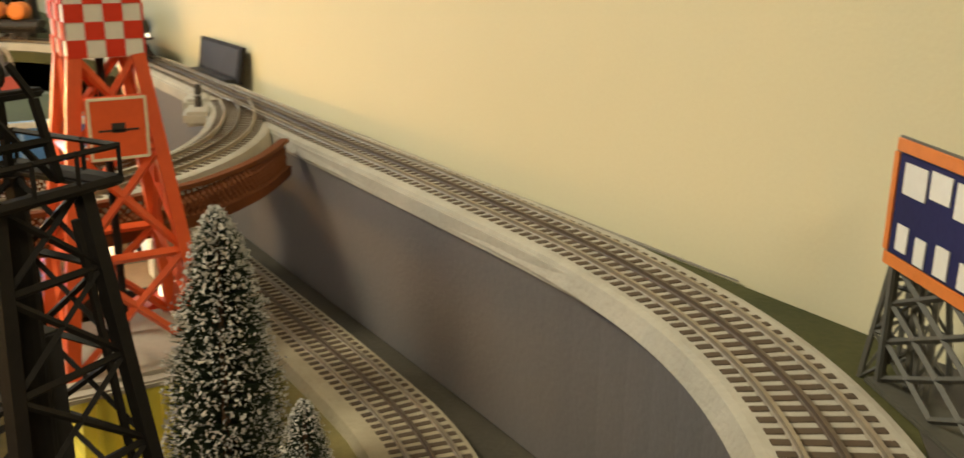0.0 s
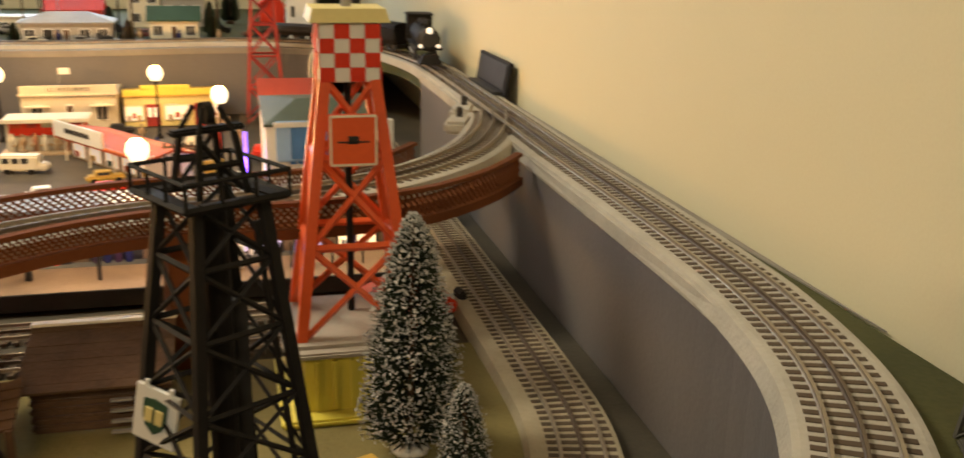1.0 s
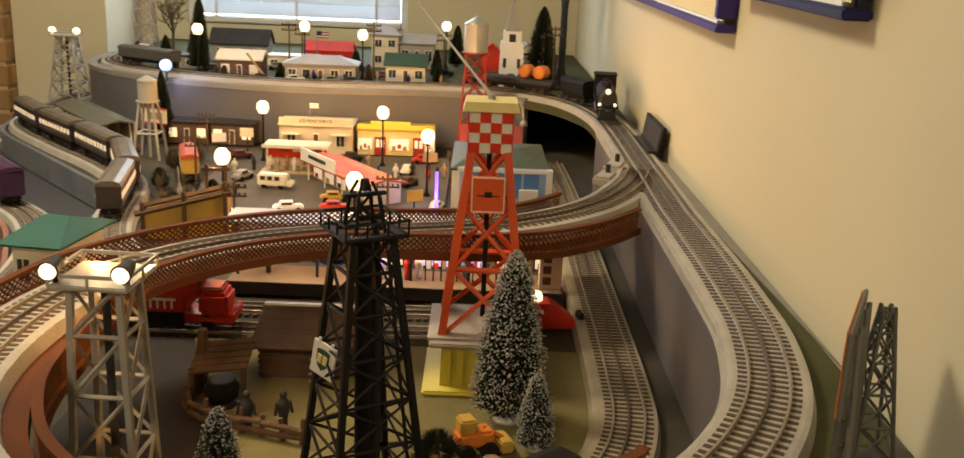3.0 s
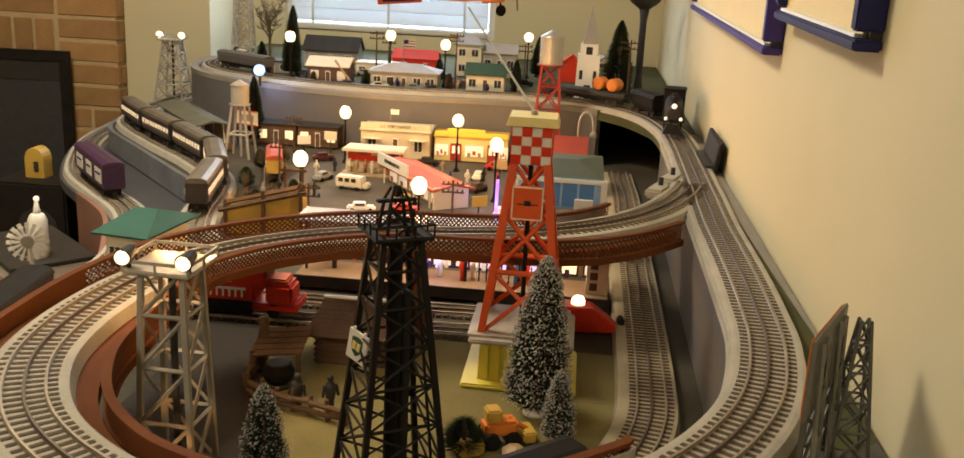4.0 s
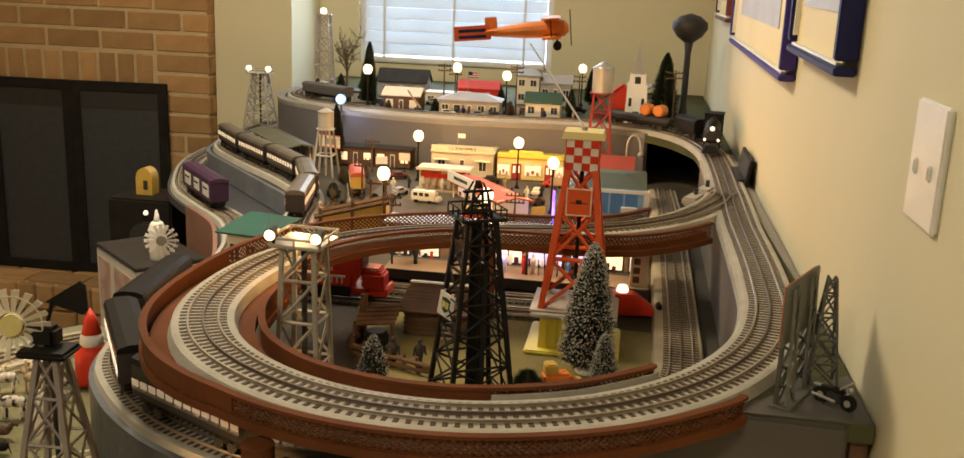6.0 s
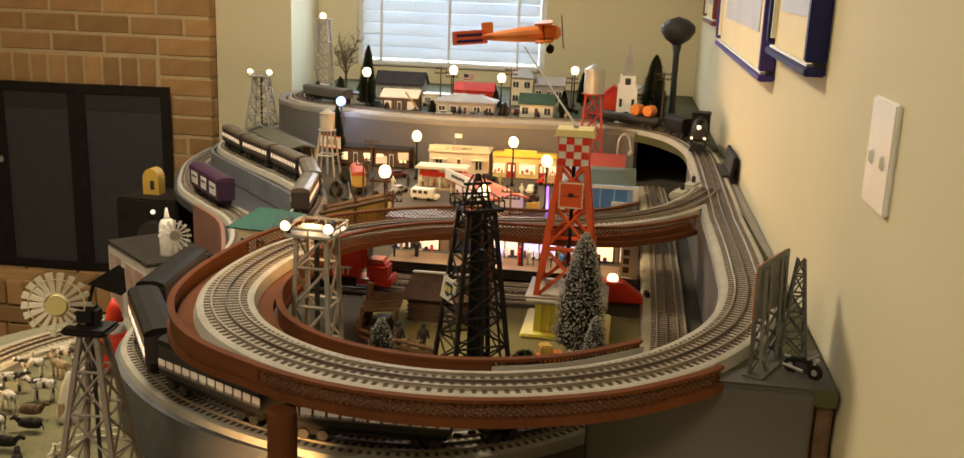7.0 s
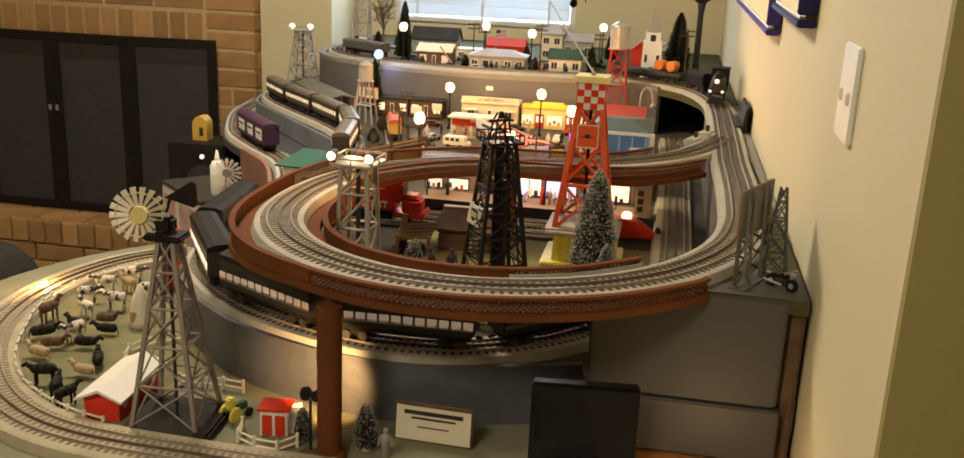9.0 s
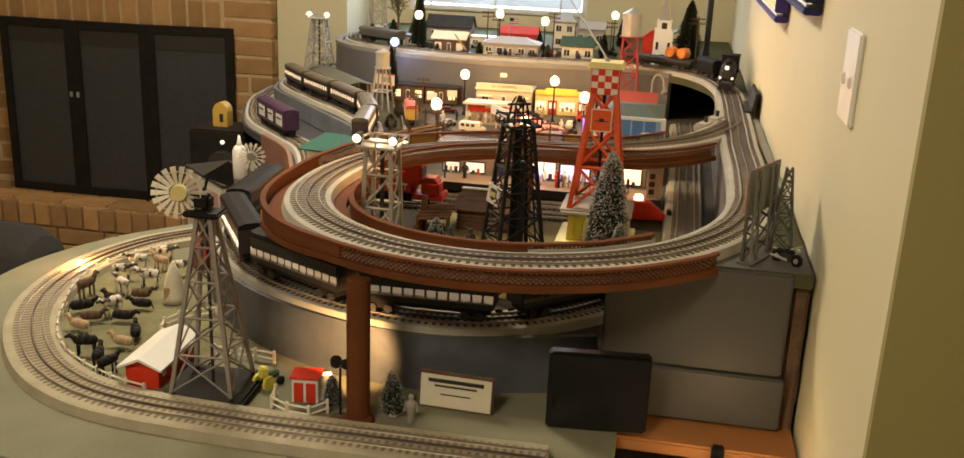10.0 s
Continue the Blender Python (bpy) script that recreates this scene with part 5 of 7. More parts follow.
# platform with lit shop front behind the bridge
def station_platform():
    p = thing("station_platform", "long lit station platform with shop front under the bridge", "model station", pose(-.43, .775, 0))
    rnd = random.Random(12)
    part("platform", rbox((0, -.03, .008), (.46, .085, .016), .002), M_PLATFORM, p)
    part("edge_strip", rbox((0, -.0735, .010), (.46, .003, .018), .0008), M_DARK, p)
    part("back_wall", rbox((0, .030, .052), (.46, .006, .072), .001), M_PLATFORM, p)
    part("roof", rbox((0, .0, .090), (.48, .075, .005), .0015), M_GREY, p)
    for u, w, low, high, m in ((-.220, .034, .018, .038, M_SHOP), (-.168, .040, .018, .040, M_SHOP), (-.10, .050, .020, .044, M_DARK), (-.02, .048, .018, .054, M_SHOP), (.045, .062, .018, .052, M_SHOPCOOL), (.108, .030, .018, .052, M_SHOPCOOL), (.162, .042, .020, .054, M_LIT), (.207, .022, .020, .054, M_SHOP)):
        f = part("shop_window", rbox((u, .0262, (low + high) / 2), (w + .006, .002, high - low + .006), .0006), M_DARK, p)
        part("pane", box(bmesh.new(), (u, .0250, (low + high) / 2), (w, .0012, high - low - .002)), m, f, "lit shop pane")
        if w > .045:
            part("mullion", box(bmesh.new(), (u, .0240, (low + high) / 2), (.0022, .0012, high - low)), M_DARK, f)
        for g in range(int(w / .011)):
            tall = rnd.uniform(.008, .020)
            part("shop_item", rbox((u - w / 2 + .006 + g * .011, .0215, .016 + tall / 2), (rnd.uniform(.004, .008), .004, tall), .0008), rnd.choice((M_VIOLETCAR, M_TRUCKRED, M_TAN, M_DARK, M_WHITE, M_NAVY)), p)
    part("fascia", rbox((0, .0265, .070), (.46, .004, .020), .0008), M_GREY, p)
    for u in (-.22, -.11, 0.02, .10, .22):
        part("post", tube(bmesh.new(), (u, -.034, .016), (u, -.034, .088), .0022), M_DARK, p)
    for k in range(12):
        part("fence_picket", box(bmesh.new(), (.04 + k * .011, -.030, .030), (.0018, .0018, .028)), M_BLACK, p)


station_platform()
kiosk = thing("platform_kiosk", "narrow cream kiosk with dark shelves at the platform end", "model kiosk", pose(-.217, .735, .016))
part("wall", rbox((0, 0, .032), (.031, .018, .064), .001), M_CREAM, kiosk)
for z in (.012, .028, .044):
    part("shelf_panel", rbox((-.005, -.0095, z), (.011, .0014, .011), .0004), M_WOOD, kiosk)
part("roof", rbox((0, 0, .0655), (.036, .024, .004), .001), M_TAN, kiosk)
lamp("platform_lamp", 'AREA', pose(-.43, .750, .0865), .48, (1.0, .70, .42), .42, .05)
for k, (u, m) in enumerate(((-.47, M_VIOLETCAR), (-.45, M_WHITE), (-.415, M_TRUCKRED), (-.40, M_WHITE), (-.335, M_BLUE), (-.61, M_DARK))):
    figurine(u, .745 + .008 * (k % 2), .016, .036, m, k * 40)

# slim post with a violet light tube beside the bridge
vp = thing("violet_lamp", "slim dark post with a glowing violet tube", "lamp", pose(-.386, .950, 0))
part("post", tube(bmesh.new(), (0, .004, 0), (0, .004, .132), .0024), M_DARK, vp)
part("light_tube", tube(bmesh.new(), (0, -.001, .050), (0, -.001, .125), .0026, seg=10), glow("violet_tube", (0.30, 0.16, 1.0), 1.2), vp, "glowing violet tube")
lamp("violet_light", 'POINT', pose(-.386, .940, .085), .10, (0.35, 0.20, 1.0), .008)

# white and blue house behind the bridge
blue = house(-.288, 1.03, 0, .148, .22, .136, M_WHITE, M_ROOFGREEN, "hip", .016, 0, "white two-storey toy house with blue glazed front and grey-green roof", .002, 2, False, M_BLUE, storeys=2)
part("blue_front", rbox((.008, -.113, .118), (.140, .004, .050), .001), M_SKY, blue, "pale blue frame of the glazed front")
for k in range(5):
    part("front_mullion", box(bmesh.new(), (-.046 + k * .027, -.1158, .116), (.0030, .0016, .042)), M_SKY, blue)
    if k < 4:
        part("front_pane", rbox((-.0325 + k * .027, -.1154, .116), (.0235, .0012, .039), .0003), M_BLUE, blue)
part("front_rail", box(bmesh.new(), (.008, -.1158, .139), (.146, .003, .006)), M_WHITE, blue)
part("corner_column", rbox((.076, -.112, .075), (.010, .010, .135), .001), M_WHITE, blue)
part("front_step", rbox((.045, -.1175, .100), (.030, .006, .022), .001), M_WHITE, blue)
house(-.298, 1.40, 0, .112, .11, .095, M_WHITE, M_BRICKRED, "gable", .026, 0, "white toy house with brick-red pitched roof")
po = house(-.690, 1.685, 0, .165, .10, .066, M_STUCCO, M_STUCCO, "flat", 0, 2, "dull cream post office building with flat roof", .003, 3, True, M_DARK, "post_office", "model shop")
part("parapet", rbox((0, -.049, .076), (.165, .005, .016), .001), M_STUCCO, po)
part("cornice", rbox((0, -.052, .0665), (.170, .006, .003), .0008), M_STUCCO, po)
for u in (-.055, .055):
    part("awning", box(bmesh.new(), (u, -.056, .047), (.040, .012, .002), pose(0, 0, 0, 0, 0, 0)), M_CREAM, po)
text_on("lettering", "U.S. POST OFFICE", .0095, pose(0, -.0518, .0765, 90, 0, 0), M_DARK, po)
part("flag_pole", tube(bmesh.new(), (-.02, 0, .072), (-.02, 0, .110), .0006), M_GREY, po)
part("flag", rbox((-.010, 0, .1035), (.020, .0008, .012), .0003), M_WHITE, po)
shop = house(-.512, 1.705, 0, .175, .09, .056, M_PALEYEL, M_GOLD, "flat", 0, 3, "pale yellow shop with two red doors and lit windows", .003, 1, False, M_DARK, "yellow_shop", "model shop")
part("parapet", rbox((0, -.044, .064), (.175, .005, .014), .001), M_YELLOW, shop)
part("parapet_step", rbox((-.012, -.044, .0745), (.090, .005, .008), .001), M_YELLOW, shop)
for u in (-.036, .052):
    d = part("door", rbox((u, -.0462, .022), (.026, .002, .042), .0006), M_DEEPRED, shop, "dark red door")
    for v in (-.0055, .0055):
        part("door_pane", box(bmesh.new(), (u + v, -.0476, .028), (.007, .001, .018)), M_SHOP, d)
for u, w in ((-.070, .030), (.008, .042), (.078, .018)):
    f = part("shop_window", rbox((u, -.0458, .026), (w + .005, .002, .030), .0006), M_CREAM, shop)
    part("pane", box(bmesh.new(), (u, -.0473, .026), (w, .001, .025)), M_SHOP, f, "lit shop pane")
    for k in range(3):
        part("shop_item", rbox((u - w * .3 + w * .3 * k, -.0482, .018 + .004 * (k % 2)), (w * .2, .0012, .010), .0004), (M_TAN, M_TERRA, M_GOLD)[k], f)
for x, m in ((-1.00, M_WOOD), (-.895, M_WOOD)):
    b = house(x, 1.735, 0, .10, .06, .048, m, M_DARK, "flat", 0, 0, "dark brown arcade shop with lit posters", .004, 3, True, M_LIT, "arcade_shop", "model shop")


def diner(x, y):
    d = thing("diner", "red fronted diner stand with cream roof", "model shop", pose(x, y, 0))
    part("counter", rbox((0, 0, .014), (.125, .05, .028), .002), M_STUCCO, d)
    part("roof", rbox((0, -.004, .056), (.135, .065, .004), .0015), M_STUCCO, d)
    part("roof_edge", rbox((0, -.0375, .0555), (.136, .003, .007), .001), M_CREAM, d)
    part("back_wall", rbox((0, -.012, .041), (.125, .006, .026), .001), M_TRUCKRED, d)
    for k in range(5):
        part("menu_board", rbox((-.048 + k * .024, -.0156, .046), (.016, .0014, .010), .0004), (M_TERRA, M_DEEPRED, M_STUCCO)[k % 3], d)
    for u in (-.058, .058):
        part("post", tube(bmesh.new(), (u, -.030, 0), (u, -.030, .054), .0018), M_CREAM, d)
    for k in range(8):
        st = part("stool", tube(bmesh.new(), (-.049 + k * .014, -.034, 0), (-.049 + k * .014, -.034, .014), .0012), M_GREY, d)
        part("stool_seat", tube(bmesh.new(), (-.049 + k * .014, -.034, .014), (-.049 + k * .014, -.034, .017), .0042, seg=12), M_TAN, st)
    part("apron", rbox((0, -.030, .003), (.140, .050, .004), .001), M_TAN, d)


diner(-.700, 1.475)
for k in range(7):
    figurine(-.752 + k * .017, 1.447 - .010 * (k % 2), .005, .030, (M_CREAM, M_TAN, M_SKIN)[k % 3], k * 40)


def canopy_market():
    m = thing("corner_market", "white market with red canopy roof and long sign board", "model shop", pose(-.565, 1.31, 0, 0, 0, -55))
    part("wall", rbox((0, .006, .020), (.26, .056, .040), .002), M_TAN, m)
    part("roof", gable(bmesh.new(), .262, .085, .038, .010, .004), M_TERRA, m)
    part("sign_board", rbox((-.055, -.0465, .054), (.150, .004, .026), .001), M_WHITE, m)
    part("roof_edge", rbox((.075, -.0430, .0405), (.115, .005, .006), .001), M_ORANGE, m)
    bm = bmesh.new()
    for k in range(9):
        box(bm, (-.088 + k * .0085, -.0489, .055), (.0062, .0008, .0075))
    part("lettering", bm, M_DARK, m)
    for k in range(5):
        f = part("shop_window", rbox((-.1 + k * .05, -.0226, .018), (.040, .0016, .028), .0005), M_STUCCO, m)
        part("pane", box(bmesh.new(), (-.1 + k * .05, -.0238, .018), (.034, .001, .022)), M_SHOP, f, "lit shop pane")
        part("shop_item", rbox((-.105 + k * .05, -.0248, .012), (.014, .001, .009), .0003), (M_TERRA, M_GOLD, M_DKGREEN)[k % 3], f)
    for k in range(4):
        part("canopy_post", tube(bmesh.new(), (-.11 + k * .073, -.040, 0), (-.11 + k * .073, -.040, .038), .0016), M_CREAM, m)
    part("pale_gable", rbox((.128, -.004, .024), (.005, .076, .044), .001), M_CREAM, m)


canopy_market()


def toy_car(x, y, z, rz, mat, label, van=False, name="toy_car"):
    c = thing(name, label, "toy car", pose(x, y, z, 0, 0, rz), "toy cars")
    if van:
        part("body", rbox((0, 0, .017), (.060, .024, .024), .003), mat, c)
        part("hood", rbox((.034, 0, .011), (.014, .022, .012), .003), mat, c)
        for k in range(3):
            for s in (-1, 1):
                part("window", rbox((-.018 + k * .014, s * .0122, .021), (.010, .001, .008), .0004), M_DARK, c)
    else:
        part("body", rbox((0, 0, .0085), (.054, .021, .009), .003), mat, c)
        part("cabin", box(bmesh.new(), (-.003, 0, .0155), (.028, .018, .008), None, .76), mat, c)
        for s in (-1, 1):
            part("window", rbox((-.003, s * .0082, .0158), (.018, .001, .0045), .0003), M_DARK, c)
        part("windshield", rbox((.0095, 0, .0155), (.0015, .013, .0045), .0003), M_DARK, c)
    for u in (-.017, .017):
        for s in (-1, 1):
            part("wheel", tube(bmesh.new(), (u, s * .010 - .0015, .005), (u, s * .010 + .0015, .005), .005, seg=12), M_BLACK, c)
    return c


toy_car(-.715, 1.30, .002, -8, M_CREAM, "cream delivery van parked in the street", True, "delivery_van")
toy_car(-.655, 1.13, .002, 15, M_WHITE, "white toy saloon car in the street")
toy_car(-.575, 1.145, .002, 10, M_TRUCKRED, "red toy saloon car in the street")
toy_car(-.585, 1.215, .002, 12, M_GOLD, "mustard yellow toy saloon in the street")
toy_car(-.80, 1.17, .002, 60, M_DARK, "dark toy saloon car in the street")
toy_car(-.36, 1.36, .002, 80, M_TRUCKRED, "red toy saloon car beside the house")
structure("street", slab(bmesh.new(), [(-.86, 1.02), (-.38, 1.02), (-.38, 1.64), (-.86, 1.64)], -.004, .002), surf("street_asphalt", (.105, .086, .062), (.07, .058, .043), .85, 18, bump=.4), "dark grey model street", "road")
ochre = thing("loading_shed", "mustard yellow loading ramp with dark brown frame", "model shed", pose(-.785, .965, 0, 0, 0, 6))
bm = bmesh.new()
sec = [(-.066, 0), (.066, 0), (.066, .074), (-.066, .040)]
lo = [bm.verts.new((u, -.020, v)) for u, v in sec]
hi = [bm.verts.new((u, .024, v)) for u, v in sec]
bm.faces.new(lo), bm.faces.new(hi[::-1])
for k in range(4):
    bm.faces.new((lo[k], hi[k], hi[(k + 1) % 4], lo[(k + 1) % 4]))
bmesh.ops.recalc_face_normals(bm, faces=bm.faces[:])
part("panel", bm, M_GOLD, ochre)
for v in (-.023, .026):
    part("top_beam", bar(bmesh.new(), (-.076, v, .041), (.074, v, .080), .007), M_WOOD, ochre)
for u in (-.064, .0, .064):
    part("post", rbox((u, -.0235, .030 + (u + .064) * .14), (.006, .005, .060 + (u + .064) * .28), .0008), M_WOOD, ochre)
for u in (.028, .058):
    part("tall_post", rbox((u, .028, .056), (.005, .005, .112), .0008), M_WOOD, ochre)
part("cross_bar", rbox((.043, .028, .104), (.046, .005, .005), .0008), M_WOOD, ochre)
for k, (x, y, r, m, what) in enumerate(((-.83, 1.10, 50, M_WHITE, "white"), (-.76, 1.08, 12, M_CREAM, "cream"), (-.70, 1.05, 20, M_WHITE, "white"), (-.79, 1.36, 70, M_GREY, "grey"), (-.47, 1.47, 85, M_CREAM, "cream"), (-.44, 1.58, 10, M_TRUCKRED, "red"), (-.60, 1.58, 5, M_DARK, "dark"), (-.395, 1.17, 80, M_WHITE, "white"), (-.84, 1.55, 30, M_MAROON, "maroon"), (-.46, 1.36, 60, M_WOOD, "brown"))):
    toy_car(x, y, .002, r, m, what + " toy saloon car parked in the town street")
for k in range(14):
    figurine(-.82 + .033 * k, 1.42 + .05 * ((k * 7) % 3) - .02 * (k % 4), .002, .030, (M_CREAM, M_DARK, M_TRUCKRED, M_TAN, M_NAVY)[k % 5], k * 70)
for k, (x, y) in enumerate(((-.84, 1.62), (-.42, 1.43), (-.885, 1.55), (-.43, 1.10))):
    st = thing("shop_sign", "small pale shop sign on a dark post", "sign", pose(x, y, .002, 0, 0, 10 * k), "town street signs")
    part("post", tube(bmesh.new(), (0, 0, 0), (0, 0, .052), .0016), M_DARK, st)
    part("board", rbox((0, -.003, .046), (.030, .003, .020), .0006), (M_CREAM, M_TAN, M_WHITE, M_GOLD)[k], st)


def bare_tree(x, y, z, h, seed):
    """A leafless model tree: tapered trunk, forked limbs and fine twigs."""
    rnd = random.Random(seed)
    t = thing("bare_tree", "leafless brown model tree with fine twigs", "model tree", pose(x, y, z), "bare model trees")
    part("trunk", tube(bmesh.new(), (0, 0, 0), (0, 0, h * .55), h * .022, h * .012, 8), M_TWIG, t)
    for k in range(8):
        a, u = k * 2.4 + rnd.uniform(-.4, .4), rnd.uniform(.25, .55)
        bm = bmesh.new()
        p = Vector((0, 0, h * u))
        q = p + Vector((math.cos(a) * h * .16, math.sin(a) * h * .16, h * rnd.uniform(.16, .32)))
        tube(bm, p, q, h * .010, h * .006, 6)
        for _ in range(9):
            w = p.lerp(q, rnd.uniform(.35, 1.0))
            e = w + Vector((rnd.uniform(-.13, .13), rnd.uniform(-.13, .13), rnd.uniform(.0, .20))) * h
            tube(bm, w, e, h * .0050, h * .0022, 5)
            for _ in range(3):
                g = w.lerp(e, rnd.uniform(.4, 1.0))
                tube(bm, g, g + Vector((rnd.uniform(-.07, .07), rnd.uniform(-.07, .07), rnd.uniform(-.01, .09))) * h, h * .0030, h * .0014, 4)
        part("limb", bm, M_TWIG, t)
    return t


bare_tree(-1.205, 2.30, UP, .24, 5)
for k, (x, y, h) in enumerate(((-.905, 1.20, .055), (-.875, 1.25, .045), (-.930, 1.38, .060), (-.905, 1.47, .050), (-.845, 1.42, .040), (-.945, 1.60, .050), (-.87, 1.06, .045), (-.38, 1.50, .060))):
    bare_tree(x, y, 0.0, h, 30 + k)
for k, (x, y, h, r) in enumerate(((-.925, 1.27, .040, .020), (-.885, 1.34, .034, .018), (-.86, 1.13, .030, .018), (-.925, 1.52, .044, .018), (-.82, 1.25, .026, .015), (-.955, 1.45, .040, .018))):
    bottle_tree(x, y, 0.0, h, r, 90 + k, 0.0, M_TWIG if k % 2 else None)
for k in range(8):
    figurine(-.90 + .018 * k, 1.10 + .045 * ((k * 5) % 4), .0, .030, (M_TAN, M_WOOD, M_GREY, M_DARK)[k % 4], k * 55)


def utility_pole(x, y, z, h, arms=2):
    p = thing("utility_pole", "dark brown utility pole with crossarms", "utility pole", pose(x, y, z, 0, 0, 5), "utility poles")
    part("post", tube(bmesh.new(), (0, 0, 0), (0, 0, h), .0026, .0018, 8), M_WOOD, p)
    for k in range(arms):
        a = part("crossarm", rbox((0, 0, h - .008 - k * .014), (.040, .003, .003), .0006), M_WOOD, p)
        for u in (-.017, -.008, .008, .017):
            part("insulator", tube(bmesh.new(), (u, 0, h - .0065 - k * .014), (u, 0, h - .0025 - k * .014), .0015, seg=6), M_DARK, a)


for x, y, z, h in ((-.70, .93, 0, .10), (-.47, 1.03, 0, .10), (-.865, 1.30, 0, .10), (-.145, 1.86, UP, .165), (-.835, 2.1, UP, .13), (-.80, 2.1, UP, .12), (-.605, 2.06, UP, .14), (-.425, 2.2, UP, .11), (-.93, 1.62, 0, .09)):
    utility_pole(x, y, z, h)

# left side: freight station with the green roof
house(-.888, .725, -.003, .062, .12, .072, M_CREAM, M_GREEN, "hip", .026, -8, "cream freight station with green hipped roof", .014, 2, False, M_DARK, "freight_station", "model station")


def water_tower(x, y, z, h, r, tank_h, half, mat_tank, mat_leg, label, lat=True):
    w = thing("water_tower", label, "water tower", pose(x, y, z), "model water towers")
    if lat:
        lattice_tower(w, half, r * .75, 0, h - tank_h, 4, .0045, mat_leg, .0024)
    else:
        for sx in (-1, 1):
            for sy in (-1, 1):
                part("leg", bar(bmesh.new(), (half * sx, half * sy, 0), (r * .7 * sx, r * .7 * sy, h - tank_h), .0045), mat_leg, w)
        for u in (.45,):
            e = half + (r * .7 - half) * u
            for a, b in (((-e, -e), (e, -e)), ((e, -e), (e, e)), ((e, e), (-e, e)), ((-e, e), (-e, -e))):
                part("tie_beam", bar(bmesh.new(), (*a, (h - tank_h) * u), (*b, (h - tank_h) * u), .0035), mat_leg, w)
        part("standpipe", tube(bmesh.new(), (0, 0, 0), (0, 0, h - tank_h), .003), M_GREY, w)
    part("platform", tube(bmesh.new(), (0, 0, h - tank_h - .002), (0, 0, h - tank_h + .001), r * 1.2, seg=22), mat_leg, w)
    part("tank", tube(bmesh.new(), (0, 0, h - tank_h), (0, 0, h), r, seg=24), mat_tank, w)
    part("cap", lathe(bmesh.new(), [(r * 1.06, 0), (r * 1.06, .002), (r * .5, r * .42), (0, r * .75)], 24, (0, 0, h)), mat_tank, w)
    return w


water_tower(-.335, 1.70, 0, .300, .027, .062, .036, M_SILVER, M_DEEPRED, "silver tank water tower on red lattice legs")
water_tower(-1.030, 1.535, 0, .165, .020, .042, .028, M_TOWER, M_TOWER, "beige tank water tower on four plain legs", False)
floodlight_tower(-1.495, 2.262, 0, .182, .034, .044, 1, M_TOWER)


def goblet_tower(x, y):
    g = thing("goblet_water_tower", "dark bulb-topped water tower on a slim stem", "water tower", pose(x, y, UP))
    part("stem", lathe(bmesh.new(), [(.024, 0), (.016, .012), (.010, .05), (.009, .20), (.014, .235)], 20), M_DARK, g)
    part("bulb", lathe(bmesh.new(), [(.014, .232), (.036, .248), (.051, .270), (.050, .288), (.030, .305), (.006, .312), (0, .314)], 26), M_DARK, g)


goblet_tower(-.110, 2.05)


def radio_tower(x, y, h):
    r = thing("radio_tower", "tall pale grey lattice mast with lamp on top", "toy tower", pose(x, y, UP))
    lattice_tower(r, .029, .017, 0, h, 6, .0040, M_TOWER, .0024)
    part("top_deck", rbox((0, 0, h), (.046, .046, .003), .001), M_TOWER, r)
    part("beacon", ball(bmesh.new(), (0, -.006, h + .010), .0115, 12), M_BULB, r, "lit top beacon")


radio_tower(-1.268, 2.25, .255)


def church(x, y):
    c = thing("church", "white wooden church with grey steeple", "model church", pose(x, y, UP))
    part("tower", box(bmesh.new(), (0, 0, .055), (.046, .040, .110), None, .9), M_WHITE, c)
    part("belfry", rbox((0, 0, .122), (.034, .030, .028), .001), M_WHITE, c)
    part("belfry_arch", rbox((0, -.0156, .120), (.012, .002, .018), .0015), M_DARK, c)
    bm = bmesh.new()
    box(bm, (0, 0, .180), (.026, .030, .088), None, .04)
    part("spire", bm, M_GREY, c, "grey pointed spire")
    part("nave", rbox((.030, .055, .034), (.066, .085, .068), .001), M_WHITE, c)
    bm = gable(bmesh.new(), .085, .066, .068, .032, .004)
    bmesh.ops.rotate(bm, verts=bm.verts[:], cent=(0, 0, 0), matrix=Matrix.Rotation(math.pi / 2, 3, 'Z'))
    bmesh.ops.translate(bm, verts=bm.verts[:], vec=(.030, .055, 0))
    part("nave_roof", bm, M_GREY, c)
    part("door", rbox((0, -.0195, .020), (.013, .003, .036), .001), M_DARK, c)
    for s in (-1, 1):
        part("window", rbox((.013 * s, -.0192, .062), (.006, .002, .022), .001), M_DARK, c)


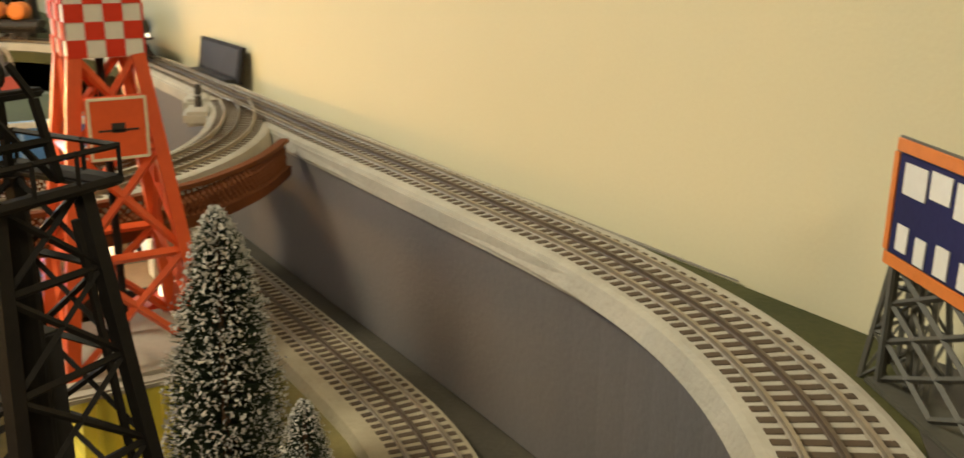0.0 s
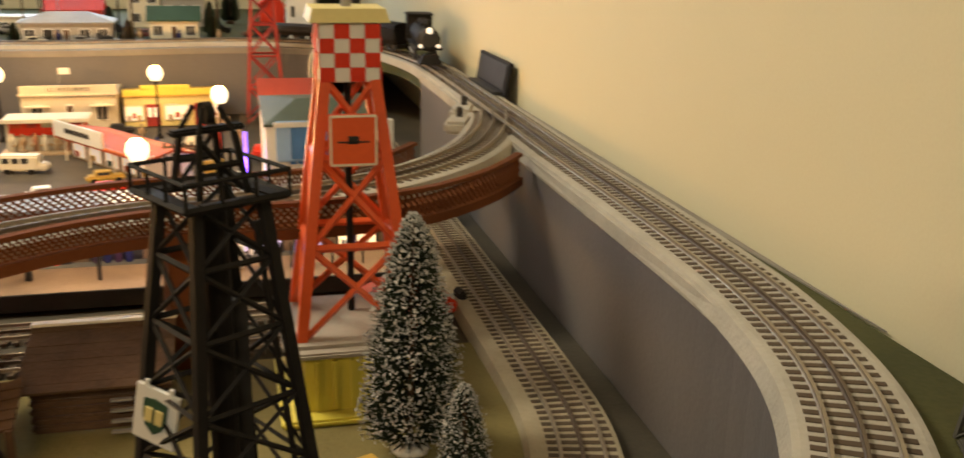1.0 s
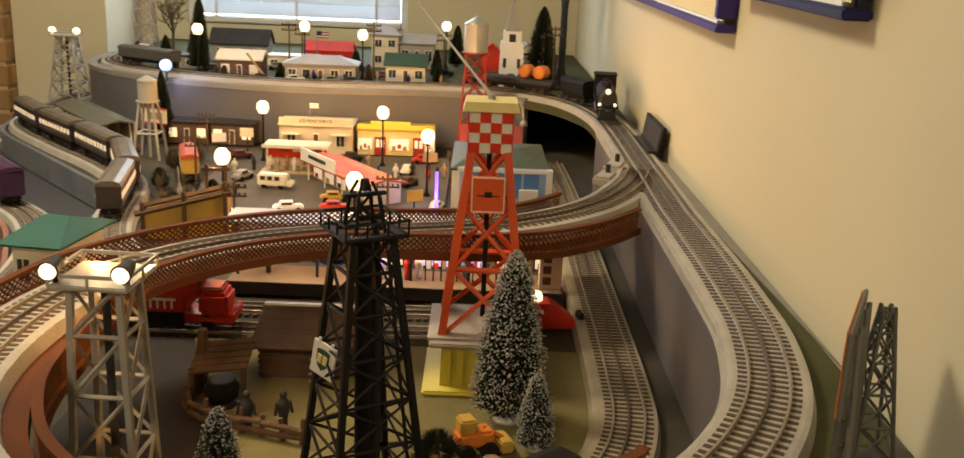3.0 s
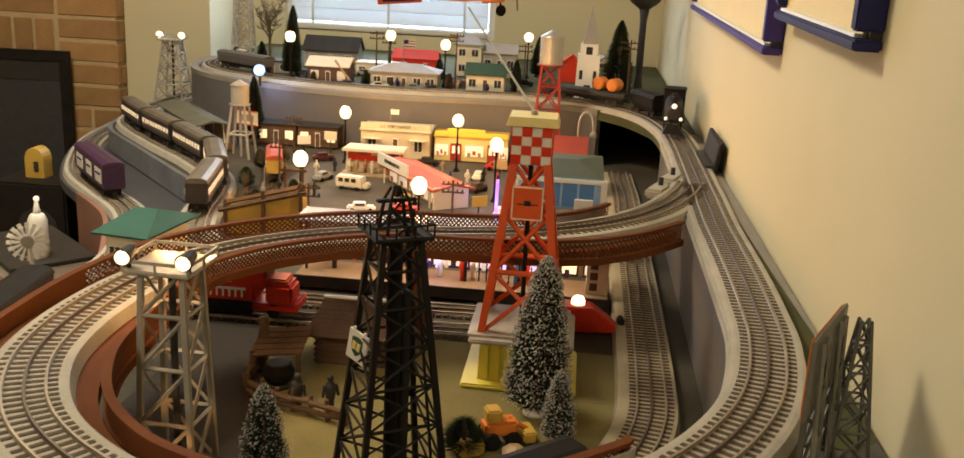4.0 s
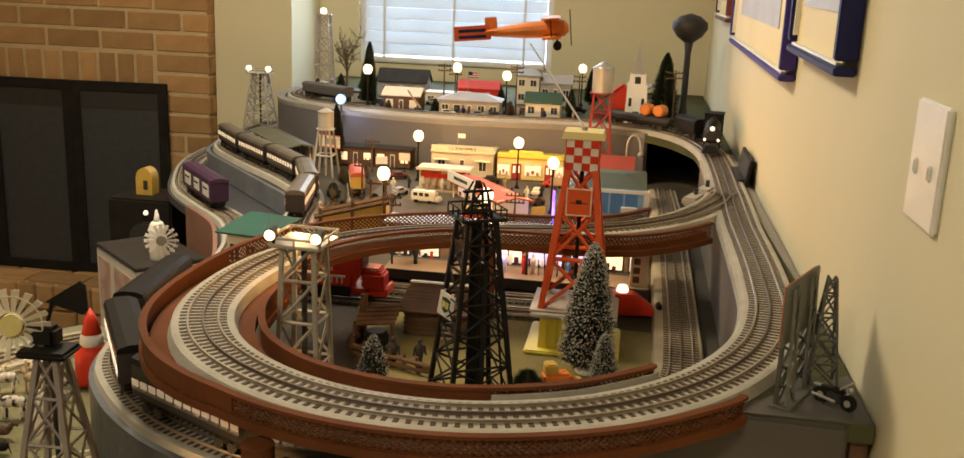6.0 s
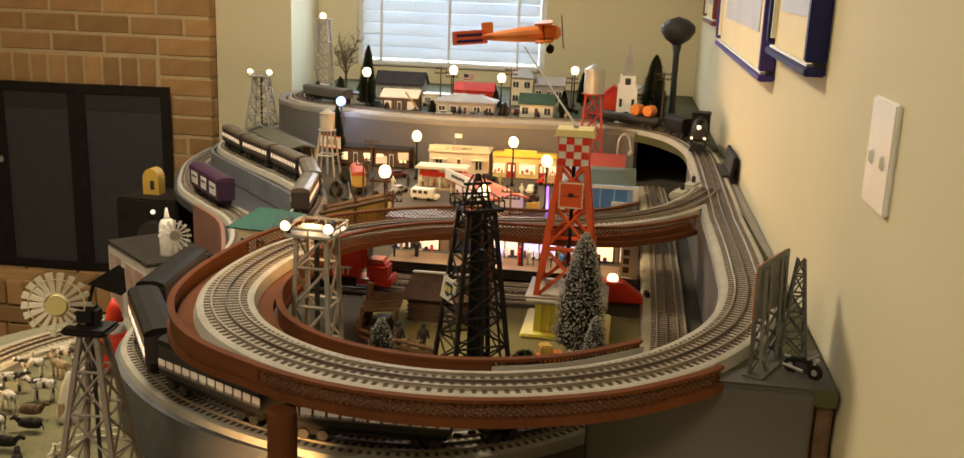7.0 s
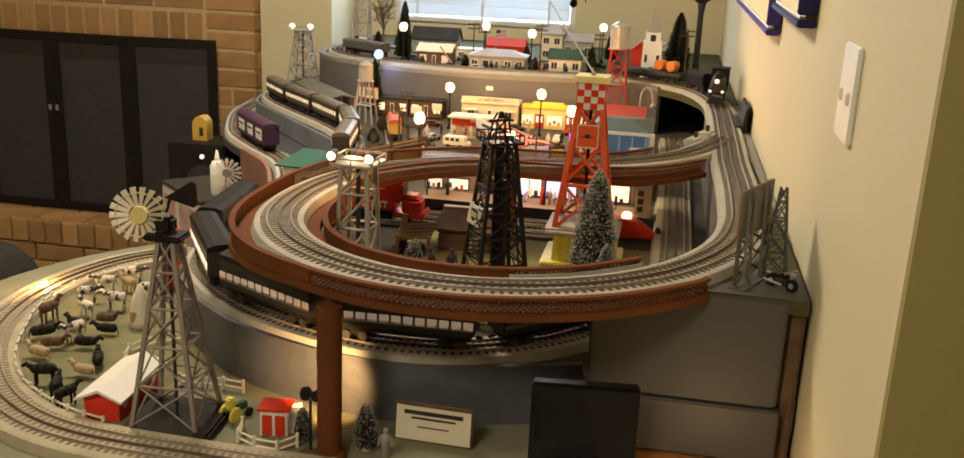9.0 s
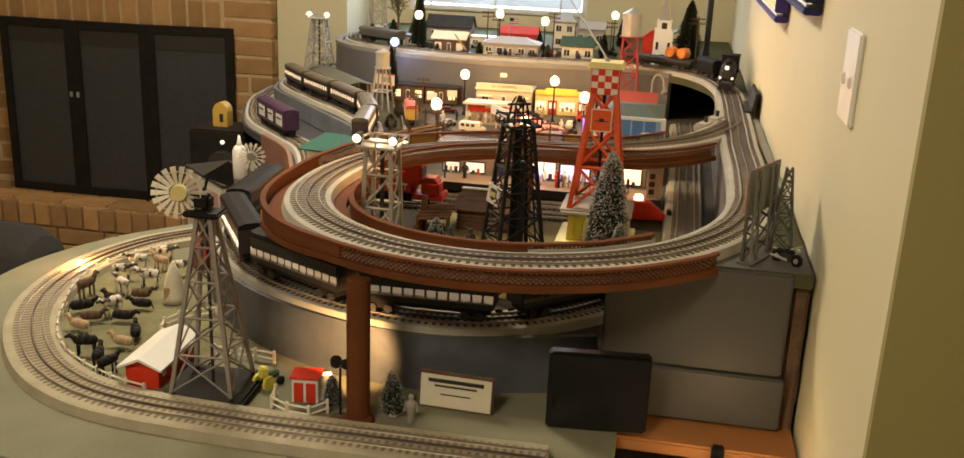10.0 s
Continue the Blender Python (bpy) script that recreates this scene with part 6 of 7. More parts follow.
church(-.246, 1.935)
bpy.data.objects["church"].scale = (1.35, 1.2, 1.06)
T = UP
house(-.918, 1.925, T, .105, .075, .050, M_WOOD, M_CREAM, "gable", .018, 0, "brown frame house with pale slatted roof", .006, 3, True, M_CREAM)
house(-.722, 1.945, T, .175, .085, .042, M_ROOFGREY, M_GREY, "hip", .022, 2, "grey bungalow with grey hipped roof", .006, 5, True, M_DARK)
house(-.512, 1.985, T, .100, .075, .045, M_CREAM, M_DKGREEN, "gable", .024, 0, "cream cottage with dark green roof", .006, 3, True, M_DARK)
house(-.595, 2.30, T, .075, .07, .090, M_CREAM, M_GREY, "hip", .026, 0, "cream two-storey house with grey hipped roof", .007, 2, False, M_DARK, storeys=2)
house(-.505, 2.31, T, .10, .07, .070, M_ROOFGREY, M_GREY, "gable", .022, 0, "grey house with slate grey roof", .005, 3, True, M_DARK)
house(-.755, 2.30, T, .13, .07, .040, M_TRUCKRED, M_TRUCKRED, "gable", .022, 0, "bright red barn with red roof", .004, 2, True, M_WHITE)
house(-1.01, 2.31, T, .16, .08, .050, M_GREY, M_DARK, "gable", .036, 0, "grey shed with dark pitched roof", .006, 3, True, M_DARK)
house(-.845, 2.16, T, .11, .06, .034, M_CREAM, M_CREAM, "flat", 0, 0, "low cream shop with flat roof", .004, 3, True, M_DARK)
house(-.292, 2.30, T, .05, .06, .052, M_TRUCKRED, M_TRUCKRED, "gable", .024, 90, "small red schoolhouse with red roof", .004, 1, False, M_WHITE)
house(-1.13, 2.10, T, .09, .07, .030, M_GREY, M_DARK, "flat", 0, 10, "low dark engine shed on the shelf", .004, 3, True, M_DARK)
barn_flag = thing("toy_flag", "small striped flag on a pole beside the red barn", "flag", pose(-.785, 2.245, T))
part("pole", tube(bmesh.new(), (0, 0, 0), (0, 0, .098), .0011), M_GREY, barn_flag)
part("cloth", rbox((.017, 0, .086), (.033, .0012, .022), .0004), M_WHITE, barn_flag)
for k in range(3):
    part("stripe", box(bmesh.new(), (.017, -.0009, .0785 + k * .0075), (.033, .0008, .0035)), M_DEEPRED, barn_flag)
part("canton", box(bmesh.new(), (.0075, -.0015, .0915), (.0135, .0008, .0105)), M_NAVY, barn_flag)
bottle_tree(-.170, 1.950, T, .205, .044, 21, 0.0)
bottle_tree(-1.055, 2.02, T, .190, .030, 22, 0.0)
bottle_tree(-.395, 2.36, T, .120, .026, 23, 0.0)
bottle_tree(-.440, 2.08, T, .075, .018, 24, 0.0)
bottle_tree(-1.17, 2.12, T, .08, .02, 25, 0.0)
bottle_tree(-.225, 1.845, T, .055, .014, 26, 0.0)
bottle_tree(-1.055, 1.71, 0, .165, .026, 27, 0.0)
for k, (x, y) in enumerate(((-.86, 1.87), (-.69, 1.885), (-.64, 1.88), (-.78, 1.88))):
    toy_car(x, y, T, 4 + 5 * k, (M_DARK, M_GREY, M_DARK, M_CREAM)[k], "small parked toy car on the town shelf")
for k, (x, y) in enumerate(((-.755, 1.89), (-.735, 1.89), (-.58, 1.915))):
    figurine(x, y, T, .032, (M_DARK, M_NAVY, M_TAN)[k], 50 * k)
rnd = random.Random(12)
for k in range(12):
    x = -1.02 + .075 * k
    toy_car(x, 2.03 + .05 * (k % 3) + rnd.uniform(-.01, .01), T, rnd.uniform(-15, 15), (M_DARK, M_MAROON, M_GREY, M_BLACK, M_WOOD)[k % 5], ("dark", "maroon", "grey", "black", "brown")[k % 5] + " parked toy car on the town shelf")
for k in range(10):
    figurine(-.98 + .08 * k, 1.895 + .012 * (k % 3), T, .030, (M_DARK, M_WOOD, M_NAVY, M_TAN)[k % 4], k * 37)
for k, (x, y, h, r) in enumerate(((-.82, 1.90, .045, .014), (-.60, 1.90, .050, .015), (-.43, 1.96, .055, .016), (-.955, 1.885, .035, .013), (-.66, 2.13, .060, .018), (-.55, 2.16, .050, .016), (-1.14, 2.28, .06, .025), (-1.25, 2.13, .06, .02))):
    bottle_tree(x, y, T, h, r, 60 + k, 0.0, M_TWIG if k % 2 else None)
plank = thing("leaning_plank", "pale thin plank leaning on the brown house", "plank", pose(-.846, 1.885, T, 0, -38, 0))
part("board", rbox((0, 0, .042), (.004, .010, .086), .0006), M_TAN, plank)
spot = thing("spot_signal", "small dark signal post with a cold white lamp", "signal lamp", pose(-1.071, 1.80, UP))
part("post", tube(bmesh.new(), (0, 0, 0), (0, 0, .032), .003), M_DARK, spot)
part("lamp_lens", ball(bmesh.new(), (0, -.004, .040), .0145, 14), M_BULBWHITE, spot, "bright cold white lens")
lamp("violet_light", 'POINT', pose(-.432, 1.20, .03), .03, (.35, .22, 1.0), .006)
lamp("violet_light", 'POINT', pose(-.455, .74, .05), .04, (.45, .30, 1.0), .006)
lamp("signal_light", 'POINT', pose(-1.071, 1.779, UP + .040), .60, (.45, .60, 1.0), .01)

arch = thing("gooseneck_lamp", "pale grey gooseneck lamp beside the tunnel mouth", "street lamp", pose(-.243, 1.55, 0))
bm = bmesh.new()
path = [Vector((-.016, 0, 0)), Vector((-.016, 0, .118))] + [Vector((-.016 * math.cos(a), 0, .124 + .030 * math.sin(a))) for a in (math.pi * k / 8 for k in range(1, 8))] + [Vector((.018, 0, .112))]
for a, b in zip(path, path[1:]):
    tube(bm, a, b, .0028, seg=8)
part("post", bm, M_SILVER, arch)
part("shade", lathe(bmesh.new(), [(.009, 0), (.007, .008), (.003, .013)], 14, (.018, 0, .100)), M_ROOFGREY, arch)

M_TRUSS = surf("grey_truss_plastic", (0.17, 0.165, 0.14), (0.12, 0.115, 0.10), 0.5, 18)
# wall side: billboard, lattice mast, dark panel, switch stand
bb = thing("billboard", "drive-in billboard with orange frame on grey lattice legs", "billboard", pose(-.073, .0465, UP, 0, 0, 64.2))
bb.scale = (.745, 1, 1)
part("panel", rbox((0, 0, .090), (.130, .003, .060), .001), M_TRUSS, bb)
part("picture", rbox((0, .0022, .090), (.112, .0014, .046), .0004), M_NAVY, bb, "dark blue picture with pale shapes")
for u, w, z, h in ((-.040, .022, .104, .013), (-.014, .018, .103, .015), (.010, .020, .105, .012), (.036, .024, .103, .014), (-.042, .012, .076, .014), (-.022, .010, .074, .011), (.0, .013, .075, .013), (.022, .011, .074, .012), (.042, .012, .076, .012)):
    part("pale_shape", box(bmesh.new(), (u, .0032, z), (w, .0008, h)), M_WHITE, bb)
for c, s in (((0, .0028, .1165), (.128, .0024, .006)), ((0, .0028, .0635), (.128, .0024, .006)), ((-.0605, .0028, .090), (.006, .0024, .046)), ((.0605, .0028, .090), (.006, .0024, .046))):
    part("frame_bar", rbox((c[0], c[1] - .0004, c[2]), (s[0] * .96, .0010, s[2]), .0004), M_ORANGE, bb)
for u in (-.058, .052):
    part("leg", rbox((u, 0, .031), (.006, .004, .060), .001), M_DULL, bb)
for u in (-.040, .030):
    for e in (-.011, .011):
        part("truss_post", bar(bmesh.new(), (u + e, -.009, .003), (u + e, -.004, .116), .0026), M_TRUSS, bb)
    for k in range(6):
        e = .011 if k % 2 else -.011
        part("truss_brace", bar(bmesh.new(), (u - e, -.009 + k * .0008, .004 + k * .0185), (u + e, -.008 + k * .0008, .0225 + k * .0185), .0018), M_TRUSS, bb)
for k in range(3):
    for u0, u1 in ((-.058, -.004), (-.004, .052)):
        part("brace", bar(bmesh.new(), (u0, -.001, .004 + k * .019), (u1, -.001, .023 + k * .019), .0024), M_DULL, bb)
        part("brace", bar(bmesh.new(), (u1, -.001, .004 + k * .019), (u0, -.001, .023 + k * .019), .0024), M_DULL, bb)
part("base_plate", rbox((-.004, -.006, .0015), (.128, .022, .003), .001), M_DULL, bb, "dull grey base plate")
mast = thing("lattice_mast", "thin dark lattice mast beside the wall", "toy tower", pose(-.040, .079, UP))
lattice_tower(mast, .0145, .0035, 0, .112, 5, .0022, M_DULL, .0014)
mc = thing("toy_motorcycle", "dark toy motorcycle wreck on the shelf end", "toy motorcycle", pose(-.036, .022, UP, 0, 0, -40))
mc.scale = (.78, .78, .82)
for u in (-.018, .018):
    part("wheel", tube(bmesh.new(), (u, -.0025, .010), (u, .0025, .010), .010, seg=16), M_BLACK, mc)
part("engine", rbox((0, 0, .012), (.020, .012, .012), .002), M_DARK, mc)
part("tank", rbox((.004, 0, .021), (.018, .009, .008), .003), M_BLACK, mc)
part("seat", rbox((-.012, 0, .020), (.016, .009, .004), .0015), M_BLACK, mc)
part("handlebar", tube(bmesh.new(), (.014, -.016, .030), (.014, .016, .030), .0012), M_SILVER, mc)
part("fork", tube(bmesh.new(), (.018, 0, .010), (.014, 0, .030), .0015), M_SILVER, mc)
part("exhaust", tube(bmesh.new(), (.004, -.007, .009), (-.026, -.008, .011), .0018), M_SILVER, mc)
part("headlamp", ball(bmesh.new(), (.019, 0, .026), .0034, 10), M_SILVER, mc)
for u in (-.018, .018):
    part("hub", tube(bmesh.new(), (u, -.0032, .010), (u, .0032, .010), .0042, seg=12), M_SILVER, mc)
part("rear_fender", rbox((-.021, 0, .0205), (.016, .006, .002), .0008), M_SILVER, mc)
part("kick_stand", tube(bmesh.new(), (-.002, .006, .008), (-.004, .015, .0005), .0010), M_SILVER, mc)
dark = thing("dark_panel", "thin black plastic panel leaning on the wall", "panel", pose(-.022, 1.16, UP + .012))
part("housing", box(bmesh.new(), (0, 0, .024), (.006, .17, .048), pose(.004, 0, 0, 0, 9, 0)), M_BLACK, dark)
part("foot", rbox((-.004, 0, .003), (.018, .15, .006), .001), M_DARK, dark)
part("face_plate", box(bmesh.new(), (-.0036, 0, .026), (.0014, .155, .036), pose(.004, 0, 0, 0, 9, 0)), M_DARK, dark)
for y in (.90, .985):
    sw = thing("switch_machine", "pale grey track switch machine with lever", "switch machine", pose(-.128 + (y - .9) * .3, y, .1285, 0, 0, -20), "switch machines")
    part("housing", rbox((0, 0, .008), (.030, .055, .016), .004), M_ROADBED, sw)
    part("lantern", tube(bmesh.new(), (0, .012, .016), (0, .012, .028), .004, seg=10), M_DARK, sw)

# wall things
def picture_frame(y0, y1, z0, z1, mat, label, tilt):
    p = thing("picture_frame", label, "framed picture", pose(-.001, (y0 + y1) / 2, (z0 + z1) / 2, tilt, 0, 0), "framed pictures")
    w, h, t, b = y1 - y0, z1 - z0, .026, .017
    part("backing", box(bmesh.new(), (-.006, 0, 0), (.010, w - .01, h - .01)), M_DARK, p)
    part("mat", box(bmesh.new(), (-.0125, 0, -b * .2), (.003, w - b * 2, h - b * 1.6)), M_MAT, p)
    part("print", box(bmesh.new(), (-.0148, 0, -h * .04), (.0016, w * .70, h * .66)), M_PRINT, p, "faded grey and tan print")
    for s in (-1, 1):
        bar_h = b if s > 0 else b * .62
        part("frame_bar", rbox((-t / 2, 0, s * (h / 2 - bar_h / 2)), (t, w, bar_h), .002), mat, p)
        part("frame_bar", rbox((-t / 2, s * (w / 2 - b / 2), 0), (t, b, h - b * 2 - .0005), .002), mat, p)
        part("liner", box(bmesh.new(), (-.0175, 0, s * (h / 2 - bar_h - .0022)), (.008, w - b * 2 - .001, .0036)), M_WHITE, p, "thin white inner liner")
        part("liner", box(bmesh.new(), (-.0175, s * (w / 2 - b - .0035), 0), (.008, .006, h - b * 2 - .016)), M_WHITE, p, "thin white inner liner")


picture_frame(.276, .668, .421, .95, M_NAVY, "framed print with dark navy frame on the wall", .8)
picture_frame(.718, 1.70, .378, .95, M_PURPLE, "large framed print with violet frame on the wall", .6)
picture_frame(1.88, 2.30, .425, .85, surf("dark_red_frame", (.16, .03, .03), None, .4), "framed print with dark red frame", 0)
plate = thing("light_switch", "white double light switch plate on the wall", "light switch", pose(0, -.043, .3755))
part("plate", rbox((-.003, 0, 0), (.006, .086, .102), .002), M_WHITE, plate)
for v in (-.021, .021):
    part("toggle", rbox((-.0065, v, -.004), (.006, .007, .013), .0015), M_WHITE, plate)

# fireplace screen and the things before the hearth
fs2 = thing("fireplace_screen", "black folding mesh fireplace screen", "fire screen", pose(-2.26, 2.385, HTOP + .010))


def screen_panel(parent, x0, y0, x1, y1, h):
    d = Vector((x1 - x0, y1 - y0, 0))
    m = Matrix.Translation((x0, y0, 0)) @ Matrix.Rotation(math.atan2(d.y, d.x), 4, 'Z')
    w = d.length
    for c, s in (((w / 2, 0, h - .016), (w, .02, .032)), ((w / 2, 0, .016), (w, .02, .032)), ((.016, 0, h / 2), (.032, .02, h - .064)), ((w - .016, 0, h / 2), (.032, .02, h - .064))):
        part("frame_bar", box(bmesh.new(), c, s, m), M_BLACK, parent)
    part("mesh", box(bmesh.new(), (w / 2, 0.002, h / 2), (w - .06, .004, h - .06), m), M_MESH, parent)
    part("vent_strip", box(bmesh.new(), (w / 2, -0.0015, h - .065), (w - .064, .003, .062), m), M_VENT, parent, "dull brown upper strip")


screen_panel(fs2, 0.0, 0.0, .345, .045, .715)
screen_panel(fs2, -.32, -.01, 0.0, 0.0, .715)
screen_panel(fs2, -.64, -.01, -.32, -.01, .715)
for u in (-.335, -.305):
    part("handle", rbox((u, -.026, .42), (.012, .012, .024), .003), M_GREY, fs2)

side = thing("side_table", "dark narrow side table before the hearth", "table", pose(-1.56, 1.62, FLOOR))
part("tabletop", rbox((0, 0, .60), (.21, .20, .03), .004), M_BLACK, side)
for sx in (-1, 1):
    for sy in (-1, 1):
        part("leg", rbox((.085 * sx, .08 * sy, .2925), (.03, .03, .585), .004), M_WOOD, side)
stool = thing("stool", "dark low stool under the carton", "stool", pose(-1.312, 1.125, FLOOR, 0, 0, -42))
part("seat", rbox((0, 0, .60), (.24, .15, .03), .004), M_BLACK, stool)
for sx in (-1, 1):
    for sy in (-1, 1):
        part("leg", rbox((.10 * sx, .055 * sy, .2925), (.028, .028, .585), .004), M_WOOD, stool)
ST = FLOOR + .615
bx = thing("black_box", "glossy black box with a round dial", "box", pose(-1.56, 1.62, ST))
part("case", rbox((0, 0, .115), (.185, .16, .23), .006), M_BLACK, bx)
part("dial", tube(bmesh.new(), (.02, -.080, .12), (.02, -.090, .12), .045, seg=28), M_DARK, bx)
part("dial_ring", tube(bmesh.new(), (.02, -.082, .12), (.02, -.086, .12), .050, seg=28), M_DARK, bx)
part("pilot_lamp", ball(bmesh.new(), (.02, -.082, .195), .007, 10), M_LITW, bx)
dome = thing("yellow_birdhouse", "mustard yellow arched birdhouse", "birdhouse", pose(-1.575, 1.62, ST + .23))
dome.scale = (.80, .80, 1.0)
bm = bmesh.new()
pts = [(-.030, 0), (.030, 0), (.030, .045)] + [(.030 * math.cos(a), .045 + .030 * math.sin(a)) for a in (math.pi * k / 10 for k in range(1, 10))] + [(-.030, .045)]
a = [bm.verts.new((u, -.025, v)) for u, v in pts]
c = [bm.verts.new((u, .025, v)) for u, v in pts]
bm.faces.new(a[::-1]), bm.faces.new(c)
for k in range(len(pts)):
    bm.faces.new((a[k], a[(k + 1) % len(pts)], c[(k + 1) % len(pts)], c[k]))
bmesh.ops.recalc_face_normals(bm, faces=bm.faces[:])
part("shell", bm, M_GOLD, dome)
part("opening", rbox((.006, -.0256, .028), (.016, .002, .026), .0008), M_DARK, dome)
bottle = thing("squeeze_bottle", "white plastic squeeze bottle with pointed nozzle", "bottle", pose(-1.262, 1.065, ST + .218))
part("body", lathe(bmesh.new(), [(.017, 0), (.018, .005), (.018, .072), (.013, .084), (.007, .087)], 18), M_WHITE, bottle)
part("nozzle", lathe(bmesh.new(), [(.0075, .087), (.006, .092), (.0025, .112), (0, .113)], 14), M_WHITE, bottle)
crate = thing("carton", "white and pink printed carton with dark top", "carton", pose(-1.312, 1.125, ST, 0, 0, -42))
part("box", rbox((0, 0, .105), (.255, .16, .21), .003), M_WHITE, crate)
part("lid", rbox((0, 0, .214), (.258, .163, .008), .002), M_DARK, crate)
for u, w in ((-.075, .075), (.045, .11)):
    part("printed_panel", rbox((u, -.0806, .125), (w, .0014, .13), .0005), M_PINK, crate, "faded pink print")


def windmill_wheel(parent, hub, r, n, mat, hubmat, rz):
    m = Matrix.Translation(hub) @ Matrix.Rotation(radians(rz), 4, 'Z') @ Matrix.Rotation(radians(90), 4, 'X')
    for k in range(n):
        q = m @ Matrix.Rotation(2 * math.pi * k / n, 4, 'Z')
        bm = bmesh.new()
        pts = [(r * .34, -r * .045), (r, -r * .095), (r, r * .095), (r * .34, r * .045)]
        lo = [bm.verts.new(q @ Vector((u, v, v * .5 - .0006))) for u, v in pts]
        hi = [bm.verts.new(q @ Vector((u, v, v * .5 + .0006))) for u, v in pts]
        bm.faces.new(lo[::-1]), bm.faces.new(hi)
        for i in range(4):
            bm.faces.new((lo[i], lo[(i + 1) % 4], hi[(i + 1) % 4], hi[i]))
        part("blade", bm, mat, parent)
    for rr in (.36, .80):
        bm = bmesh.new()
        for k in range(36):
            a, b = 2 * math.pi * k / 36, 2 * math.pi * (k + 1) / 36
            bar(bm, m @ Vector((r * rr * math.cos(a), r * rr * math.sin(a), .001)), m @ Vector((r * rr * math.cos(b), r * rr * math.sin(b), .001)), r * .03)
        part("rim", bm, mat, parent)
    part("hub", tube(bmesh.new(), m @ Vector((0, 0, -.003)), m @ Vector((0, 0, .004)), r * .30, seg=22), hubmat, parent, "pale yellow hub disc")


wm = thing("windmill", "tall brown lattice farm windmill with cream wheel", "toy windmill", pose(-.754, -.117, FARM, 0, 0, 4))
part("base_plate", rbox((.002, -.004, .006), (.112, .108, .012), .003), M_BLACK, wm, "black base plate")
lattice_tower(wm, .040, .0085, .012, .240, 5, .0050, surf("brown_grey_plastic", (.30, .255, .225), (.22, .185, .16), .5, 20), .0020)
windmill_wheel(wm, (-.032, -.006, .2695), .0335, 18, M_CREAM, M_PALEYEL, 14)
part("axle", tube(bmesh.new(), (-.037, -.006, .2695), (-.004, .010, .264), .004), M_DARK, wm)
bm = bmesh.new()
sec = [(-.004, .290), (.030, .312), (.035, .308), (.036, .284), (.031, .280)]
lo = [bm.verts.new((u, .003, v)) for u, v in sec]
hi = [bm.verts.new((u, .005, v)) for u, v in sec]
bm.faces.new(lo), bm.faces.new(hi[::-1])
for k in range(5):
    bm.faces.new((lo[k], hi[k], hi[(k + 1) % 5], lo[(k + 1) % 5]))
bmesh.ops.recalc_face_normals(bm, faces=bm.faces[:])
part("tail_vane", bm, M_BLACK, wm, "black tail vane")
part("tail_boom", bar(bmesh.new(), (-.006, .004, .262), (.003, .004, .292), .0030), M_BLACK, wm)
part("head_plate", rbox((-.002, 0, .2445), (.048, .036, .007), .003), M_BLACK, wm)
part("gear_box", rbox((-.006, .006, .257), (.024, .020, .020), .004), M_BLACK, wm)
part("pump_rod", tube(bmesh.new(), (0, 0, .012), (0, 0, .245), .0022), M_DARK, wm)
sm = thing("small_windmill", "small white toy windmill beside the station", "toy windmill", pose(-1.064, .70, -.10))
windmill_wheel(sm, (0, 0, .135), .030, 16, M_WHITE, M_GREY, 20)
part("post", tube(bmesh.new(), (0, .006, 0), (0, .006, .137), .003), M_WHITE, sm)
part("foot", rbox((0, .006, .002), (.04, .04, .004), .001), M_WHITE, sm)

# ---- farm table ----
FENCE = [(-.83, -.158), (-.865, -.150), (-.92, -.128), (-.977, -.094), (-1.03, -.045), (-1.069, .015), (-1.10, .08), (-1.13, .15), (-1.143, .22), (-1.138, .27), (-1.122, .315), (-1.081, .381)]


def rail_fence(pts, label, h=.020, step=.030):
    f = thing("rail_fence", label, "fence", group="farm fences")
    line = curve_through([(*p, FARM) for p in pts], step)
    for p, d in line:
        part("post", rbox((p.x, p.y, FARM + h / 2), (.004, .004, h), .0008), M_CREAM, f)
    for (p, _), (q, _) in zip(line, line[1:]):
        for z in (.35, .8):
            part("rail", bar(bmesh.new(), p + Vector((0, 0, h * z)), q + Vector((0, 0, h * z)), .0022), M_CREAM, f)


rail_fence(FENCE, "cream rail fence round the farm field")
rail_fence([(-.885, .0), (-.915, .04), (-.90, .09), (-.86, .12)], "cream rail fence of the inner pen")
rail_fence([(-.80, -.02), (-.745, -.015), (-.70, -.02)], "cream rail fence behind the windmill")
rail_fence([(-.668, -.115), (-.655, -.150), (-.60, -.158), (-.585, -.12)], "cream rail fence round the red shed")
structure("farm_field", slab(bmesh.new(), [(p.x, p.y) for p, _ in curve_through(FENCE, .03)] + [(-.95, .30), (-.86, .16), (-.80, .07), (-.79, -.155)], FARM - .001, FARM + .0025), surf("farm_grass", (.200, .185, .092), (.130, .125, .062), .95, 30, bump=.6), "olive green farm field", "ground")


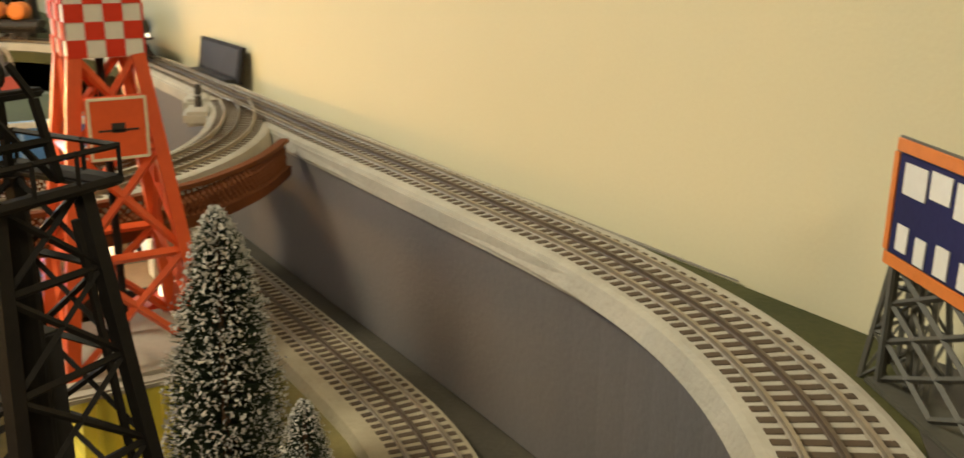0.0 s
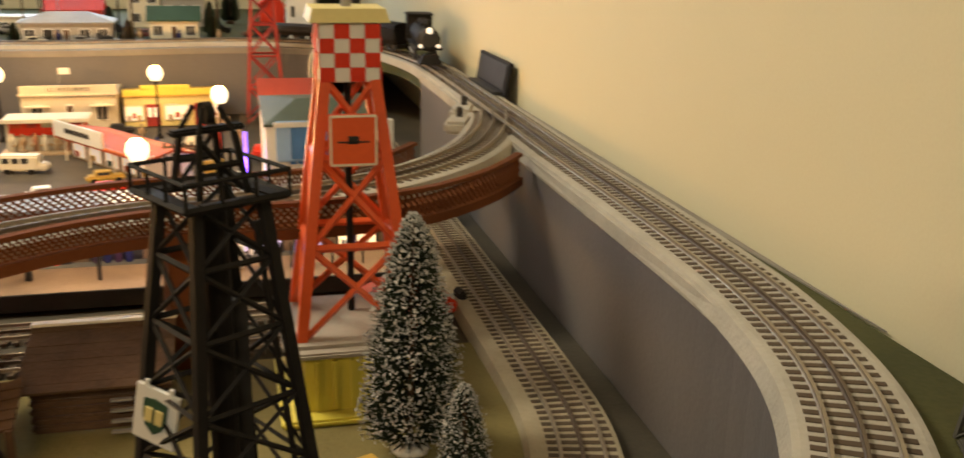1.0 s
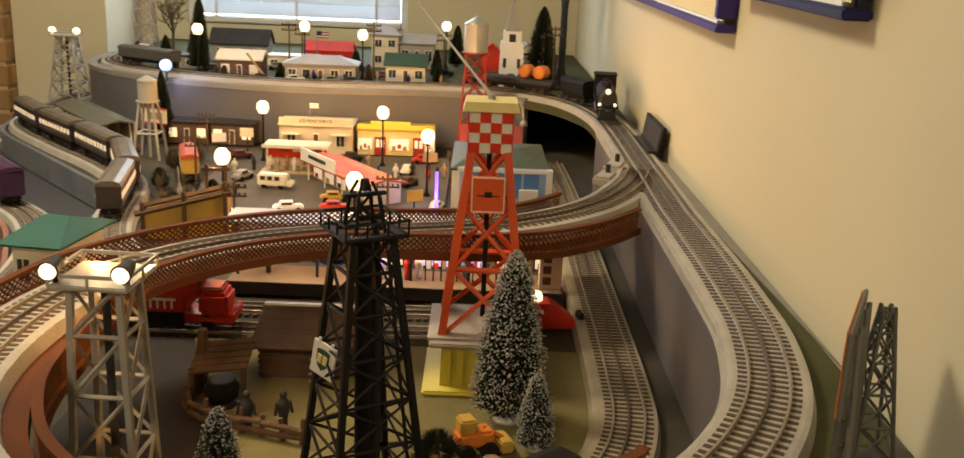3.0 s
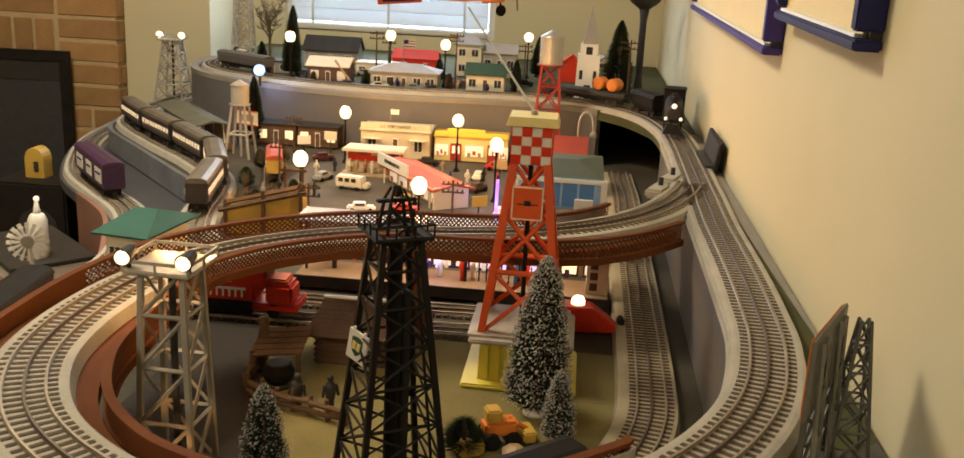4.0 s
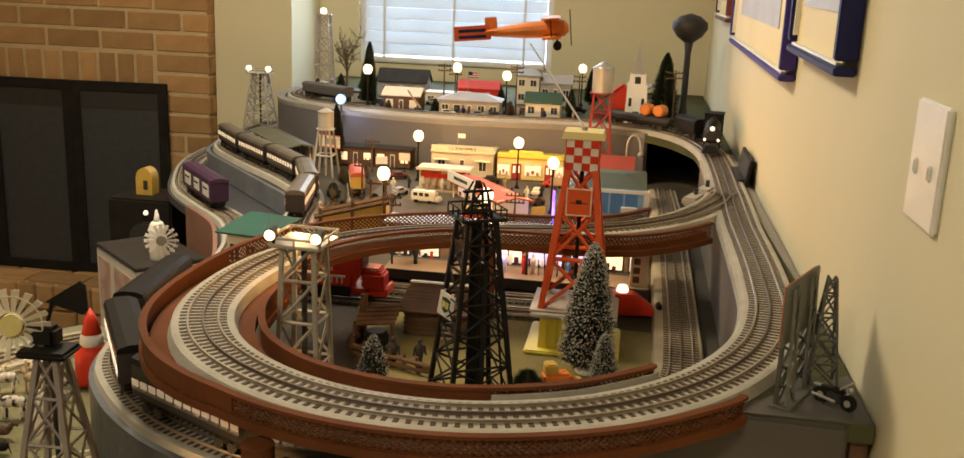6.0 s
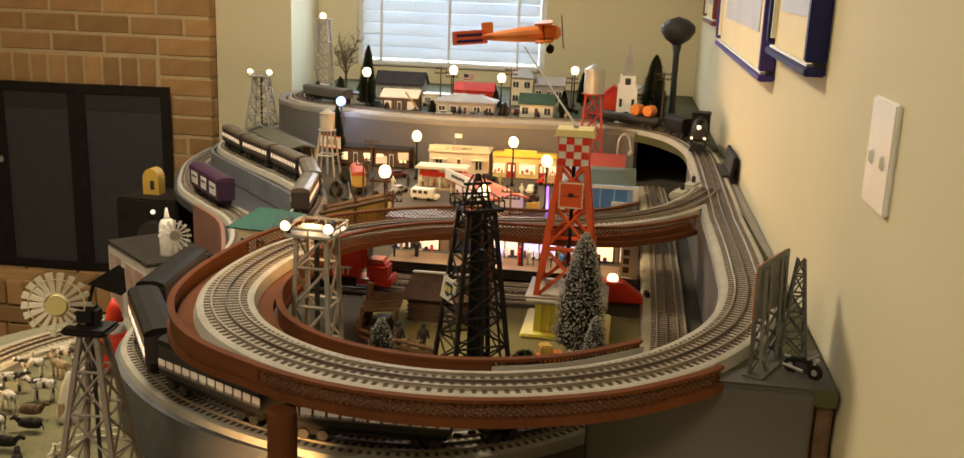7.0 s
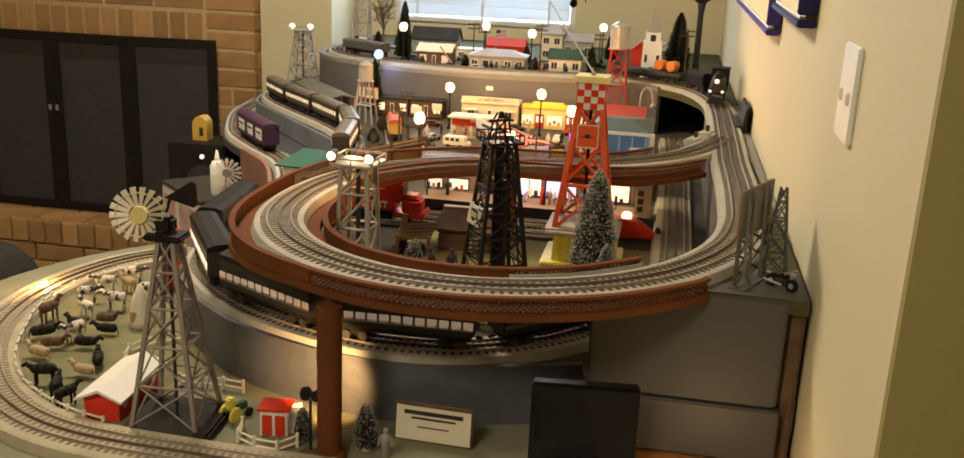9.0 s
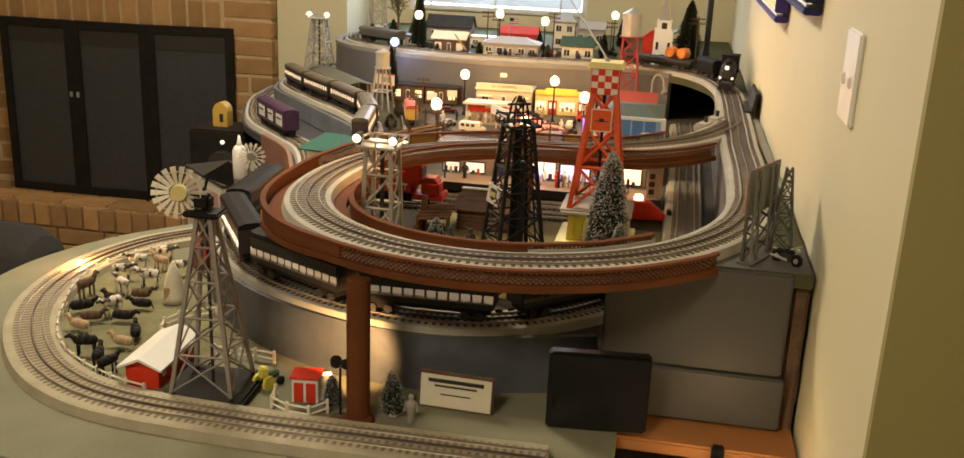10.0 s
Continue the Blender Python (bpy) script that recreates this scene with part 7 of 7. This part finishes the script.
def farm_animal(x, y, rz, mat, size, cow=True, lying=False):
    bm = bmesh.new()
    s = size
    lift = 0 if not lying else -.35 * s
    lathe_pts = [(-.5, .18), (-.42, .30), (-.1, .33), (.25, .31), (.45, .24), (.52, .10)]
    for (a, ra), (b, rb) in zip(lathe_pts, lathe_pts[1:]):
        tube(bm, (a * s, 0, .72 * s + lift), (b * s, 0, .72 * s + lift), ra * s * .72, rb * s * .72, 10)
    tube(bm, (.45 * s, 0, .80 * s + lift), (.66 * s, 0, (1.05 if not cow else .95) * s + lift), .13 * s, .09 * s, 8)
    tube(bm, (.60 * s, 0, (1.08 if not cow else .98) * s + lift), (.86 * s, 0, (.96 if not cow else .86) * s + lift), .11 * s, .06 * s, 8)
    if not lying:
        for u in (-.36, .32):
            for v in (-.13, .13):
                tube(bm, (u * s, v * s, .55 * s), (u * s, v * s, 0), .065 * s, .045 * s, 6)
    tube(bm, (-.50 * s, 0, .82 * s + lift), (-.62 * s, 0, .40 * s + lift), .03 * s, .02 * s, 5)
    for f in bm.faces:
        f.smooth = True
    ob = link("toy_farm_animal", bm, mat)
    ob.matrix_world = pose(x, y, FARM + .0025 + (.02 * s if lying else 0), 0, 0, rz)
    return tagged(ob, {M_COW: "black and white plastic toy cow", M_BLACK: "black plastic toy cow", M_TAN: "tan plastic toy horse"}.get(mat, "brown plastic toy horse") + (" lying down" if lying else " standing"), "toy animal", "toy farm animals")


M_COW = surf("cow_patches", (.66, .60, .50), (.03, .025, .02), .5, 95, contrast=.05, fine=3)
rnd = random.Random(8)
HERD = (("cow", 1, -1.084, .217, 20), ("cow", 1, -1.024, .199, 190), ("cow", 1, -1.052, .161, 150), ("black", 0, -1.037, .110, 160), ("brown", 0, -1.007, .143, 10), ("black", 0, -.984, .105, 185), ("black", 0, -1.064, .068, 40),
        ("brown", 0, -1.028, .037, 20), ("cow", 1, -1.015, .072, 250), ("black", 0, -.984, .051, 5), ("tan", 0, -1.026, .002, 170), ("black", 1, -.970, -.069, 200), ("tan", 0, -.934, -.034, 175), ("black", 0, -.935, .002, 120), ("black", 1, -.906, -.117, 70),
        ("cow", 1, -1.064, .326, 10), ("tan", 1, -1.049, .280, 160), ("black", 1, -.931, -.100, 110), ("cow", 1, -1.000, .262, 30), ("brown", 1, -1.095, .130, 80), ("cow", 1, -1.085, .270, 200))
HIDES = {"cow": M_COW, "black": M_BLACK, "brown": M_WOOD, "tan": M_TAN}
for hide, stands, x, y, turn in HERD:
    farm_animal(x, y, turn, HIDES[hide], rnd.uniform(.029, .034), hide != "tan" and hide != "brown", not stands)


def barn(x, y, rz):
    b = thing("barn", "red toy barn with low white pitched roof", "toy barn", pose(x, y, FARM, 0, 0, rz))
    part("wall", rbox((0, 0, .016), (.110, .046, .032), .001), M_TRUCKRED, b)
    for s in (-1, 1):
        bm = bmesh.new()
        a = [bm.verts.new((s * .0535 + d, yy, zz)) for d in (-.001, .001) for yy, zz in ((-.022, .0315), (.022, .0315), (0, .0425))]
        for f in ((0, 1, 2), (5, 4, 3), (0, 3, 4, 1), (1, 4, 5, 2), (2, 5, 3, 0)):
            bm.faces.new([a[i] for i in f])
        part("gable_wall", bm, M_TRUCKRED, b)
        for k in range(4):
            part("window", rbox((-.039 + k * .026, s * .0232, .020), (.009, .0016, .009), .0005), M_WHITE, b)
    part("roof", gable(bmesh.new(), .110, .046, .030, .013, .008), M_WHITE, b, "white roof")
    part("door", rbox((.0552, 0, .013), (.002, .018, .024), .0006), M_WHITE, b)


barn(-.846, -.085, 93)
tent = thing("cone_tent", "pale cream cone tent on the farm field", "toy tent", pose(-.955, .155, FARM + .0025))
part("canvas", lathe(bmesh.new(), [(.021, 0), (.019, .012), (.011, .045), (.003, .066), (0, .068)], 16), M_CREAM, tent)
part("flap", rbox((-.004, -.0165, .014), (.010, .004, .026), .001), M_TAN, tent)
shed = thing("red_shed", "small red and white toy shed in a fenced yard", "toy shed", pose(-.628, -.105, FARM, 0, 0, 8))
part("wall", rbox((0, 0, .017), (.034, .028, .034), .001), M_WHITE, shed)
part("roof", rbox((0, 0, .0355), (.040, .034, .003), .001), M_TRUCKRED, shed)
for u in (-.008, .008):
    part("door", rbox((u, -.0145, .015), (.0125, .0016, .027), .0005), M_TRUCKRED, shed)
tractor = thing("toy_tractor", "small green and yellow toy tractor", "toy tractor", pose(-.69, -.085, FARM, 0, 0, 70))
part("body", rbox((.004, 0, .014), (.026, .010, .010), .002), M_DKGREEN, tractor)
part("seat", rbox((-.010, 0, .024), (.010, .012, .016), .002), M_YELLOW, tractor)
for u, r in ((-.010, .010), (.013, .006)):
    for s in (-1, 1):
        part("wheel", tube(bmesh.new(), (u, s * .009 - .002, r), (u, s * .009 + .002, r), r, seg=14), M_YELLOW if r > .008 else M_BLACK, tractor)
yl = thing("yard_lamp", "black yard lamp with shaded twin heads", "yard lamp", pose(-.566, -.152, FARM))
part("post", tube(bmesh.new(), (0, 0, 0), (0, 0, .074), .0016), M_BLACK, yl)
part("base", lathe(bmesh.new(), [(.014, 0), (.014, .005), (.006, .009), (0, .010)], 16), M_WOOD, yl)
for u in (-.006, .006):
    part("head", tube(bmesh.new(), (u, 0, .078), (u * 1.6, .012, .076), .0065, .0075, 12), M_BLACK, yl)
    part("lit_lens", tube(bmesh.new(), (u * 1.6, .0122, .076), (u * 1.62, .0135, .076), .0065, seg=12), M_BULB, yl)
yard = lamp("yard_light", 'SPOT', look((-.574, -.134, -.004), (-.605, .02, -.050)), 2.6, WARM, .006)
yard.data.spot_size, yard.data.spot_blend = radians(82), .6
aframe = thing("a_frame_sign", "small white folding sign board", "sign", pose(-.608, -.098, FARM, 0, 0, 30))
for s in (-1, 1):
    bm = bmesh.new()
    box(bm, (0, 0, .018), (.022, .0015, .036), Matrix.Translation((0, s * .006, 0)) @ Matrix.Rotation(radians(18 * s), 4, 'X'))
    part("board", bm, M_WHITE, aframe)
bottle_tree(-.507, -.120, FARM, .062, .016, 31, .5)
bottle_tree(-.587, -.122, FARM, .046, .013, 32, .6)
figurine(-.480, -.133, FARM, .040, M_GREY, 10)
plq = thing("plaque", "cream certificate plaque in dark frame", "plaque", pose(-.434, -.083, FARM, -6, 0, -2))
part("frame", rbox((0, 0, .024), (.100, .006, .050), .0015), M_WOOD, plq)
part("paper", box(bmesh.new(), (0, -.0034, .024), (.094, .001, .043)), M_CREAM, plq)
for z, w, h in ((.038, .074, .005), (.031, .056, .0024), (.020, .040, .0014)):
    part("line_bar", box(bmesh.new(), (0, -.0042, z), (w, .0008, h)), M_DARK, plq)
blk = thing("black_monitor", "black glossy screen standing below the end box", "screen", pose(-.252, -.090, FARM, 0, 0, 6.5))
M_GLOSS = surf("gloss_black_case", (.006, .006, .006), (.009, .009, .009), .2, 8, bump=.02)
part("case", rbox((0, .008, .052), (.126, .018, .104), .003), M_GLOSS, blk)
part("screen", rbox((0, -.0018, .052), (.120, .002, .098), .0006), surf("screen_glass", (.008, .008, .009), (.010, .010, .012), .08, 5, bump=0), blk)
# lamp added out of view to cast the warm glow on end box and wall
clip = thing("unseen_clip_lamp", "unseen warm bulb on a wire arm, added for the end box glow", "lamp", pose(-.100, -.075, -.095))
part("clip", rbox((0, -.006, 0), (.016, .014, .022), .002), M_BLACK, clip)
part("arm", tube(bmesh.new(), (0, -.012, 0), (0, -.050, .010), .0018), M_BLACK, clip)
part("bulb", ball(bmesh.new(), (0, -.055, .014), .0050, 14), M_BULB, clip, "glowing warm bulb")
lamp("unseen_clip_light", 'POINT', pose(-.100, -.140, -.078), .26, (1.0, 0.66, 0.30), .006)
fl = thing("farm_lamp", "low track lamp with glowing bulb by the field", "yard lamp", pose(-1.178, .240, FARM))
part("post", tube(bmesh.new(), (0, 0, 0), (0, 0, .010), .0014), M_BLACK, fl)
part("bulb", ball(bmesh.new(), (0, 0, .014), .0068, 12), M_BULB, fl, "glowing warm bulb")
lamp("farm_light", 'POINT', pose(-1.172, .240, FARM + .030), .55, WARM, .006)
santa = thing("gnome_ornament", "red and white plain gnome ornament", "ornament", pose(-.985, .33, FARM))
part("body", lathe(bmesh.new(), [(.020, 0), (.026, .01), (.024, .05), (.014, .068)], 18), M_TRUCKRED, santa)
part("beard", lathe(bmesh.new(), [(.017, .060), (.016, .075), (.012, .082)], 16), M_WHITE, santa)
part("hat", lathe(bmesh.new(), [(.014, .080), (.009, .10), (0, .118)], 16), M_TRUCKRED, santa)

# dark sofa end near the hearth
sofa = thing("sofa", "dark upholstered sofa end near the hearth", "sofa", pose(-2.055, .98, FLOOR + .02))
bm = tube(bmesh.new(), (-.60, 0, .52), (.18, 0, .52), .135, seg=28)
for (a, r0), (b, r1) in zip(((.18, .135), (.225, .128), (.265, .106), (.29, .070)), ((.225, .128), (.265, .106), (.29, .070), (.30, .02))):
    tube(bm, (a, 0, .52), (b, 0, .52), r0, r1, seg=28)
part("arm", bm, M_SOFA, sofa)
part("seat", rbox((-.20, 0, .22), (.80, .22, .36), .05), M_SOFA, sofa)
for s in (-1, 1):
    part("foot", rbox((.02, .07 * s, .015), (.05, .05, .07), .004), M_WOOD, sofa)

build_bridge()
build_tracks()
cover_with_bricks()
